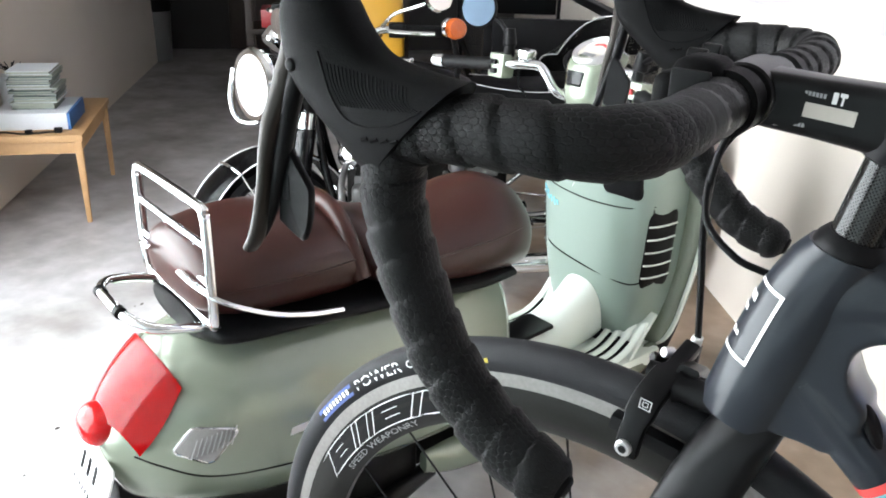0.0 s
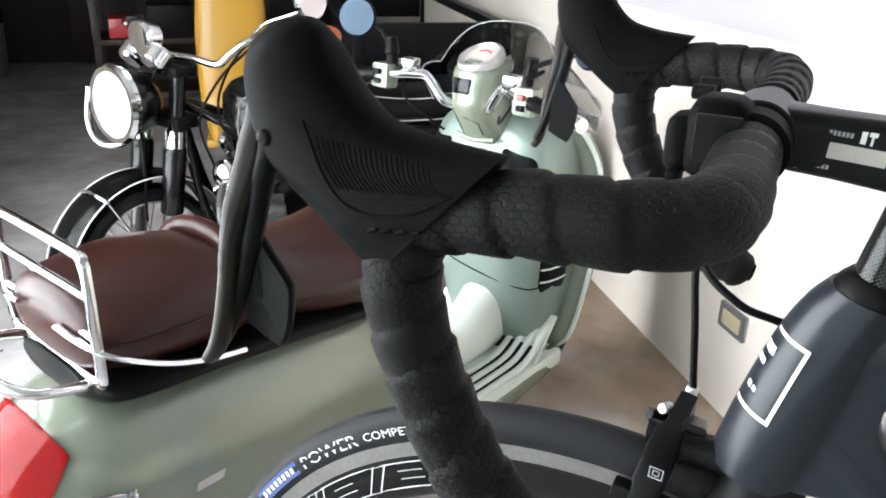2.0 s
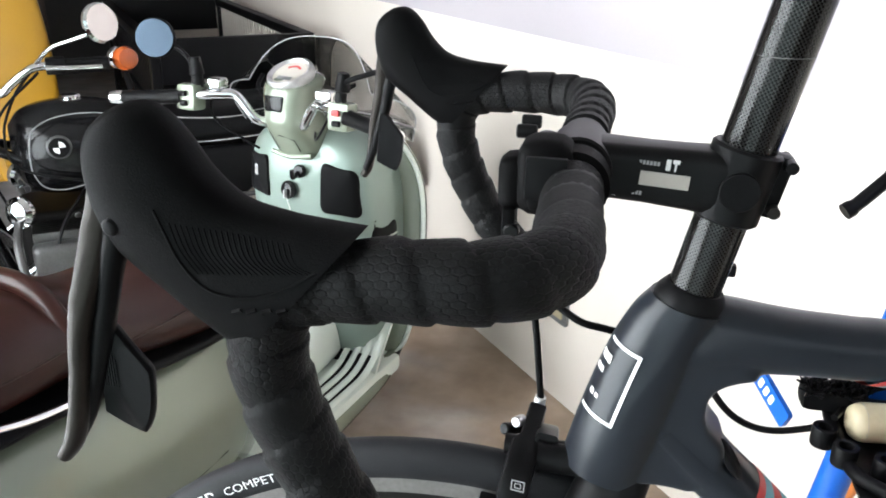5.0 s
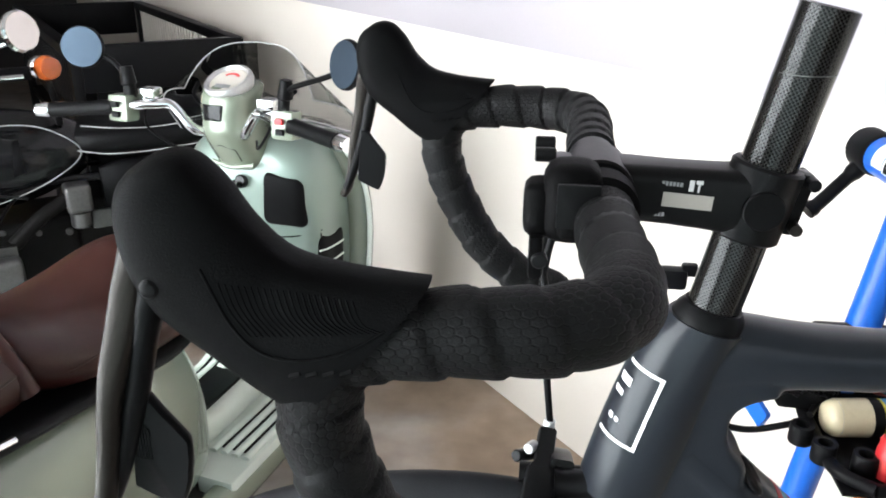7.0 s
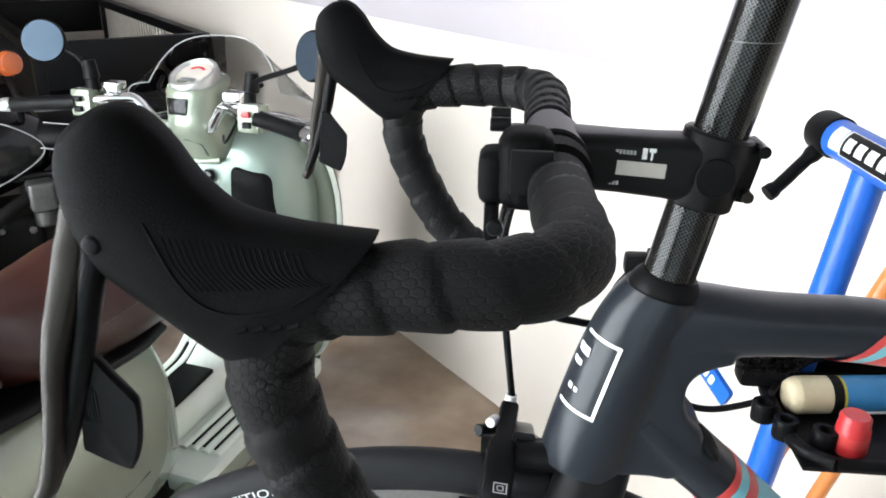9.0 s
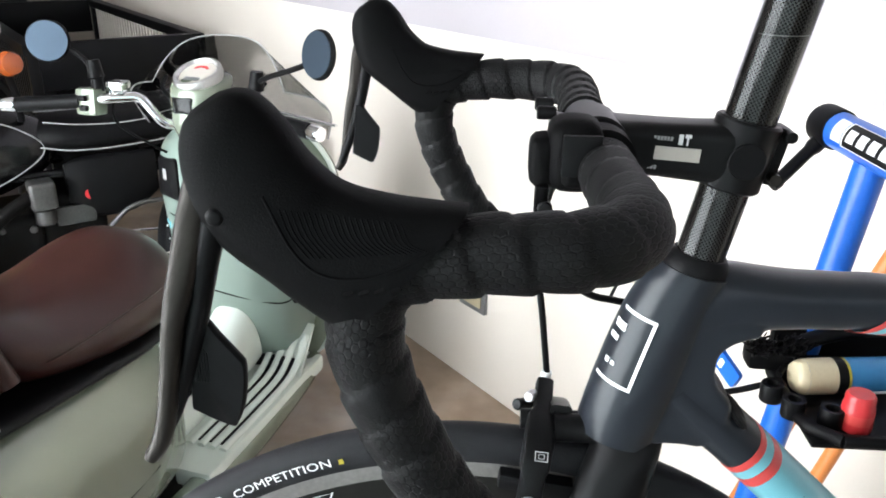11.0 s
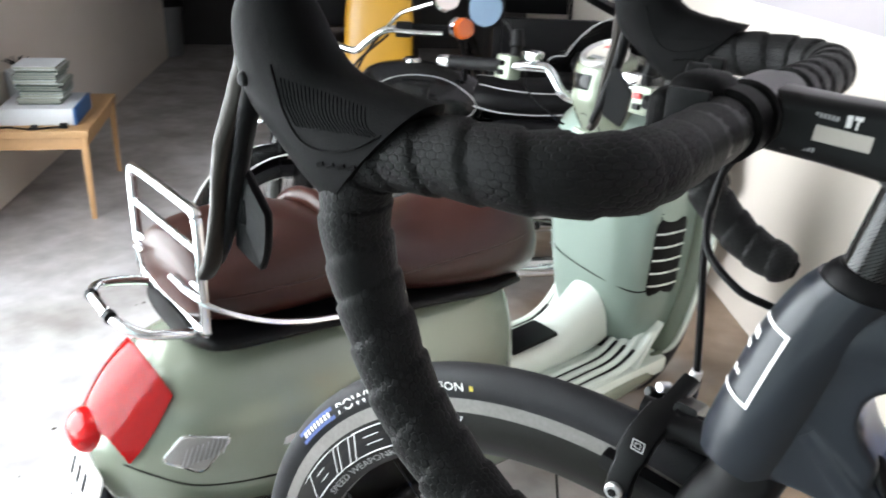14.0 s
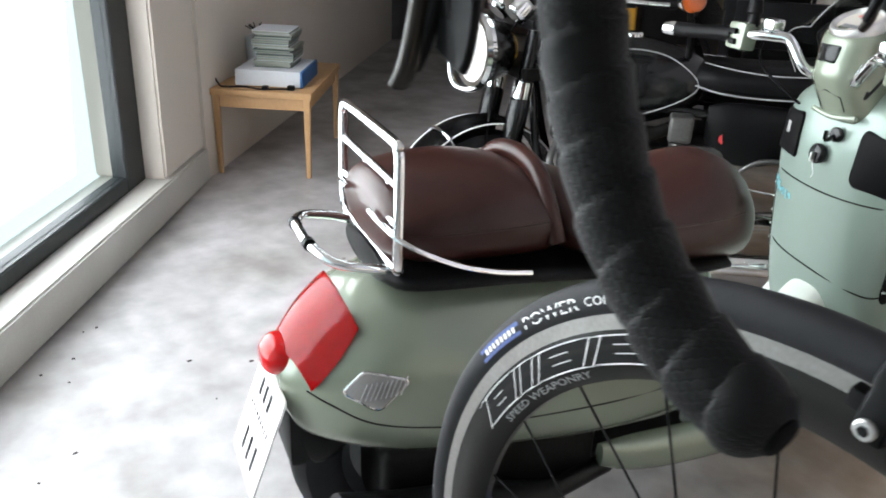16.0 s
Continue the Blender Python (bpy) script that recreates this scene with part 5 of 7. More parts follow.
ig = part("ignition_lock", disc(0.022, 0.016, towards(q, (-1, 0.1, 0.1)), 24, 0.002), GLOSSBLACK, sc, "black ignition lock with hanging key")
part("key", merge(block((q.x - 0.030, 0.0205, 0.680), (q.x - 0.016, 0.0235, 0.700), 0.001), tube(cat([(q.x - 0.024, 0.02, 0.684), (q.x - 0.028, 0.012, 0.672), (q.x - 0.026, 0.008, 0.655), (q.x - 0.024, 0.014, 0.645)], 4), 0.0012, 6)), SILVER, ig)
q2 = ibh.drop((0, -0.012, 0.745), FD, 0.0)
part("bag_hook", merge(disc(0.016, 0.014, towards(q2, (-1, 0, 0.2)), 20), tube(cat([q2 + Vector((-0.01, 0, 0)), q2 + Vector((-0.035, 0, -0.008)), q2 + Vector((-0.038, 0, 0.012))], 4), 0.005, 8)), GLOSSBLACK, sc)
for k, x0 in enumerate((0.158, 0.148, 0.138, 0.128, 0.116, 0.104, 0.092)):
    sq = [ibh.drop((0, x0 - 0.003 + 0.006 * f, 0.592 - 0.004 * k + 0.011 * math.sin(3.1 * f + k)), FD, 0.0008) for f in (0, 0.4, 0.7, 1)]
    part("blue_scrawl", tube(sq, 0.0021, 5), CYAN, box)
# louvred vents on the flanks of the box
for sg in (-1, 1):
    vent = part("vent", ibh.patch([(1.078, sg * 0.183, 0.405), (1.150, sg * 0.232, 0.405), (1.150, sg * 0.232, 0.612), (1.078, sg * 0.183, 0.612)], (0.56, -sg * 0.83, 0), 0.001, 0.003, round_=0.14), BLACK, box, "black louvred vent")
    for i in range(5):
        z = 0.432 + 0.035 * i
        ln = [ibh.drop((x, sg * (0.183 + (x - 1.078) * 0.68), z + 0.004), (0.56, -sg * 0.83, 0), 0.005) for x in (1.080, 1.100, 1.125, 1.148)]
        part("vent_bar", tube([p for p in ln if p], 0.0024, 6), CREAM, vent)
# headset with speedometer
hs = upright([(0.775, 1.098, 0.072, 0.062), (0.80, 1.086, 0.078, 0.066), (0.86, 1.046, 0.076, 0.062), (0.90, 1.034, 0.064, 0.059), (0.93, 1.036, 0.064, 0.060), (0.950, 1.046, 0.066, 0.062), (0.964, 1.056, 0.058, 0.056), (0.972, 1.062, 0.040, 0.042)], 6, 44, 0.8)
hsh = Hull(hs)
headset = part("headset", hs, GREEN, sc, "sage green handlebar housing")
part("collar", tube(cat([(1.02, 0.055, 0.79), (1.015, 0.0, 0.783), (1.02, -0.055, 0.79)], 6), 0.006, 8), GREEN, sc)
sm_ = towards((1.034, -0.004, 0.958), (-0.42, 0.04, 0.90))
spd_ = part("speedometer", moved(lathe([(0.0, 0.0), (0.052, 0.0), (0.0555, 0.010), (0.0550, 0.020), (0.0520, 0.026), (0.0470, 0.027), (0.0440, 0.023), (0.0425, 0.018), (0.0, 0.018)], (0, 0, 0), "z", 48), sm_), SILVER, headset, "round speedometer in a silver ring")
part("dial", disc(0.0425, 0.003, sm_ @ Matrix.Translation((0, 0, 0.0175)), 32), STRIP, spd_, "pale dial with red figures")
part("dial_band", moved(plate([(0.027 * math.cos(radians(a)), 0.027 * math.sin(radians(a))) for a in range(40, 145, 12)] + [(0.021 * math.cos(radians(a)), 0.021 * math.sin(radians(a))) for a in range(140, 35, -12)], 0.0006), sm_ @ Matrix.Translation((0, 0, 0.0206))), REDPLASTIC, spd_)
part("dial_screen", moved(plate(rounded(0.04, 0.012, 0.002), 0.0006), sm_ @ Matrix.Translation((0, -0.022, 0.0206))), BINGREY, spd_)
part("display", hsh.patch([(0.98, 0.034, 0.893), (0.98, -0.016, 0.893), (0.98, -0.022, 0.930), (0.98, 0.038, 0.930)], (1, 0, -0.35), 0.001, 0.002), GLOSSBLACK, headset, "dark small display")
part("housing_panel", tube([p for p in (hsh.drop((0, y, z), FD, 0.0005) for y, z in ((0.03, 0.80), (0.032, 0.83), (0.0, 0.842), (-0.03, 0.83), (-0.03, 0.80))) if p], 0.0012, 5), DARK, headset)
for sg in (-1, 1):
    hb_ = part("handlebar_arm", tube(cat([(1.000, sg * 0.052, 0.862), (0.978, sg * 0.070, 0.876), (0.968, sg * 0.108, 0.922), (0.950, sg * 0.140, 0.927), (0.932, sg * 0.175, 0.925), (0.918, sg * 0.22, 0.922)], 6), 0.0115, 14), CHROME, sc, "chrome handlebar arm")
    part("switch_box", moved(block((-0.026, -0.022, -0.030), (0.026, 0.022, 0.030), 0.010), towards((0.928, sg * 0.205, 0.918), (0.1, 0, 1))), GREEN, sc, "sage green switch housing")
    for k, (dx, dz) in enumerate(((-0.026, 0.012), (-0.026, -0.010))):
        part("switch_button", block((0.928 + dx - 0.005, sg * 0.205 - 0.009, 0.918 + dz - 0.006), (0.928 + dx + 0.003, sg * 0.205 + 0.009, 0.918 + dz + 0.006), 0.002), REDPLASTIC if (sg < 0 and k == 0) else BLACK, sc)
    part("reservoir", block((0.935, sg * 0.150 - 0.020, 0.938), (0.972, sg * 0.150 + 0.020, 0.962), 0.006), CHROME, sc)
    g0, g1 = Vector((0.918, sg * 0.225, 0.919)), Vector((0.868, sg * 0.352, 0.912))
    grip = part("grip", tube([g0, g0.lerp(g1, 0.06), g0.lerp(g1, 0.5), g1], [0.0185, 0.0165, 0.0155, 0.0165], 18), BLACK, sc, "black rubber grip")
    part("bar_weight", tube([g1, g1.lerp(g0, -0.05), g1.lerp(g0, -0.22)], [0.015, 0.017, 0.0145], 16), CHROME, grip)
    part("control_lever", tube(cat([(0.958, sg * 0.19, 0.922), (0.962, sg * 0.25, 0.918), (0.935, sg * 0.34, 0.915), (0.915, sg * 0.385, 0.916)], 6), [0.008 - 0.0035 * i / 18 for i in range(19)], 10, flat=0.6), CHROME, sc)
    mc = Vector((0.930, 0.300, 1.042)) if sg > 0 else Vector((0.848, -0.383, 1.062))
    mt = towards(mc, (-0.80, -sg * 0.42, 0.16))
    mir_ = part("mirror", disc(0.046, 0.012, mt @ Matrix.Translation((0, 0, -0.013)), 32), BLACK, sc, "round mirror with blue tinted glass")
    part("mirror_glass", disc(0.043, 0.002, mt, 32), MIRRORBLUE, mir_)
    part("mirror_stem", tube(cat([(0.935, sg * 0.20, 0.945), (0.940, sg * 0.205, 0.985), (mc.x + 0.03, mc.y - sg * 0.05, mc.z - 0.03), tuple(mc + Vector((0.012, 0, -0.005)))], 6), 0.0055, 10), BLACK, mir_)
    part("stem_boot", tube([(0.940, sg * 0.192, 0.935), (0.942, sg * 0.194, 0.965), (0.943, sg * 0.196, 0.968), (0.945, sg * 0.200, 1.005)], [0.013, 0.012, 0.017, 0.013], 14), BLACK, mir_)
ck = part("clutch_cable", tube(cat([(0.95, 0.16, 0.94), (0.99, 0.20, 0.86), (1.03, 0.14, 0.80), (1.05, 0.12, 0.78)], 6), 0.003, 8), BLACK, sc)
part("throttle_cable", tube(cat([(0.95, -0.17, 0.93), (0.955, -0.13, 0.87), (0.975, -0.10, 0.845), (1.01, -0.075, 0.85)], 6), 0.003, 8), BLACK, sc)
# windscreen
bm = bmesh.new()
rows_ = []
for j in range(15):
    v = j / 14
    row = []
    for i in range(33):
        u = -1 + i / 16
        half = 0.262 * (0.90 + 0.10 * math.sin(3.1 * v)) * (1 - 0.30 * v ** 3)
        row.append((1.160 - 0.060 * v - 0.062 * u * u, half * u - 0.040, 0.835 + 0.215 * v - 0.085 * u ** 4 * v * v - 0.018 * u * u * v))
    rows_.append(row)
skin(bm, rows_, closed=False)
geo = bmesh.ops.solidify(bm, geom=bm.faces[:], thickness=0.003)
scr = part("windscreen", bm, SCREEN, sc, "clear smoked curved windscreen")
scr.visible_shadow = False
edge = [Vector(r[0]) for r in rows_] + [Vector(p) for p in rows_[-1][1:-1]] + [Vector(r[-1]) for r in rows_[::-1]]
part("screen_edge", tube(edge, 0.0015, 6), GREYPRINT, scr)
for sg in (-1, 1):
    part("screen_stay", tube(cat([(1.03, sg * 0.06, 0.90), (1.05, sg * 0.11, 0.93), (1.095, sg * 0.13, 0.95)], 5), 0.005, 8), BLACK, scr)
# wheels, fender, underside
def small_wheel(x, y, z, r, turn, parent, name):
    m = Matrix.Translation((x, y, z)) @ pose(0, 0, 0, 0, 0, turn)
    w = part(name, moved(lathe([(r * 0.62, -0.045), (r * 0.75, -0.055), (r * 0.92, -0.050), (r * 0.99, -0.028), (r, 0), (r * 0.99, 0.028), (r * 0.92, 0.050), (r * 0.75, 0.055), (r * 0.62, 0.045)], (0, 0, 0), "y", 64, True), m), TYRE, parent, "black tyre")
    part("wheel_rim", moved(lathe([(0, -0.03), (r * 0.2, -0.032), (r * 0.30, -0.018), (r * 0.52, -0.020), (r * 0.62, -0.046), (r * 0.62, 0.046), (r * 0.52, 0.020), (r * 0.30, 0.018), (r * 0.2, 0.032), (0, 0.03)], (0, 0, 0), "y", 48), m), BINGREY, w)
    for k in range(5):
        a = radians(72 * k)
        part("wheel_spoke", moved(bar4([(r * 0.2 * math.cos(a), 0, r * 0.2 * math.sin(a)), (r * 0.58 * math.cos(a), 0, r * 0.58 * math.sin(a))], [(0.05, 0.03), (0.04, 0.03)]), m), BINGREY, w)


small_wheel(0.075, 0.0, 0.225, 0.225, 0, sc, "rear_wheel")
small_wheel(1.31, -0.01, 0.225, 0.225, 6, sc, "front_wheel")
part("front_fender", body_loft([(1.12, 0.045, 0.40, 0.33), (1.18, 0.072, 0.45, 0.30), (1.28, 0.082, 0.485, 0.28), (1.40, 0.078, 0.46, 0.25), (1.50, 0.060, 0.40, 0.25), (1.55, 0.03, 0.33, 0.27)], 5, 32, 0.3, 0.8, 0.9), GREEN, sc, "green front fender")
part("engine", merge(block((-0.02, -0.15, 0.13), (0.42, 0.13, 0.30), 0.03, 3), block((0.40, -0.10, 0.12), (0.70, 0.10, 0.25), 0.03, 3)), DARK, sc, "dark engine under the body")
part("exhaust", tube(cat([(0.45, -0.14, 0.15), (0.25, -0.19, 0.16), (0.02, -0.20, 0.19), (-0.12, -0.20, 0.22)], 6), [0.02 + 0.035 * min(1, max(0, i - 4) / 5) for i in range(19)], 20), SATIN, sc, "black exhaust silencer")
part("stand", tube(cat([(0.50, 0.12, 0.20), (0.53, 0.16, 0.10), (0.56, 0.20, 0.008)], 5), 0.010, 10), DARK, sc)
part("inner_fender", body_loft([(-0.145, 0.05, 0.36, 0.25), (-0.10, 0.07, 0.37, 0.22), (0.0, 0.07, 0.40, 0.30)], 4, 24), BLACK, sc)
part("badge", cowl.patch([(0.105, -0.19, 0.405), (0.155, -0.19, 0.408), (0.160, -0.19, 0.424), (0.110, -0.19, 0.421)], (0, 1, 0), 0.001, 0.001), SILVER, body)


# ---- black motorcycle ----
PLACE = placed(-140.63, 1.0245, (-1.6912, 2.1624, 0))
mo = thing("motorcycle", "black classic motorcycle with pinstriped tank and chrome headlight", "motorcycle", m=Matrix.Identity(4))
tk = body_loft([(0.125, 0.050, 0.760, 0.610), (0.090, 0.100, 0.800, 0.570), (0.02, 0.128, 0.822, 0.552), (-0.08, 0.134, 0.824, 0.556), (-0.18, 0.120, 0.805, 0.585), (-0.26, 0.090, 0.775, 0.625), (-0.300, 0.040, 0.745, 0.660)], 7, 44, 0.3, 0.7, 0.8)
tkh = Hull(tk)
tank = part("tank", tk, GLOSSBLACK, mo, "gloss black fuel tank with a pale pinstripe")
for sg in (-1, 1):
    oval = [(0.080, 0.690), (0.066, 0.752), (0.01, 0.786), (-0.08, 0.795), (-0.17, 0.778), (-0.245, 0.730), (-0.258, 0.690), (-0.20, 0.648), (-0.10, 0.606), (0.0, 0.578), (0.055, 0.592), (0.078, 0.640), (0.080, 0.690)]
    ln = [tkh.drop((p.x, sg * 0.2, p.z), (0, -sg, 0), 0.0008) for p in cat([(x, 0, z) for x, z in oval], 6)]
    part("pinstripe", tube([p for p in ln if p], 0.0019, 6), GREYPRINT, tank)
    q = tkh.drop((0.0, sg * 0.2, 0.712), (0, -sg, 0), 0.0)
    em = part("round_emblem", disc(0.034, 0.004, towards(q, (0, sg, 0.08)), 32, 0.002), ALLOY, tank, "round silver and dark emblem")
    part("emblem_ring", moved(disc(0.028, 0.002, Matrix.Identity(4), 32), towards(q + Vector((0, sg * 0.0052, 0)), (0, sg, 0.08))), BLACK, em)
    for sx, sz in ((1, 1), (-1, -1)):
        part("emblem_quarter", moved(plate([(0, 0)] + [(sx * 0.017 * math.cos(radians(a)), sz * 0.017 * math.sin(radians(a))) for a in range(0, 91, 15)], 0.0006), towards(q + Vector((0, sg * 0.0076, 0.0004)), (0, sg, 0.08))), WHITE, em)
    part("knee_pad", tkh.patch([(-0.075, sg * 0.2, 0.66), (-0.105, sg * 0.2, 0.67), (-0.105, sg * 0.2, 0.76), (-0.085, sg * 0.2, 0.755)], (0, -sg, 0), 0.001, 0.002), BLACK, tank)
part("tank_cap", disc(0.03, 0.018, towards((-0.05, 0, 0.818), (0, 0, 1)), 24), CHROME, tank)
part("bench_seat", body_loft([(-0.24, 0.08, 0.76, 0.69), (-0.30, 0.115, 0.775, 0.68), (-0.45, 0.130, 0.775, 0.675), (-0.65, 0.130, 0.785, 0.685), (-0.80, 0.11, 0.785, 0.70), (-0.85, 0.05, 0.765, 0.72)], 5, 32, 0.2, 0.6, 0.8), BLACK, mo, "black bench seat")
for sg in (-1, 1):
    part("seat_piping", tube(cat([(-0.25, sg * 0.098, 0.705), (-0.34, sg * 0.128, 0.692), (-0.48, sg * 0.134, 0.690), (-0.66, sg * 0.133, 0.702), (-0.80, sg * 0.112, 0.725)], 6), 0.0022, 6), GREYPRINT, mo)
    part("seat_piping", tube(cat([(-0.27, sg * 0.080, 0.772), (-0.36, sg * 0.112, 0.762), (-0.48, sg * 0.120, 0.756), (-0.62, sg * 0.119, 0.766), (-0.76, sg * 0.100, 0.782)], 6), 0.0020, 6), GREYPRINT, mo)
for b in (-0.09, 0.09):
    part("frame_tube", tube(cat([(0.26, b * 0.3, 0.74), (0.0, b, 0.64), (-0.3, b, 0.62), (-0.55, b, 0.60), (-0.85, b, 0.66)], 6), 0.014, 10), GLOSSBLACK, mo)
    part("down_frame", tube(cat([(0.25, b * 0.3, 0.66), (0.20, b, 0.42), (0.10, b, 0.22), (-0.25, b, 0.20), (-0.50, b, 0.30)], 6), 0.014, 10), GLOSSBLACK, mo)
    part("shock", tube([(-0.62, b * 1.2, 0.62), (-0.72, b * 1.3, 0.32)], 0.022, 14), DARK, mo)
part("crankcase", merge(block((-0.22, -0.13, 0.24), (0.14, 0.13, 0.52), 0.03, 3), block((-0.40, -0.11, 0.30), (-0.20, 0.11, 0.56), 0.03, 3)), DARK, mo, "dark engine case")
for sg in (-1, 1):
    cyl = part("cylinder", tube([(0.03, sg * 0.12, 0.42), (0.03, sg * 0.25, 0.415)], 0.062, 24), DARK, mo, "finned cylinder with silver cover")
    for i in range(7):
        y = sg * (0.135 + 0.017 * i)
        part("fin", block((-0.045, y - 0.003, 0.335), (0.105, y + 0.003, 0.500), 0.002), ALLOY if i > 5 else DARK, cyl)
    part("valve_cover", block((-0.05, sg * 0.255 if sg > 0 else -0.315, 0.35), (0.11, 0.315 if sg > 0 else -0.255, 0.485), 0.02, 3), ALLOY, cyl, "cast silver valve cover")
    cr = part("carburettor", block((-0.26, sg * 0.15 - 0.035, 0.545), (-0.19, sg * 0.15 + 0.035, 0.625), 0.012, 3), ALLOY, mo, "silver carburettor")
    part("float_bowl", disc(0.028, 0.05, towards((-0.225, sg * 0.15, 0.545), (0, 0, -1)), 20), ALLOY, cr)
    part("intake_pipe", tube(cat([(-0.20, sg * 0.15, 0.585), (-0.12, sg * 0.18, 0.55), (-0.04, sg * 0.20, 0.49)], 5), 0.020, 14), DARK, mo)
    part("header_pipe", tube(cat([(0.10, sg * 0.24, 0.40), (0.20, sg * 0.24, 0.34), (0.16, sg * 0.20, 0.20), (-0.1, sg * 0.17, 0.16), (-0.6, sg * 0.20, 0.20), (-0.95, sg * 0.20, 0.26)], 6), [0.021] * 18 + [0.034] * 13, 14), CHROME, mo)
    part("horn", disc(0.045, 0.03, towards((0.115, sg * 0.19, 0.555), (0.6, sg * 0.7, 0.1)), 24, 0.01), CHROME, mo, "round chrome horn")
    part("plug_lead", tube(cat([(0.05, sg * 0.30, 0.46), (0.02, sg * 0.27, 0.53), (-0.05, sg * 0.14, 0.585), (-0.1, sg * 0.08, 0.60)], 6), 0.005, 8), BLACK, mo)
    part("foot_peg", tube([(-0.30, sg * 0.11, 0.27), (-0.30, sg * 0.24, 0.275)], 0.014, 12), CHROME, mo)
    part("side_cover", moved(body_loft([(-0.30, 0.015, 0.65, 0.52), (-0.36, 0.035, 0.665, 0.48), (-0.48, 0.035, 0.665, 0.48), (-0.56, 0.015, 0.66, 0.53)], 4, 24), Matrix.Translation((0, sg * 0.10, 0))), BLACK, mo)
    part("engine_guard", tube(cat([(0.12, sg * 0.10, 0.56), (0.14, sg * 0.30, 0.50), (0.13, sg * 0.34, 0.40), (0.12, sg * 0.28, 0.30), (0.10, sg * 0.10, 0.24)], 6), 0.011, 10), ALLOY, mo)
# small fittings on the engine's flanks
for sg in (-1, 1):
    for x, z, r in ((-0.19, 0.48, 0.011), (-0.11, 0.49, 0.009), (-0.02, 0.505, 0.010), (0.10, 0.49, 0.009), (-0.20, 0.30, 0.010), (-0.10, 0.27, 0.010), (0.06, 0.27, 0.009)):
        part("case_bolt", disc(r, 0.007, towards((x, sg * 0.129, z), (0, sg, 0)), 14, 0.001), ALLOY, mo)
    part("starter_cover", moved(block((-0.055, -0.028, 0), (0.055, 0.028, 0.022), 0.009), towards((-0.31, sg * 0.109, 0.50), (0, sg, 0.1))), ALLOY, mo, "cast alloy cover")
    part("rear_brake_rod", tube(cat([(-0.28, sg * 0.12, 0.31), (-0.45, sg * 0.125, 0.33), (-0.66, sg * 0.12, 0.31)], 5), 0.005, 8), CHROME, mo)
    part("gear_pedal", tube(cat([(-0.29, sg * 0.13, 0.33), (-0.22, sg * 0.165, 0.335), (-0.15, sg * 0.175, 0.345)], 5), 0.007, 10), CHROME, mo)
    part("passenger_bracket", tube(cat([(-0.40, sg * 0.11, 0.44), (-0.47, sg * 0.13, 0.50), (-0.58, sg * 0.13, 0.505)], 5), 0.008, 10), ALLOY, mo)
part("throttle_cable", tube(cat([(0.03, 0.16, 0.94), (0.09, 0.19, 0.87), (0.13, 0.16, 0.76), (0.10, 0.14, 0.66), (-0.10, 0.15, 0.60)], 6), 0.004, 8), BLACK, mo)
part("clutch_cable", tube(cat([(0.02, 0.17, 0.93), (0.12, 0.20, 0.84), (0.19, 0.13, 0.70), (0.16, 0.11, 0.56), (0.12, 0.11, 0.46)], 6), 0.004, 8), BLACK, mo)
part("speed_cable", tube(cat([(0.30, 0.08, 0.86), (0.35, 0.14, 0.74), (0.36, 0.16, 0.56), (0.37, 0.15, 0.40)], 6), 0.004, 8), BLACK, mo)
part("side_reflector", disc(0.020, 0.008, towards((-0.36, 0.125, 0.56), (0, 1, 0)), 20), REDPLASTIC, mo, "small red reflector")
# steering turned to the machine's left
SF = Vector((0.766, 0.643, 0))
SP = Vector((-0.643, 0.766, 0))
HP = Vector((0.25, 0.0, 0))


def steer(f, p, z):
    return HP + SF * f + SP * p + Vector((0, 0, z))


for p in (-0.085, 0.085):
    fk = part("fork_leg", tube([steer(0.055, p, 0.86), steer(0.095, p, 0.63)], 0.024, 18), GLOSSBLACK, mo, "black fork leg with silver slider")
    part("fork_boot", tube([steer(0.095, p, 0.63), steer(0.097, p, 0.615), steer(0.130, p, 0.43), steer(0.132, p, 0.42)], [0.030, 0.035, 0.035, 0.030], 20), GLOSSBLACK, fk)
    part("fork_cap", tube([steer(0.088, p, 0.675), steer(0.0955, p, 0.625)], [0.030, 0.032], 18), CHROME, fk)
    part("fork_slider", tube([steer(0.132, p, 0.42), steer(0.170, p, 0.235)], 0.026, 18), ALLOY, fk)
part("yoke", moved(block((-0.03, -0.12, -0.02), (0.05, 0.12, 0.02), 0.01), Matrix.Translation(steer(0.055, 0, 0.70)) @ pose(0, 0, 0, 0, 0, 40)), DARK, mo)
part("top_yoke", moved(block((-0.03, -0.12, -0.016), (0.05, 0.12, 0.016), 0.01), Matrix.Translation(steer(0.045, 0, 0.85)) @ pose(0, 0, 0, 0, 0, 40)), SATIN, mo)
hl_m = towards(steer(0.225, 0.012, 0.765), tuple(SF + Vector((0, 0, 0.03))))
hl = part("headlight", moved(lathe([(0.0, -0.125), (0.05, -0.12), (0.085, -0.085), (0.100, -0.03), (0.102, 0.0)], (0, 0, 0), "z", 40), hl_m), GLOSSBLACK, mo, "round headlight with a thick chrome ring")
part("headlight_ring", moved(lathe([(0.098, -0.018), (0.112, -0.012), (0.117, 0.004), (0.110, 0.018), (0.096, 0.016), (0.094, 0.0)], (0, 0, 0), "z", 44, True), hl_m), CHROME, hl)
part("headlight_lens", moved(lathe([(0.0, 0.030), (0.04, 0.027), (0.075, 0.018), (0.097, 0.004)], (0, 0, 0), "z", 40), hl_m), LENS, hl, "bright ribbed glass lens")
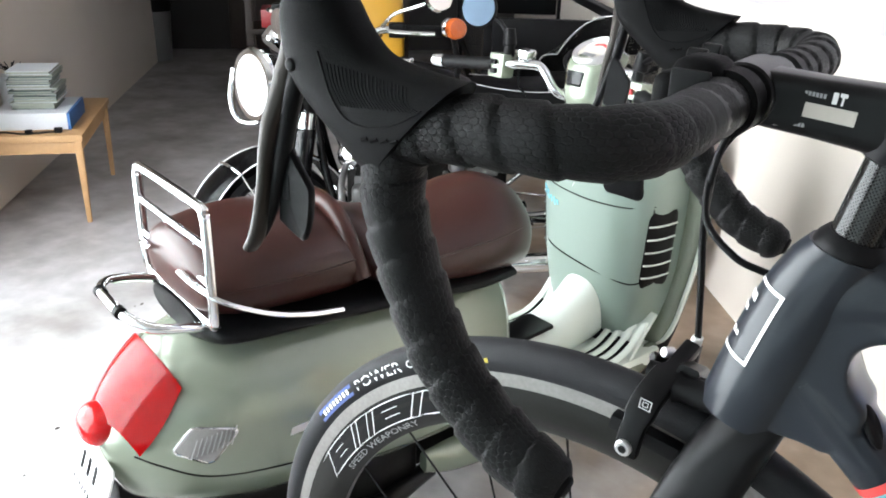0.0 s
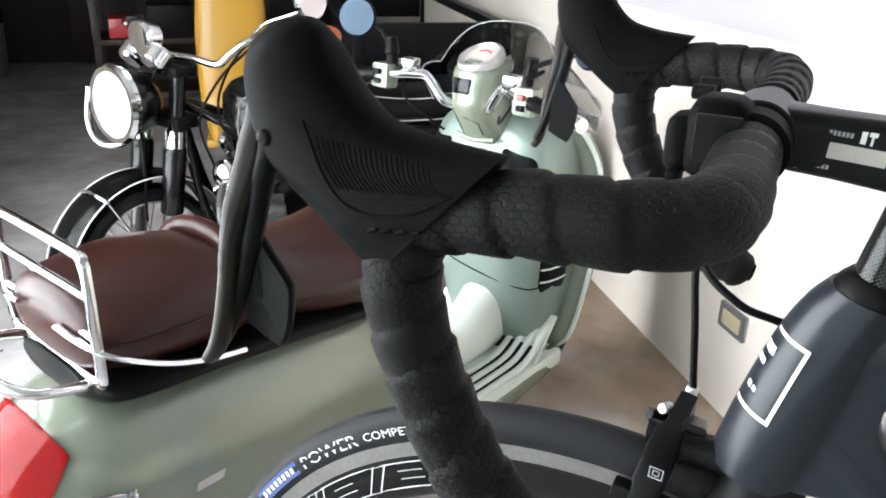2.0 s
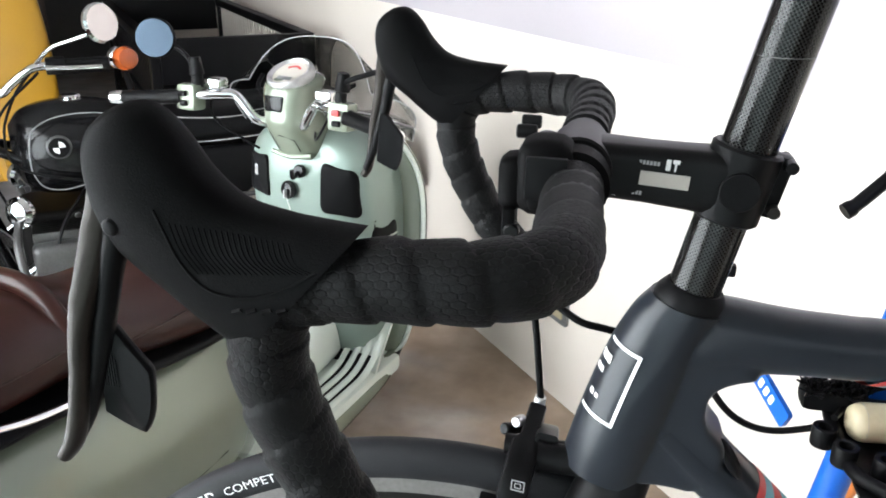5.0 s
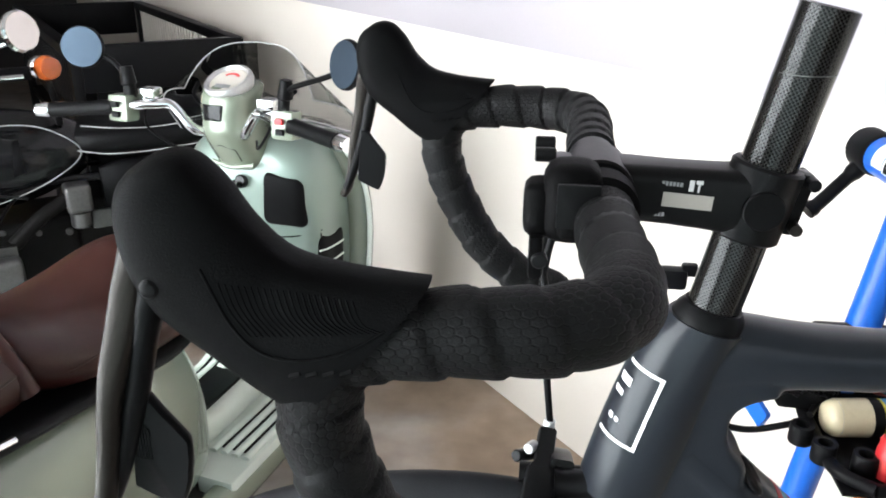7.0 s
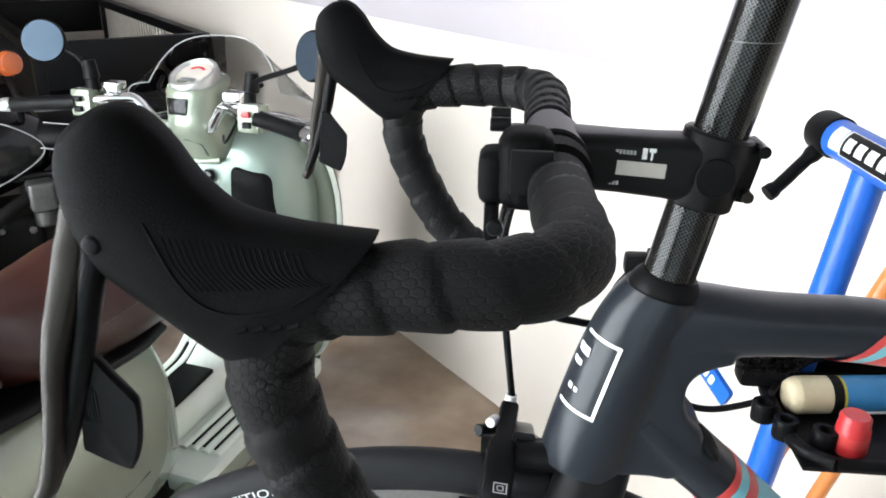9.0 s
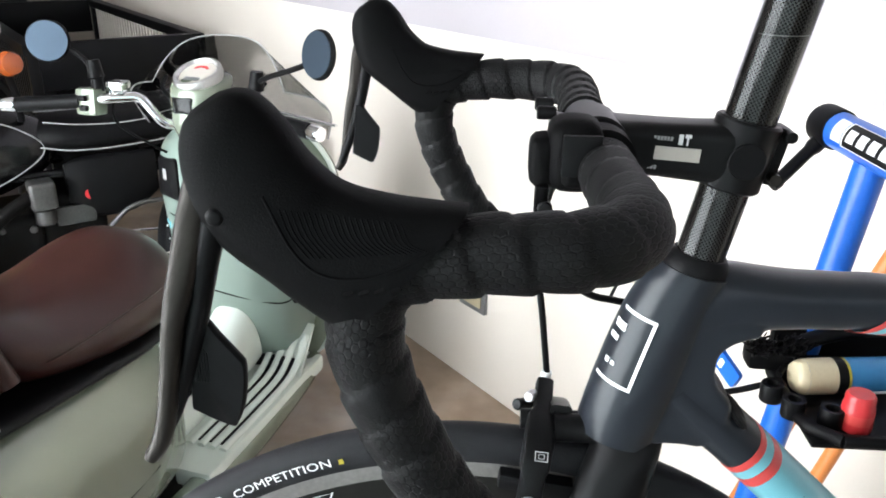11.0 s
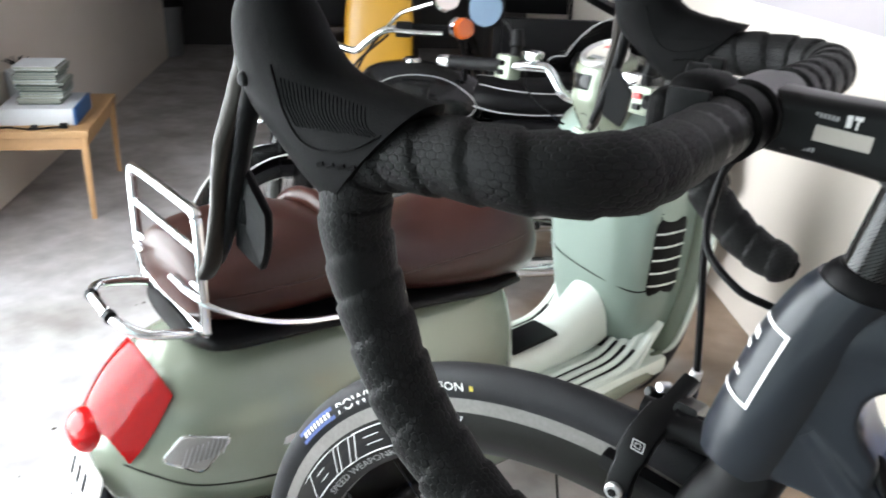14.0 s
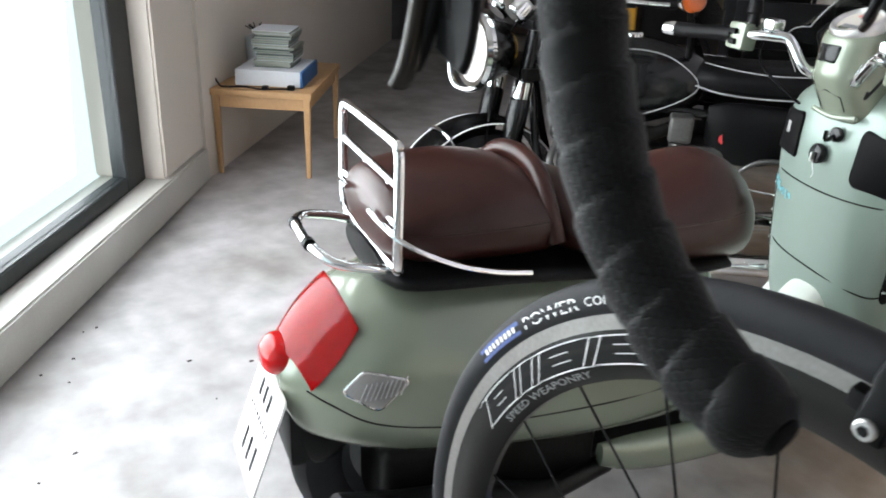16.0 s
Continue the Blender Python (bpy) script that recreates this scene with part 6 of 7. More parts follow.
part("light_guard", tube(cat([steer(0.23, -0.118, 0.80), steer(0.245, -0.122, 0.70), steer(0.235, -0.10, 0.635), steer(0.20, -0.05, 0.628), steer(0.17, -0.02, 0.66), steer(0.165, -0.02, 0.71)], 6), 0.010, 12), CHROME, mo)
for p, z in ((0.055, 0.905), (-0.055, 0.905)):
    gm = towards(steer(0.09, p, z), tuple(-SF * 0.7 + Vector((0, 0, 0.7))))
    gg = part("gauge", disc(0.042, 0.055, gm @ Matrix.Translation((0, 0, -0.05)), 28), CHROME, mo, "round chrome gauge")
    part("gauge_face", disc(0.036, 0.002, gm @ Matrix.Translation((0, 0, 0.005)), 28), LENS, gg)
part("aux_lamp", moved(lathe([(0.0, -0.06), (0.035, -0.05), (0.05, -0.01), (0.052, 0.0), (0.047, 0.012), (0.0, 0.02)], (0, 0, 0), "z", 30), towards(steer(0.12, 0.01, 0.945), tuple(SF))), CHROME, mo, "small chrome lamp over the headlight")
for sg in (1, -1):
    if sg > 0:
        hbp = [steer(0.03, 0.0, 0.885), steer(0.02, 0.10, 0.885), Vector((0.125, 0.150, 0.875)), Vector((0.085, 0.16, 0.905)), Vector((0.03, 0.165, 0.942)), Vector((-0.03, 0.163, 0.945))]
        g = [Vector((-0.03, 0.163, 0.945)), Vector((-0.16, 0.150, 0.942))]
    else:
        hbp = [steer(0.03, 0.0, 0.885), steer(0.02, -0.10, 0.885), steer(0.0, -0.17, 0.93), steer(-0.04, -0.26, 0.95)]
        g = [steer(-0.04, -0.26, 0.95), steer(-0.10, -0.38, 0.945)]
    hbar = part("handlebar", tube(cat(hbp, 6), 0.0115, 12), CHROME, mo, "chrome handlebar")
    part("grip", tube(g, 0.018, 16), BLACK, hbar)
    part("lever_perch", block(tuple(g[0] - Vector((0.02, 0.02, 0.022))), tuple(g[0] + Vector((0.03, 0.02, 0.022))), 0.006), BLACK, hbar)
    part("hand_lever", tube(cat([g[0] + Vector((0.03, 0.03, 0)), g[0].lerp(g[1], 0.5) + Vector((0.03, 0.05, 0)), g[1] + Vector((0.02, 0.05, 0))], 5), 0.006, 8), CHROME, hbar)
part("indicator_lamp", moved(lathe([(0.0, -0.03), (0.025, -0.028), (0.034, -0.005), (0.034, 0.012), (0.028, 0.026), (0.0, 0.034)], (0, 0, 0), "z", 28), towards((-0.205, 0.128, 0.949), (-0.35, 0.9, 0.1))), AMBER, mo, "amber indicator lamp")
part("indicator_cup", disc(0.032, 0.03, towards((-0.199, 0.112, 0.948), (0.35, -0.9, 0)), 24), CHROME, mo)
part("indicator_stalk", tube([(-0.20, 0.11, 0.93), (-0.215, 0.09, 0.86), (-0.22, 0.06, 0.78)], 0.010, 10), BLACK, mo)
rm = towards((-0.150, 0.285, 1.066), (-0.55, 0.80, 0.15))
mr = part("mirror", disc(0.052, 0.020, rm @ Matrix.Translation((0, 0, -0.02)), 32, 0.0), CHROME, mo, "round chrome mirror")
part("mirror_glass", disc(0.047, 0.002, rm, 30), MIRROR, mr)
part("mirror_stem", tube(cat([(0.02, 0.17, 0.955), (-0.02, 0.22, 1.00), (-0.08, 0.265, 1.025), (-0.145, 0.288, 1.05)], 5), 0.006, 10), CHROME, mr)


def big_wheel(c, yaw, r, name):
    m = Matrix.Translation(c) @ pose(0, 0, 0, 0, 0, yaw)
    w = part(name, moved(lathe([(r * 0.80, -0.035), (r * 0.88, -0.048), (r * 0.96, -0.040), (r, 0), (r * 0.96, 0.040), (r * 0.88, 0.048), (r * 0.80, 0.035)], (0, 0, 0), "y", 72, True), m), TYRE, mo, "black spoked wheel")
    part("wheel_rim", moved(lathe([(r * 0.80, -0.036), (r * 0.76, -0.026), (r * 0.77, 0.0), (r * 0.76, 0.026), (r * 0.80, 0.036)], (0, 0, 0), "y", 60, True), m), CHROME, w)
    part("wheel_hub", moved(lathe([(0, -0.06), (0.05, -0.055), (0.06, -0.03), (0.04, 0), (0.06, 0.03), (0.05, 0.055), (0, 0.06)], (0, 0, 0), "y", 28), m), ALLOY, w)
    for k in range(24):
        a = radians(15 * k)
        part("wire_spoke", moved(tube([(0.045 * math.cos(a + 0.5), 0.035 * (-1) ** k, 0.045 * math.sin(a + 0.5)), (r * 0.77 * math.cos(a), 0, r * 0.77 * math.sin(a))], 0.0018, 5), m), ALLOY, w)
    return m


FC = steer(0.185, 0, 0.255)
fm = big_wheel(FC, 40, 0.255, "front_wheel")
big_wheel((-0.86, 0, 0.30), 0, 0.30, "rear_wheel")
fb = bmesh.new()
fr_ = []
for k in range(31):
    a = radians(-5 + 165 * k / 30)
    ring = []
    for i in range(11):
        s = -1 + i / 5
        rr = 0.285 + 0.016 * (1 - abs(s) ** 2.5)
        ring.append(fm @ Vector((rr * math.cos(a), s * 0.068, rr * math.sin(a))))
    fr_.append(ring)
skin(fb, fr_, closed=False)
bmesh.ops.solidify(fb, geom=fb.faces[:], thickness=0.003)
fender = part("front_fender", fb, GLOSSBLACK, mo, "gloss black front fender with pale stripe")
for s in (-0.069, 0.069):
    part("fender_stripe", tube([fm @ Vector((0.2875 * math.cos(radians(a)), s, 0.2875 * math.sin(radians(a)))) for a in range(-5, 161, 5)], 0.0025, 6), WHITE, fender)
for a in (28, 60):
    part("fender_clip", tube([fm @ Vector(((0.290 + 0.018 * (1 - abs(s) ** 2.5)) * math.cos(radians(a)), s * 0.074, (0.290 + 0.018 * (1 - abs(s) ** 2.5)) * math.sin(radians(a)))) for s in (-1, -0.8, -0.5, 0, 0.5, 0.8, 1)], 0.006, 8), CHROME, fender)
    for s in (-1, 1):
        part("fender_stay", tube([fm @ Vector((0.288 * math.cos(radians(a)), s * 0.075, 0.288 * math.sin(radians(a)))), fm @ Vector((0.02, s * 0.08, 0.02))], 0.005, 8), CHROME, fender)
part("rear_fender", body_loft([(-0.62, 0.06, 0.66, 0.55), (-0.80, 0.075, 0.69, 0.62), (-1.0, 0.075, 0.66, 0.58), (-1.14, 0.07, 0.50, 0.42)], 5, 24), GLOSSBLACK, mo)
part("side_stand", tube([(-0.15, 0.12, 0.22), (-0.12, 0.26, 0.008)], 0.011, 10), DARK, mo)

# ---- yellow scooter behind ----
PLACE = placed(0.95, 1.03, (0.0317, 0.0468, 0))
YMx = Matrix(((0.64, 0.768, 0, -2.55), (-0.768, 0.64, 0, 3.02), (0, 0, 1, 0), (0, 0, 0, 1)))
ys = thing("yellow_scooter", "yellow motor scooter parked in the dark behind the motorcycle", "scooter", m=YMx)
part("leg_shield", upright([(0.25, 0.02, 0.05, 0.12), (0.45, 0.0, 0.05, 0.16), (0.75, -0.03, 0.05, 0.165), (1.00, -0.08, 0.05, 0.14), (1.16, -0.12, 0.06, 0.10), (1.22, -0.13, 0.05, 0.06)], 5, 36, 0.7), YELLOW, ys, "yellow leg shield")
part("front_fender", body_loft([(0.05, 0.05, 0.45, 0.34), (0.14, 0.08, 0.50, 0.30), (0.26, 0.085, 0.50, 0.28), (0.36, 0.06, 0.42, 0.28)], 5, 28), YELLOW, ys)
part("seat_body", body_loft([(-0.55, 0.10, 0.72, 0.35), (-0.70, 0.16, 0.74, 0.33), (-1.0, 0.17, 0.74, 0.34), (-1.25, 0.10, 0.68, 0.42)], 5, 28), YELLOW, ys)
part("seat", body_loft([(-0.52, 0.08, 0.80, 0.70), (-0.65, 0.13, 0.83, 0.70), (-1.0, 0.14, 0.85, 0.71), (-1.2, 0.08, 0.82, 0.73)], 5, 28), BLACK, ys)
part("floorboard", block((-0.6, -0.15, 0.24), (0.05, 0.15, 0.28), 0.01), YELLOW, ys)
small_wheel(0.22, 0, 0.215, 0.215, 0, ys, "front_wheel")
small_wheel(-1.02, 0, 0.215, 0.215, 0, ys, "rear_wheel")
part("handlebar", tube(cat([(-0.18, -0.30, 1.18), (-0.14, -0.12, 1.17), (-0.13, 0, 1.16), (-0.14, 0.12, 1.17), (-0.18, 0.30, 1.18)], 5), 0.014, 12), BLACK, ys)

# ---- dark wooden shelf, slatted black trolley, bin ----
sh = thing("shelf_unit", "dark wooden shelf unit half filled with boxes", "shelf", (-4.23, 3.68, 0))
sd_, sw_ = Vector((-0.72, 0.69, 0)), Vector((0.69, 0.72, 0))


def shelf_pt(u, v, z):
    return Vector((-4.23, 3.68, 0)) + sd_ * u + sw_ * v + Vector((0, 0, z))


def oblong(u0, u1, v0, v1, z0, z1, f, bevel=0.004):
    """A box in a turned frame given by f(u, v, z)."""
    b = block((u0, v0, z0), (u1, v1, z1), bevel)
    for v in b.verts:
        v.co = f(*v.co)
    return b


for u in (0.0, 0.40):
    for v in (0.0, 1.05):
        part("post", oblong(u, u + 0.05, v, v + 0.05, 0, 0.86, shelf_pt), DARKWOOD, sh)
for z in (0.14, 0.48, 0.84):
    part("board", oblong(0.0, 0.45, 0.0, 1.10, z, z + 0.035, shelf_pt), DARKWOOD, sh)
for i, (v0, v1, h, mt, nm, lb) in enumerate(((0.10, 0.30, 0.12, REDPLASTIC, "storage_box", "red plastic box on the dark shelf"), (0.34, 0.62, 0.20, BLACK, "carton", "dark carton on the dark shelf"), (0.66, 0.98, 0.16, BINGREY, "carton", "grey carton on the dark shelf"))):
    b = oblong(0.06, 0.36, v0, v1, 0.516, 0.516 + h, shelf_pt, 0.008)
    solo(nm, b, mt, lb, "box")
for i in range(6):
    solo("magazine", oblong(0.05, 0.33, 0.15 + 0.012 * i, 0.55, 0.8755 + 0.012 * i, 0.886 + 0.012 * i, shelf_pt, 0.002), PAPER, "thin pale magazine in a pile on the shelf", "magazine", "pile of magazines")

tro = thing("trolley", "black steel trolley with slatted sides against the white wall", "trolley", (-1.36, 3.27, 0))
td, tw = Vector((-0.628, 0.778, 0)), Vector((-0.778, -0.628, 0))


def tro_pt(u, v, z):
    return Vector((-1.32, 3.30, 0)) + td * u + tw * v + Vector((0, 0, z))


for u in (0.0, 1.75):
    for v in (-0.03, 0.60):
        part("post", oblong(u, u + 0.04, v, v + 0.04, 0, 0.86, tro_pt), BLACK, tro)
for v in (-0.03, 0.60):
    part("top_rail", oblong(0.0, 1.79, v, v + 0.05, 0.835, 0.875, tro_pt), BLACK, tro)
    part("mid_rail", oblong(0.0, 1.79, v, v + 0.04, 0.56, 0.60, tro_pt), BLACK, tro)
    for i in range(34):
        # wall-side slats coloured pale to imitate the bright light between the bars
        part("slat", oblong(0.06 + 0.05 * i, 0.082 + 0.05 * i, v + 0.012, v + 0.026, 0.60, 0.836, tro_pt, 0), STRIP if v < 0 else SATIN, tro, smooth=False)
for u in (0.0, 1.75):
    part("end_rail", oblong(u, u + 0.04, 0.02, 0.60, 0.70, 0.875, tro_pt), BLACK, tro)
part("deck", oblong(0.0, 1.79, 0.0, 0.62, 0.40, 0.44, tro_pt), DARK, tro)
part("cargo", oblong(0.3, 1.6, 0.10, 0.52, 0.44, 0.66, tro_pt, 0.03), BLACK, tro)

binn = thing("waste_bin", "grey metal waste bin with a black liner", "bin", (-6.20, 4.30, 0))
part("drum", tube([(-6.20, 4.30, 0.0), (-6.20, 4.30, 0.02), (-6.20, 4.30, 0.48), (-6.20, 4.30, 0.50)], [0.15, 0.155, 0.175, 0.175], 32), BINGREY, binn)
part("liner", tube([(-6.20, 4.30, 0.42), (-6.20, 4.30, 0.50), (-6.20, 4.30, 0.54), (-6.19, 4.31, 0.60)], [0.180, 0.186, 0.184, 0.15], 24), BLACK, binn)
# added dark bulk where the far end is only unlit
dk = thing("cabinet", "plain dark cabinet added to stand for the unlit end of the garage", "cabinet", (-5.9, 5.1, 0))


def cab_pt(u, v, z):
    return Vector((-5.95, 4.95, 0)) + sd_ * u + sw_ * v + Vector((0, 0, z))


part("body", oblong(0, 0.5, 0, 1.6, 0.05, 1.6, cab_pt, 0.01), DARKWOOD, dk)
for i in range(3):
    part("door", oblong(-0.02, 0.0, 0.02 + 0.53 * i, 0.52 + 0.53 * i, 0.08, 1.57, cab_pt, 0.004), DARKWOOD, dk)

# ---- small table with books ----
PLACE = placed(12.73, 0.9193, (-0.109, 0.851, 0), 1.2)
e1, e2 = Vector((-0.799, -0.602, 0)), Vector((-0.609, 0.793, 0))
T0 = Vector((-2.935, 1.715, 0))


def tab(u, v, z):
    return T0 + e1 * u + e2 * v + Vector((0, 0, z))


table = thing("side_table", "low pale wooden table with four slim legs", "table", tuple(tab(0.25, 0.4, 0)))
part("tabletop", oblong(0, 0.50, 0, 0.80, 0.335, 0.362, tab, 0.004), PINE, table)
for v in (0.02, 0.76):
    part("apron", oblong(0.03, 0.47, v, v + 0.018, 0.285, 0.3345, tab, 0.002), PINE, table)
for u in (0.02, 0.462):
    part("apron", oblong(u, u + 0.018, 0.045, 0.755, 0.285, 0.3345, tab, 0.002), PINE, table)
for u in (0.008, 0.458):
    for v in (0.008, 0.758):
        b = bmesh.new()
        c = tab(u + 0.017, v + 0.017, 0)
        skin(b, [[c + e1 * (x * k) + e2 * (y * k) + Vector((0, 0, z)) for x, y in rounded(0.034, 0.034, 0.005, 2)] for z, k in ((0, 0.62), (0.2, 0.85), (0.3345, 1.0))])
        part("leg", b, PINE, table)
bx = thing("carton", "flat pale blue carton with a dark blue end on the table", "box", tuple(tab(0.2, 0.3, 0.363)))
part("carton_body", oblong(0.075, 0.40, 0.10, 0.46, 0.3635, 0.428, tab, 0.003), BOXWHITE, bx)
part("carton_end", oblong(0.062, 0.0745, 0.10, 0.46, 0.3635, 0.428, tab, 0.002), BOXBLUE, bx)
random.seed(5)
zz = 0.4285
for i in range(13):
    h = random.uniform(0.008, 0.015)
    du, dv = random.uniform(-0.012, 0.012), random.uniform(-0.012, 0.012)
    bk = thing("book", random.choice(("slim pale paperback in a stack on the carton", "slim grey-green paperback in a stack on the carton")), "book", tuple(tab(0.22, 0.28, zz)), "stack of books")
    mt = (TEAL, PAPER, BOXWHITE, TEAL, BINGREY)[i % 5]
    part("page_block", oblong(0.135 + du, 0.318 + du, 0.185 + dv, 0.405 + dv, zz + 0.0015, zz + h - 0.0015, tab, 0.0), PAPER, bk, smooth=False)
    part("cover", merge(oblong(0.13 + du, 0.322 + du, 0.18 + dv, 0.41 + dv, zz, zz + 0.0014, tab, 0), oblong(0.13 + du, 0.322 + du, 0.18 + dv, 0.41 + dv, zz + h - 0.0014, zz + h, tab, 0)), mt, bk, smooth=False)
    zz += h + 0.0004
pot = thing("plant_pot", "grey plant pot with a few dry twigs", "plant pot", tuple(tab(0.40, 0.34, 0.363)))
pc = tab(0.395, 0.53, 0)
part("pot", tube([pc + Vector((0, 0, z)) for z in (0.3635, 0.37, 0.50, 0.51)], [0.055, 0.060, 0.068, 0.066], 24), BOXWHITE, pot)
random.seed(9)
for i in range(10):
    d = Vector((random.uniform(-1, 1), random.uniform(-1, 1), 1.2)).normalized()
    part("twig", tube(cat([pc + Vector((0, 0, 0.50)), pc + Vector((0, 0, 0.50)) + d * 0.04, pc + Vector((0, 0, 0.50)) + d * 0.08 + Vector((d.x * 0.03, d.y * 0.03, -0.01))], 4), 0.0025, 6), DARK, pot)
cord = thing("power_cord", "black power cord lying across the table", "cable", tuple(tab(0.3, 0.05, 0.363)))
part("cord", tube(cat([tab(0.10, 0.05, 0.367), tab(0.16, 0.045, 0.367), tab(0.25, 0.02, 0.367), tab(0.34, 0.05, 0.368), tab(0.42, 0.03, 0.369), tab(0.47, 0.06, 0.372), tab(0.52, 0.12, 0.45), tab(0.535, 0.14, 0.75), tab(0.53, 0.15, 1.3)], 6), 0.004, 8), BLACK, cord)
part("plug", oblong(0.09, 0.125, 0.035, 0.06, 0.3635, 0.383, tab, 0.004), BLACK, cord)
part("plug", oblong(0.215, 0.245, 0.015, 0.04, 0.3635, 0.381, tab, 0.004), BLACK, cord)

# ---- repair stand with tool tray ----
PLACE = BIKE_PLACE @ Matrix.Translation((0.031, 0.035, -0.019))
stand = thing("repair_stand", "blue tubular bicycle repair stand with a black clamp lever", "repair stand", (0.15, 0.95, 0))
part("post", tube([(0.129, 0.95, -0.112), (0.228, 0.95, 0.56), (0.296, 0.95, 1.065)], [0.0195, 0.0195, 0.0195], 24), BLUE, stand, "blue leaning post")
for d in ((0.30, 0.10), (-0.24, 0.12), (0.02, -0.22)):
    part("foot", tube([(0.132, 0.95, -0.08), (0.132 + d[0], 0.95 + d[1], -0.104)], 0.020, 16), BLUE, stand)
AC = Vector((0.289, 1.060, 1.084))
AE = Vector((0.313, 0.70, 1.084))
part("arm", tube([AC.lerp(AE, 0.04), AC.lerp(AE, 1)], 0.0235, 26), BLUE, stand, "blue clamp arm with a white label")
lab0 = towards(AC.lerp(AE, 0.30), tuple((AE - AC).normalized()))
arm_d = (AE - AC).normalized()
arm_s = arm_d.cross(Vector((0, 0, 1))).normalized()


def arm_patch(t0, t1, a0, a1, material, name, lift):
    """A label patch on the arm between two distances along it and two angles round it."""
    b = bmesh.new()
    rings = []
    for i in range(6):
        p = AC.lerp(AE, t0 + (t1 - t0) * i / 5)
        rings.append([p + (arm_s * math.cos(a) + Vector((0, 0, 1)) * math.sin(a)) * (0.0235 + lift) for a in (radians(a0 + (a1 - a0) * k / 6) for k in range(7))])
    skin(b, rings, closed=False)
    part(name, b, material, stand)


arm_patch(0.13, 0.20, -10, 62, BOXWHITE, "pale_label", 0.0004)
arm_patch(0.215, 0.85, -12, 62, BLACK, "dark_label", 0.0005)
arm_patch(0.205, 0.86, -15, 65, WHITE, "label_rim", 0.0003)
for i in range(8):
    arm_patch(0.235 + 0.072 * i, 0.285 + 0.072 * i, 5, 42, WHITE, "label_bar", 0.0008)
part("arm_cap", tube([AC + Vector((-0.002, 0.022, 0)), AC + Vector((-0.0015, 0.018, 0)), AC + Vector((0.001, -0.020, 0)), AC + Vector((0.0015, -0.022, 0))], [0.022, 0.0265, 0.0265, 0.025], 26), BLACK, stand, "black plastic end cap")
part("clamp_lever", tube(cat([AC + Vector((-0.006, 0.0, -0.012)), AC + Vector((-0.032, -0.010, -0.036)), AC + Vector((-0.058, -0.019, -0.062)), AC + Vector((-0.073, -0.024, -0.073))], 5), [0.011] * 4 + [0.0085] * 8 + [0.0105] * 4, 14), BLACK, stand)
part("clamp_jaw", block((0.272, 0.515, 1.020), (0.332, 0.71, 1.110), 0.012), BLACK, stand)
tray = thing("tool_tray", "black plastic tool tray hung on the repair stand", "tool tray", (0.36, 0.85, 0.80))
part("tray_floor", block((0.205, 0.755, 0.802), (0.56, 0.925, 0.808), 0.002), BLACK, tray)
part("tray_rim", tube(cat([(0.235, 0.752, 0.815), (0.40, 0.750, 0.815), (0.55, 0.752, 0.815), (0.563, 0.77, 0.815), (0.563, 0.905, 0.815), (0.55, 0.922, 0.815), (0.23, 0.922, 0.815), (0.207, 0.905, 0.815), (0.203, 0.86, 0.815), (0.205, 0.785, 0.815), (0.235, 0.752, 0.815)], 6), 0.0075, 10), BLACK, tray)
for x, y in ((0.186, 0.838), (0.200, 0.806), (0.236, 0.790)):
    part("tool_loop", moved(lathe([(0.0075, -0.013), (0.0125, -0.013), (0.0130, -0.011), (0.0130, 0.008), (0.0122, 0.0095), (0.0080, 0.0095), (0.0075, 0.008)], (0, 0, 0), "z", 24, True), Matrix.Translation((x, y, 0.822))), BLACK, tray)
# white discs stand in for the bright wall showing through the slots
for i in range(3):
    part("slot_light", disc(0.008, 0.0012, Matrix.Translation((0.300 + 0.03 * i, 0.768, 0.8078)) @ Matrix.Diagonal((1.2, 0.6, 1, 1)), 20), WHITE, tray)
# added black panel, fills in for unidentified dark gear behind the tray
part("dark_backing", oblong(0.215, 0.57, 0.935, 0.952, 0.80, 0.905, lambda u, v, z: Vector((u, v, z)), 0.006), BLACK, tray)
part("hook_wire", tube(cat([(0.046, 0.90, 0.871), (0.070, 0.90, 0.829), (0.105, 0.90, 0.790), (0.150, 0.90, 0.778), (0.215, 0.895, 0.800)], 6), 0.0042, 10), BLACK, tray)
part("tray_arm", tube([(0.30, 0.915, 0.800), (0.275, 0.945, 0.798)], 0.012, 12), BLACK, tray)
strip = thing("tool_strip", "blue plastic tool holder strip with white print", "tool holder", (0.17, 0.90, 0.825))
sd = Vector((0.40, -0.80, -0.42)).normalized()
sn = sd.cross(Vector((0, 0, 1))).normalized()
sm2 = Matrix.Translation((0.128, 0.905, 0.848)) @ Matrix((sd, sn.cross(sd), sn)).transposed().to_4x4()
part("strip", moved(plate(rounded(0.125, 0.024, 0.004), 0.006), sm2), BLUE, strip)
for i in range(7):
    part("print_bar", moved(plate(rounded(0.0075, 0.013, 0.002, 2), 0.0006), sm2 @ Matrix.Translation((-0.036 + 0.0115 * i, 0, 0.0061))), WHITE, strip, smooth=False)
cap_ = thing("red_cap", "small red plastic cap standing on the tool tray", "cap", (0.262, 0.788, 0.808))
part("cap_body", tube([(0.262, 0.788, z) for z in (0.8085, 0.812, 0.838, 0.8405, 0.850, 0.853)], [0.0165, 0.0178, 0.0172, 0.0160, 0.0158, 0.0135], 26), REDPLASTIC, cap_)
part("cap_label", tube([(0.262, 0.788, 0.820), (0.262, 0.788, 0.832)], [0.01785, 0.0177], 26, caps=False), RED, cap_)
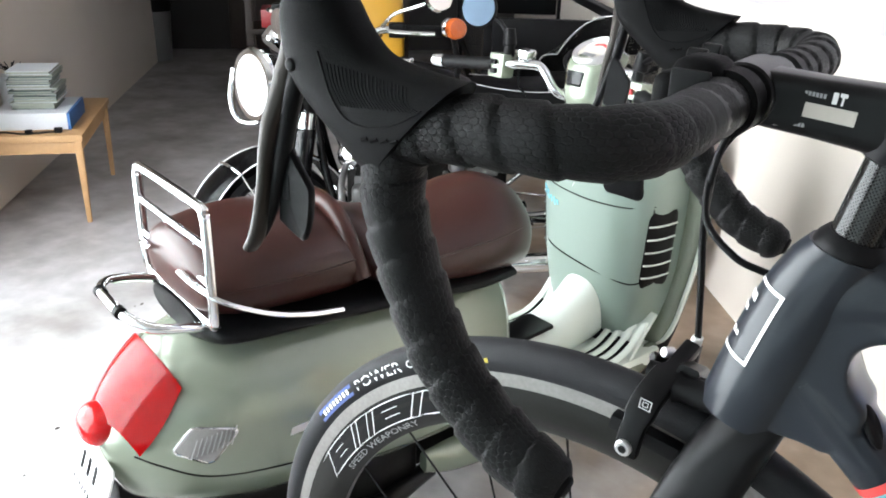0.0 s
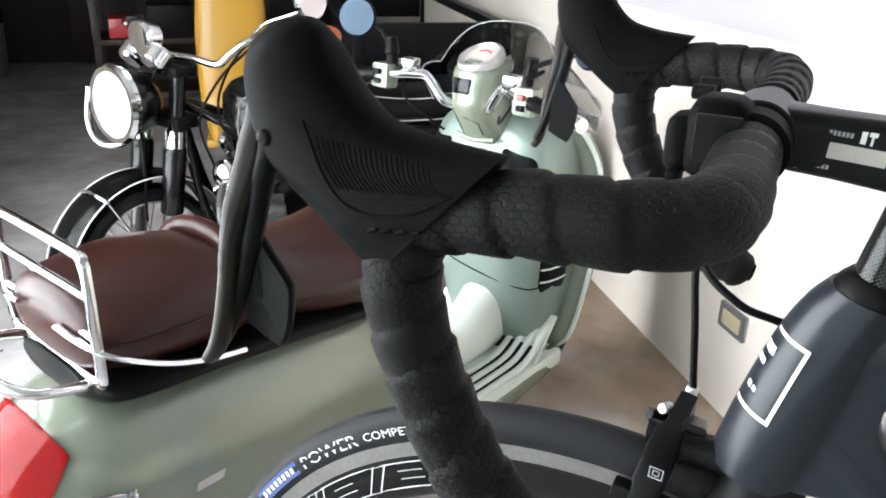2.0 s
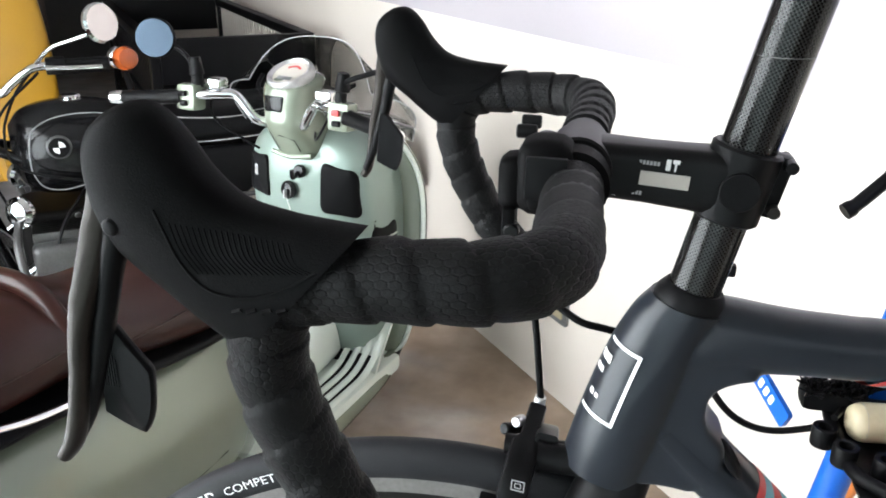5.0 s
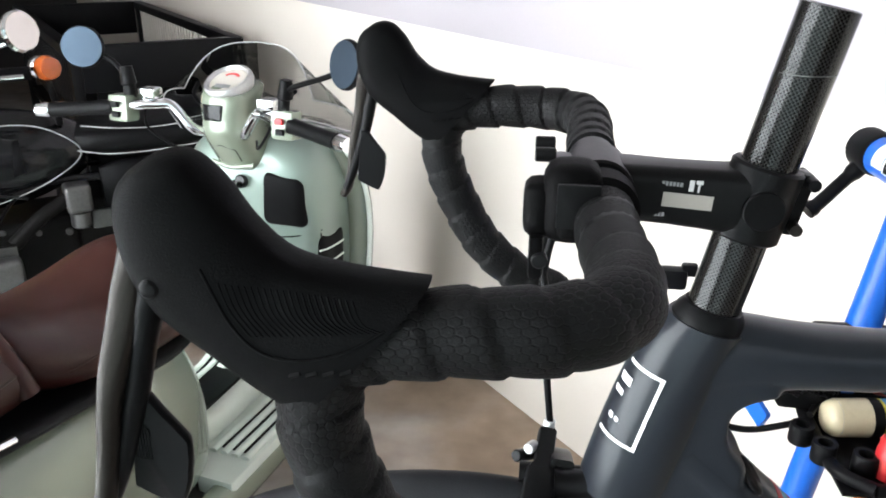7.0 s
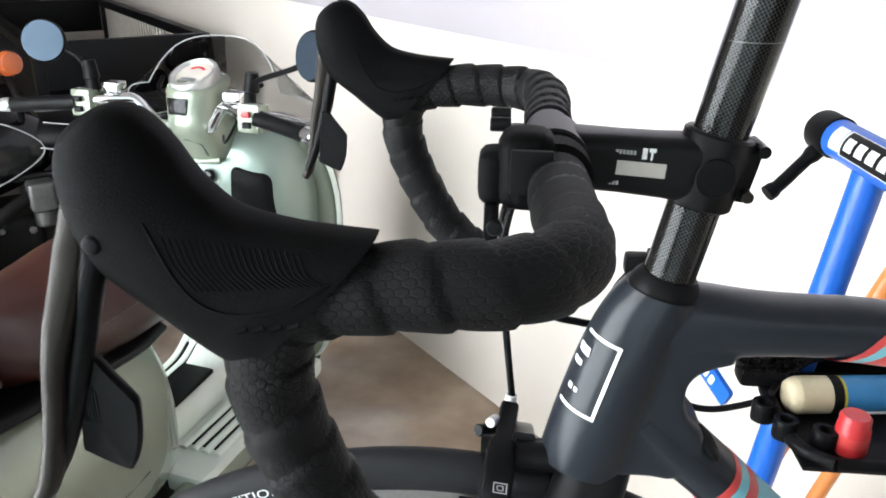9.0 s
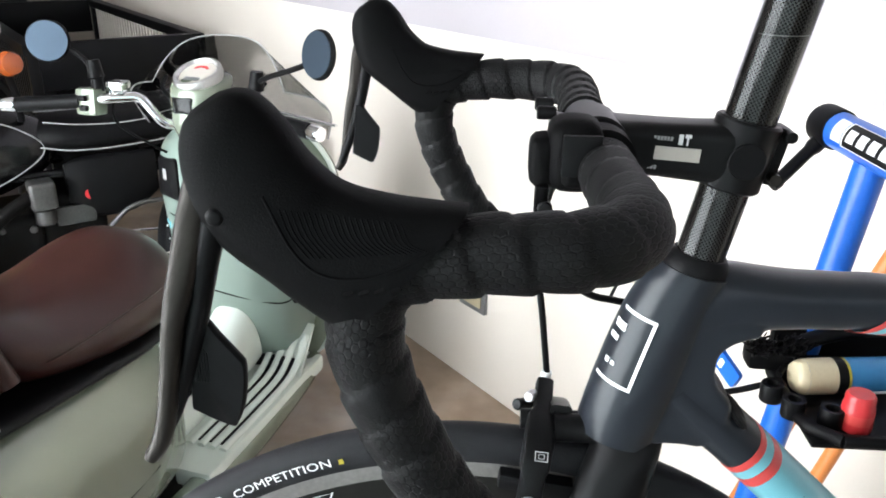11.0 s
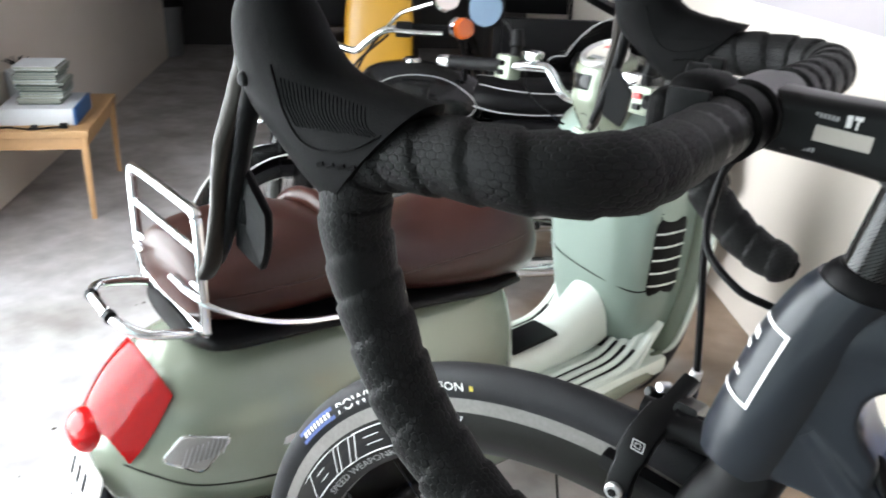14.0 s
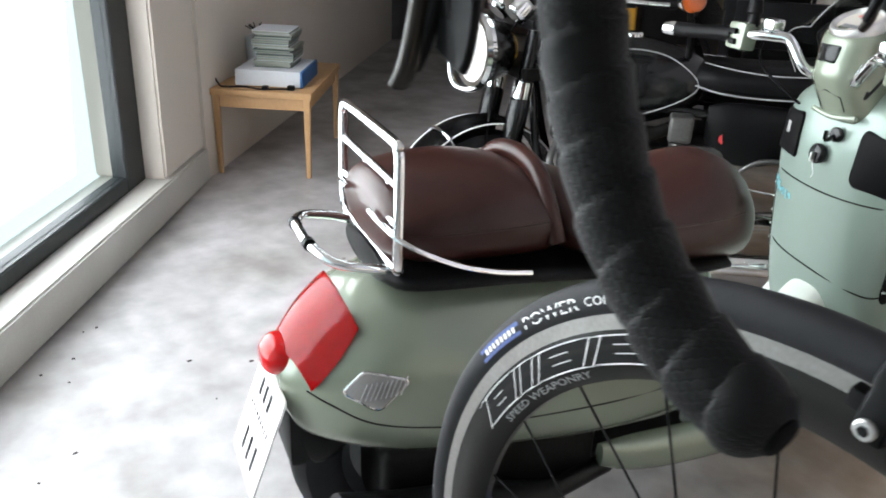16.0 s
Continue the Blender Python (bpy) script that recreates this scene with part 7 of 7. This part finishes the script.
can = thing("spray_can", "cream and blue lubricant can lying on the tool tray", "spray can", (0.31, 0.875, 0.808))
cd = (1, 0.12, 0)
part("can_body", moved(tube([(0, 0, z) for z in (0, 0.003, 0.150, 0.153)], [0.0200, 0.0214, 0.0214, 0.0195], 30), towards((0.226, 0.858, 0.8300), cd)), CANBLUE, can)
part("can_label", moved(tube([(0, 0, 0.0), (0, 0, 0.040)], 0.0217, 30, caps=False), towards((0.226, 0.858, 0.8300), cd)), CANCREAM, can)
part("can_nozzle", moved(tube([(0, 0, z) for z in (-0.012, -0.010, -0.004, 0.0)], [0.013, 0.017, 0.0206, 0.0214], 30), towards((0.226, 0.858, 0.8300), cd)), CANCREAM, can)
part("dark_ring", moved(tube([(0, 0, 0.034), (0, 0, 0.046)], 0.0220, 30, caps=False), towards((0.226, 0.858, 0.8300), cd)), BLACK, can)
for i in range(7):
    part("print_line", moved(tube([(0.0218 * math.cos(a), 0.0218 * math.sin(a), z) for a, z in ((radians(215 + 7 * i), 0.052), (radians(215 + 7 * i), 0.115))], 0.0008, 5), towards((0.226, 0.858, 0.8300), cd)), WHITE, can)
ct = towards((0.226, 0.858, 0.8300), cd)
for z0, z1, mt in ((0.046, 0.049, YELLOWPRINT), (0.012, 0.026, None)):
    if mt:
        part("yellow_ring", moved(tube([(0, 0, z0), (0, 0, z1)], 0.0219, 30, caps=False), ct), mt, can)
    else:
        em = bmesh.new()
        skin(em, [[Vector((0.0219 * math.cos(radians(250 + 30 * x)), 0.0219 * math.sin(radians(250 + 30 * x)), 0.019 + 0.008 * y * k)) for x, y in ((-1, 0), (-0.5, 0.8), (0.3, 1), (1, 0.2))] for k in (-1, 0, 1)], closed=False)
        part("emblem", em, BLUEPRINT, can)
br = thing("brush", "black bristle brush lying on the tool tray", "brush", (0.22, 0.90, 0.82))
part("handle", tube(cat([(0.225, 0.895, 0.852), (0.30, 0.912, 0.866), (0.42, 0.918, 0.868)], 5), 0.010, 14), BLACK, br)
random.seed(3)
bb = bmesh.new()
for i in range(150):
    p = Vector((random.uniform(0.172, 0.238), random.uniform(0.880, 0.912), 0.845))
    d = Vector((random.uniform(-0.5, 0.5), -0.6 + random.uniform(-0.3, 0.3), random.uniform(0.2, 0.9))).normalized()
    tube([p, p + d * 0.024], 0.0012, 4, bb)
part("bristles", bb, BLACK, br)
part("brush_head", block((0.170, 0.880, 0.822), (0.240, 0.914, 0.850), 0.008), BLACK, br)
part("side_wrench", tube([(0.20, 0.86, 0.83), (0.245, 0.93, 0.833)], 0.004, 8), SATIN, tray)
oc = thing("orange_bike_frame", "orange tubular bike frame leaning behind the stand", "bike frame", (0.30, 1.24, 0.0))
part("down_tube", tube([(0.548, 1.22, 1.0), (0.43, 1.22, 0.68), (0.30, 1.22, 0.30)], 0.015, 16), ORANGE, oc)
part("seat_tube", tube([(0.62, 1.20, 0.98), (0.50, 1.20, 0.62), (0.40, 1.20, 0.30)], 0.013, 16), ORANGE, oc)
part("bottom_shell", tube([(0.30, 1.20, 0.29), (0.42, 1.20, 0.29)], 0.02, 16), ORANGE, oc)
part("prop", tube([(0.36, 1.20, 0.28), (0.36, 1.20, -0.122)], 0.012, 10), DARK, oc)
clip = part("brake_arm", merge(block((0.075, 1.185, 0.825), (0.118, 1.212, 0.858), 0.008), block((0.108, 1.190, 0.846), (0.132, 1.206, 0.866), 0.005)), BLACK, oc, "black brake arm with a thin rod")
part("brake_rod", tube(cat([(0.085, 1.198, 0.83), (0.066, 1.20, 0.80), (0.05, 1.20, 0.76)], 5), 0.0028, 8), SATIN, clip)
PLACE = Matrix.Identity(4)
random.seed(11)
specks = bmesh.new()
for i in range(26):
    p = (random.uniform(-2.3, -1.15), random.uniform(0.15, 1.5), 0.0008)
    r = random.uniform(0.002, 0.006)
    bmesh.ops.create_icosphere(specks, subdivisions=1, radius=1.0, matrix=Matrix.Translation(p) @ pose(0, 0, 0, 0, 0, random.uniform(0, 180)) @ Matrix.Diagonal((r * random.uniform(1, 2), r, 0.0016, 1)))
solo("floor_litter", specks, DARKWOOD, "small dark crumbs of dirt on the concrete", "litter", kind="stuff")
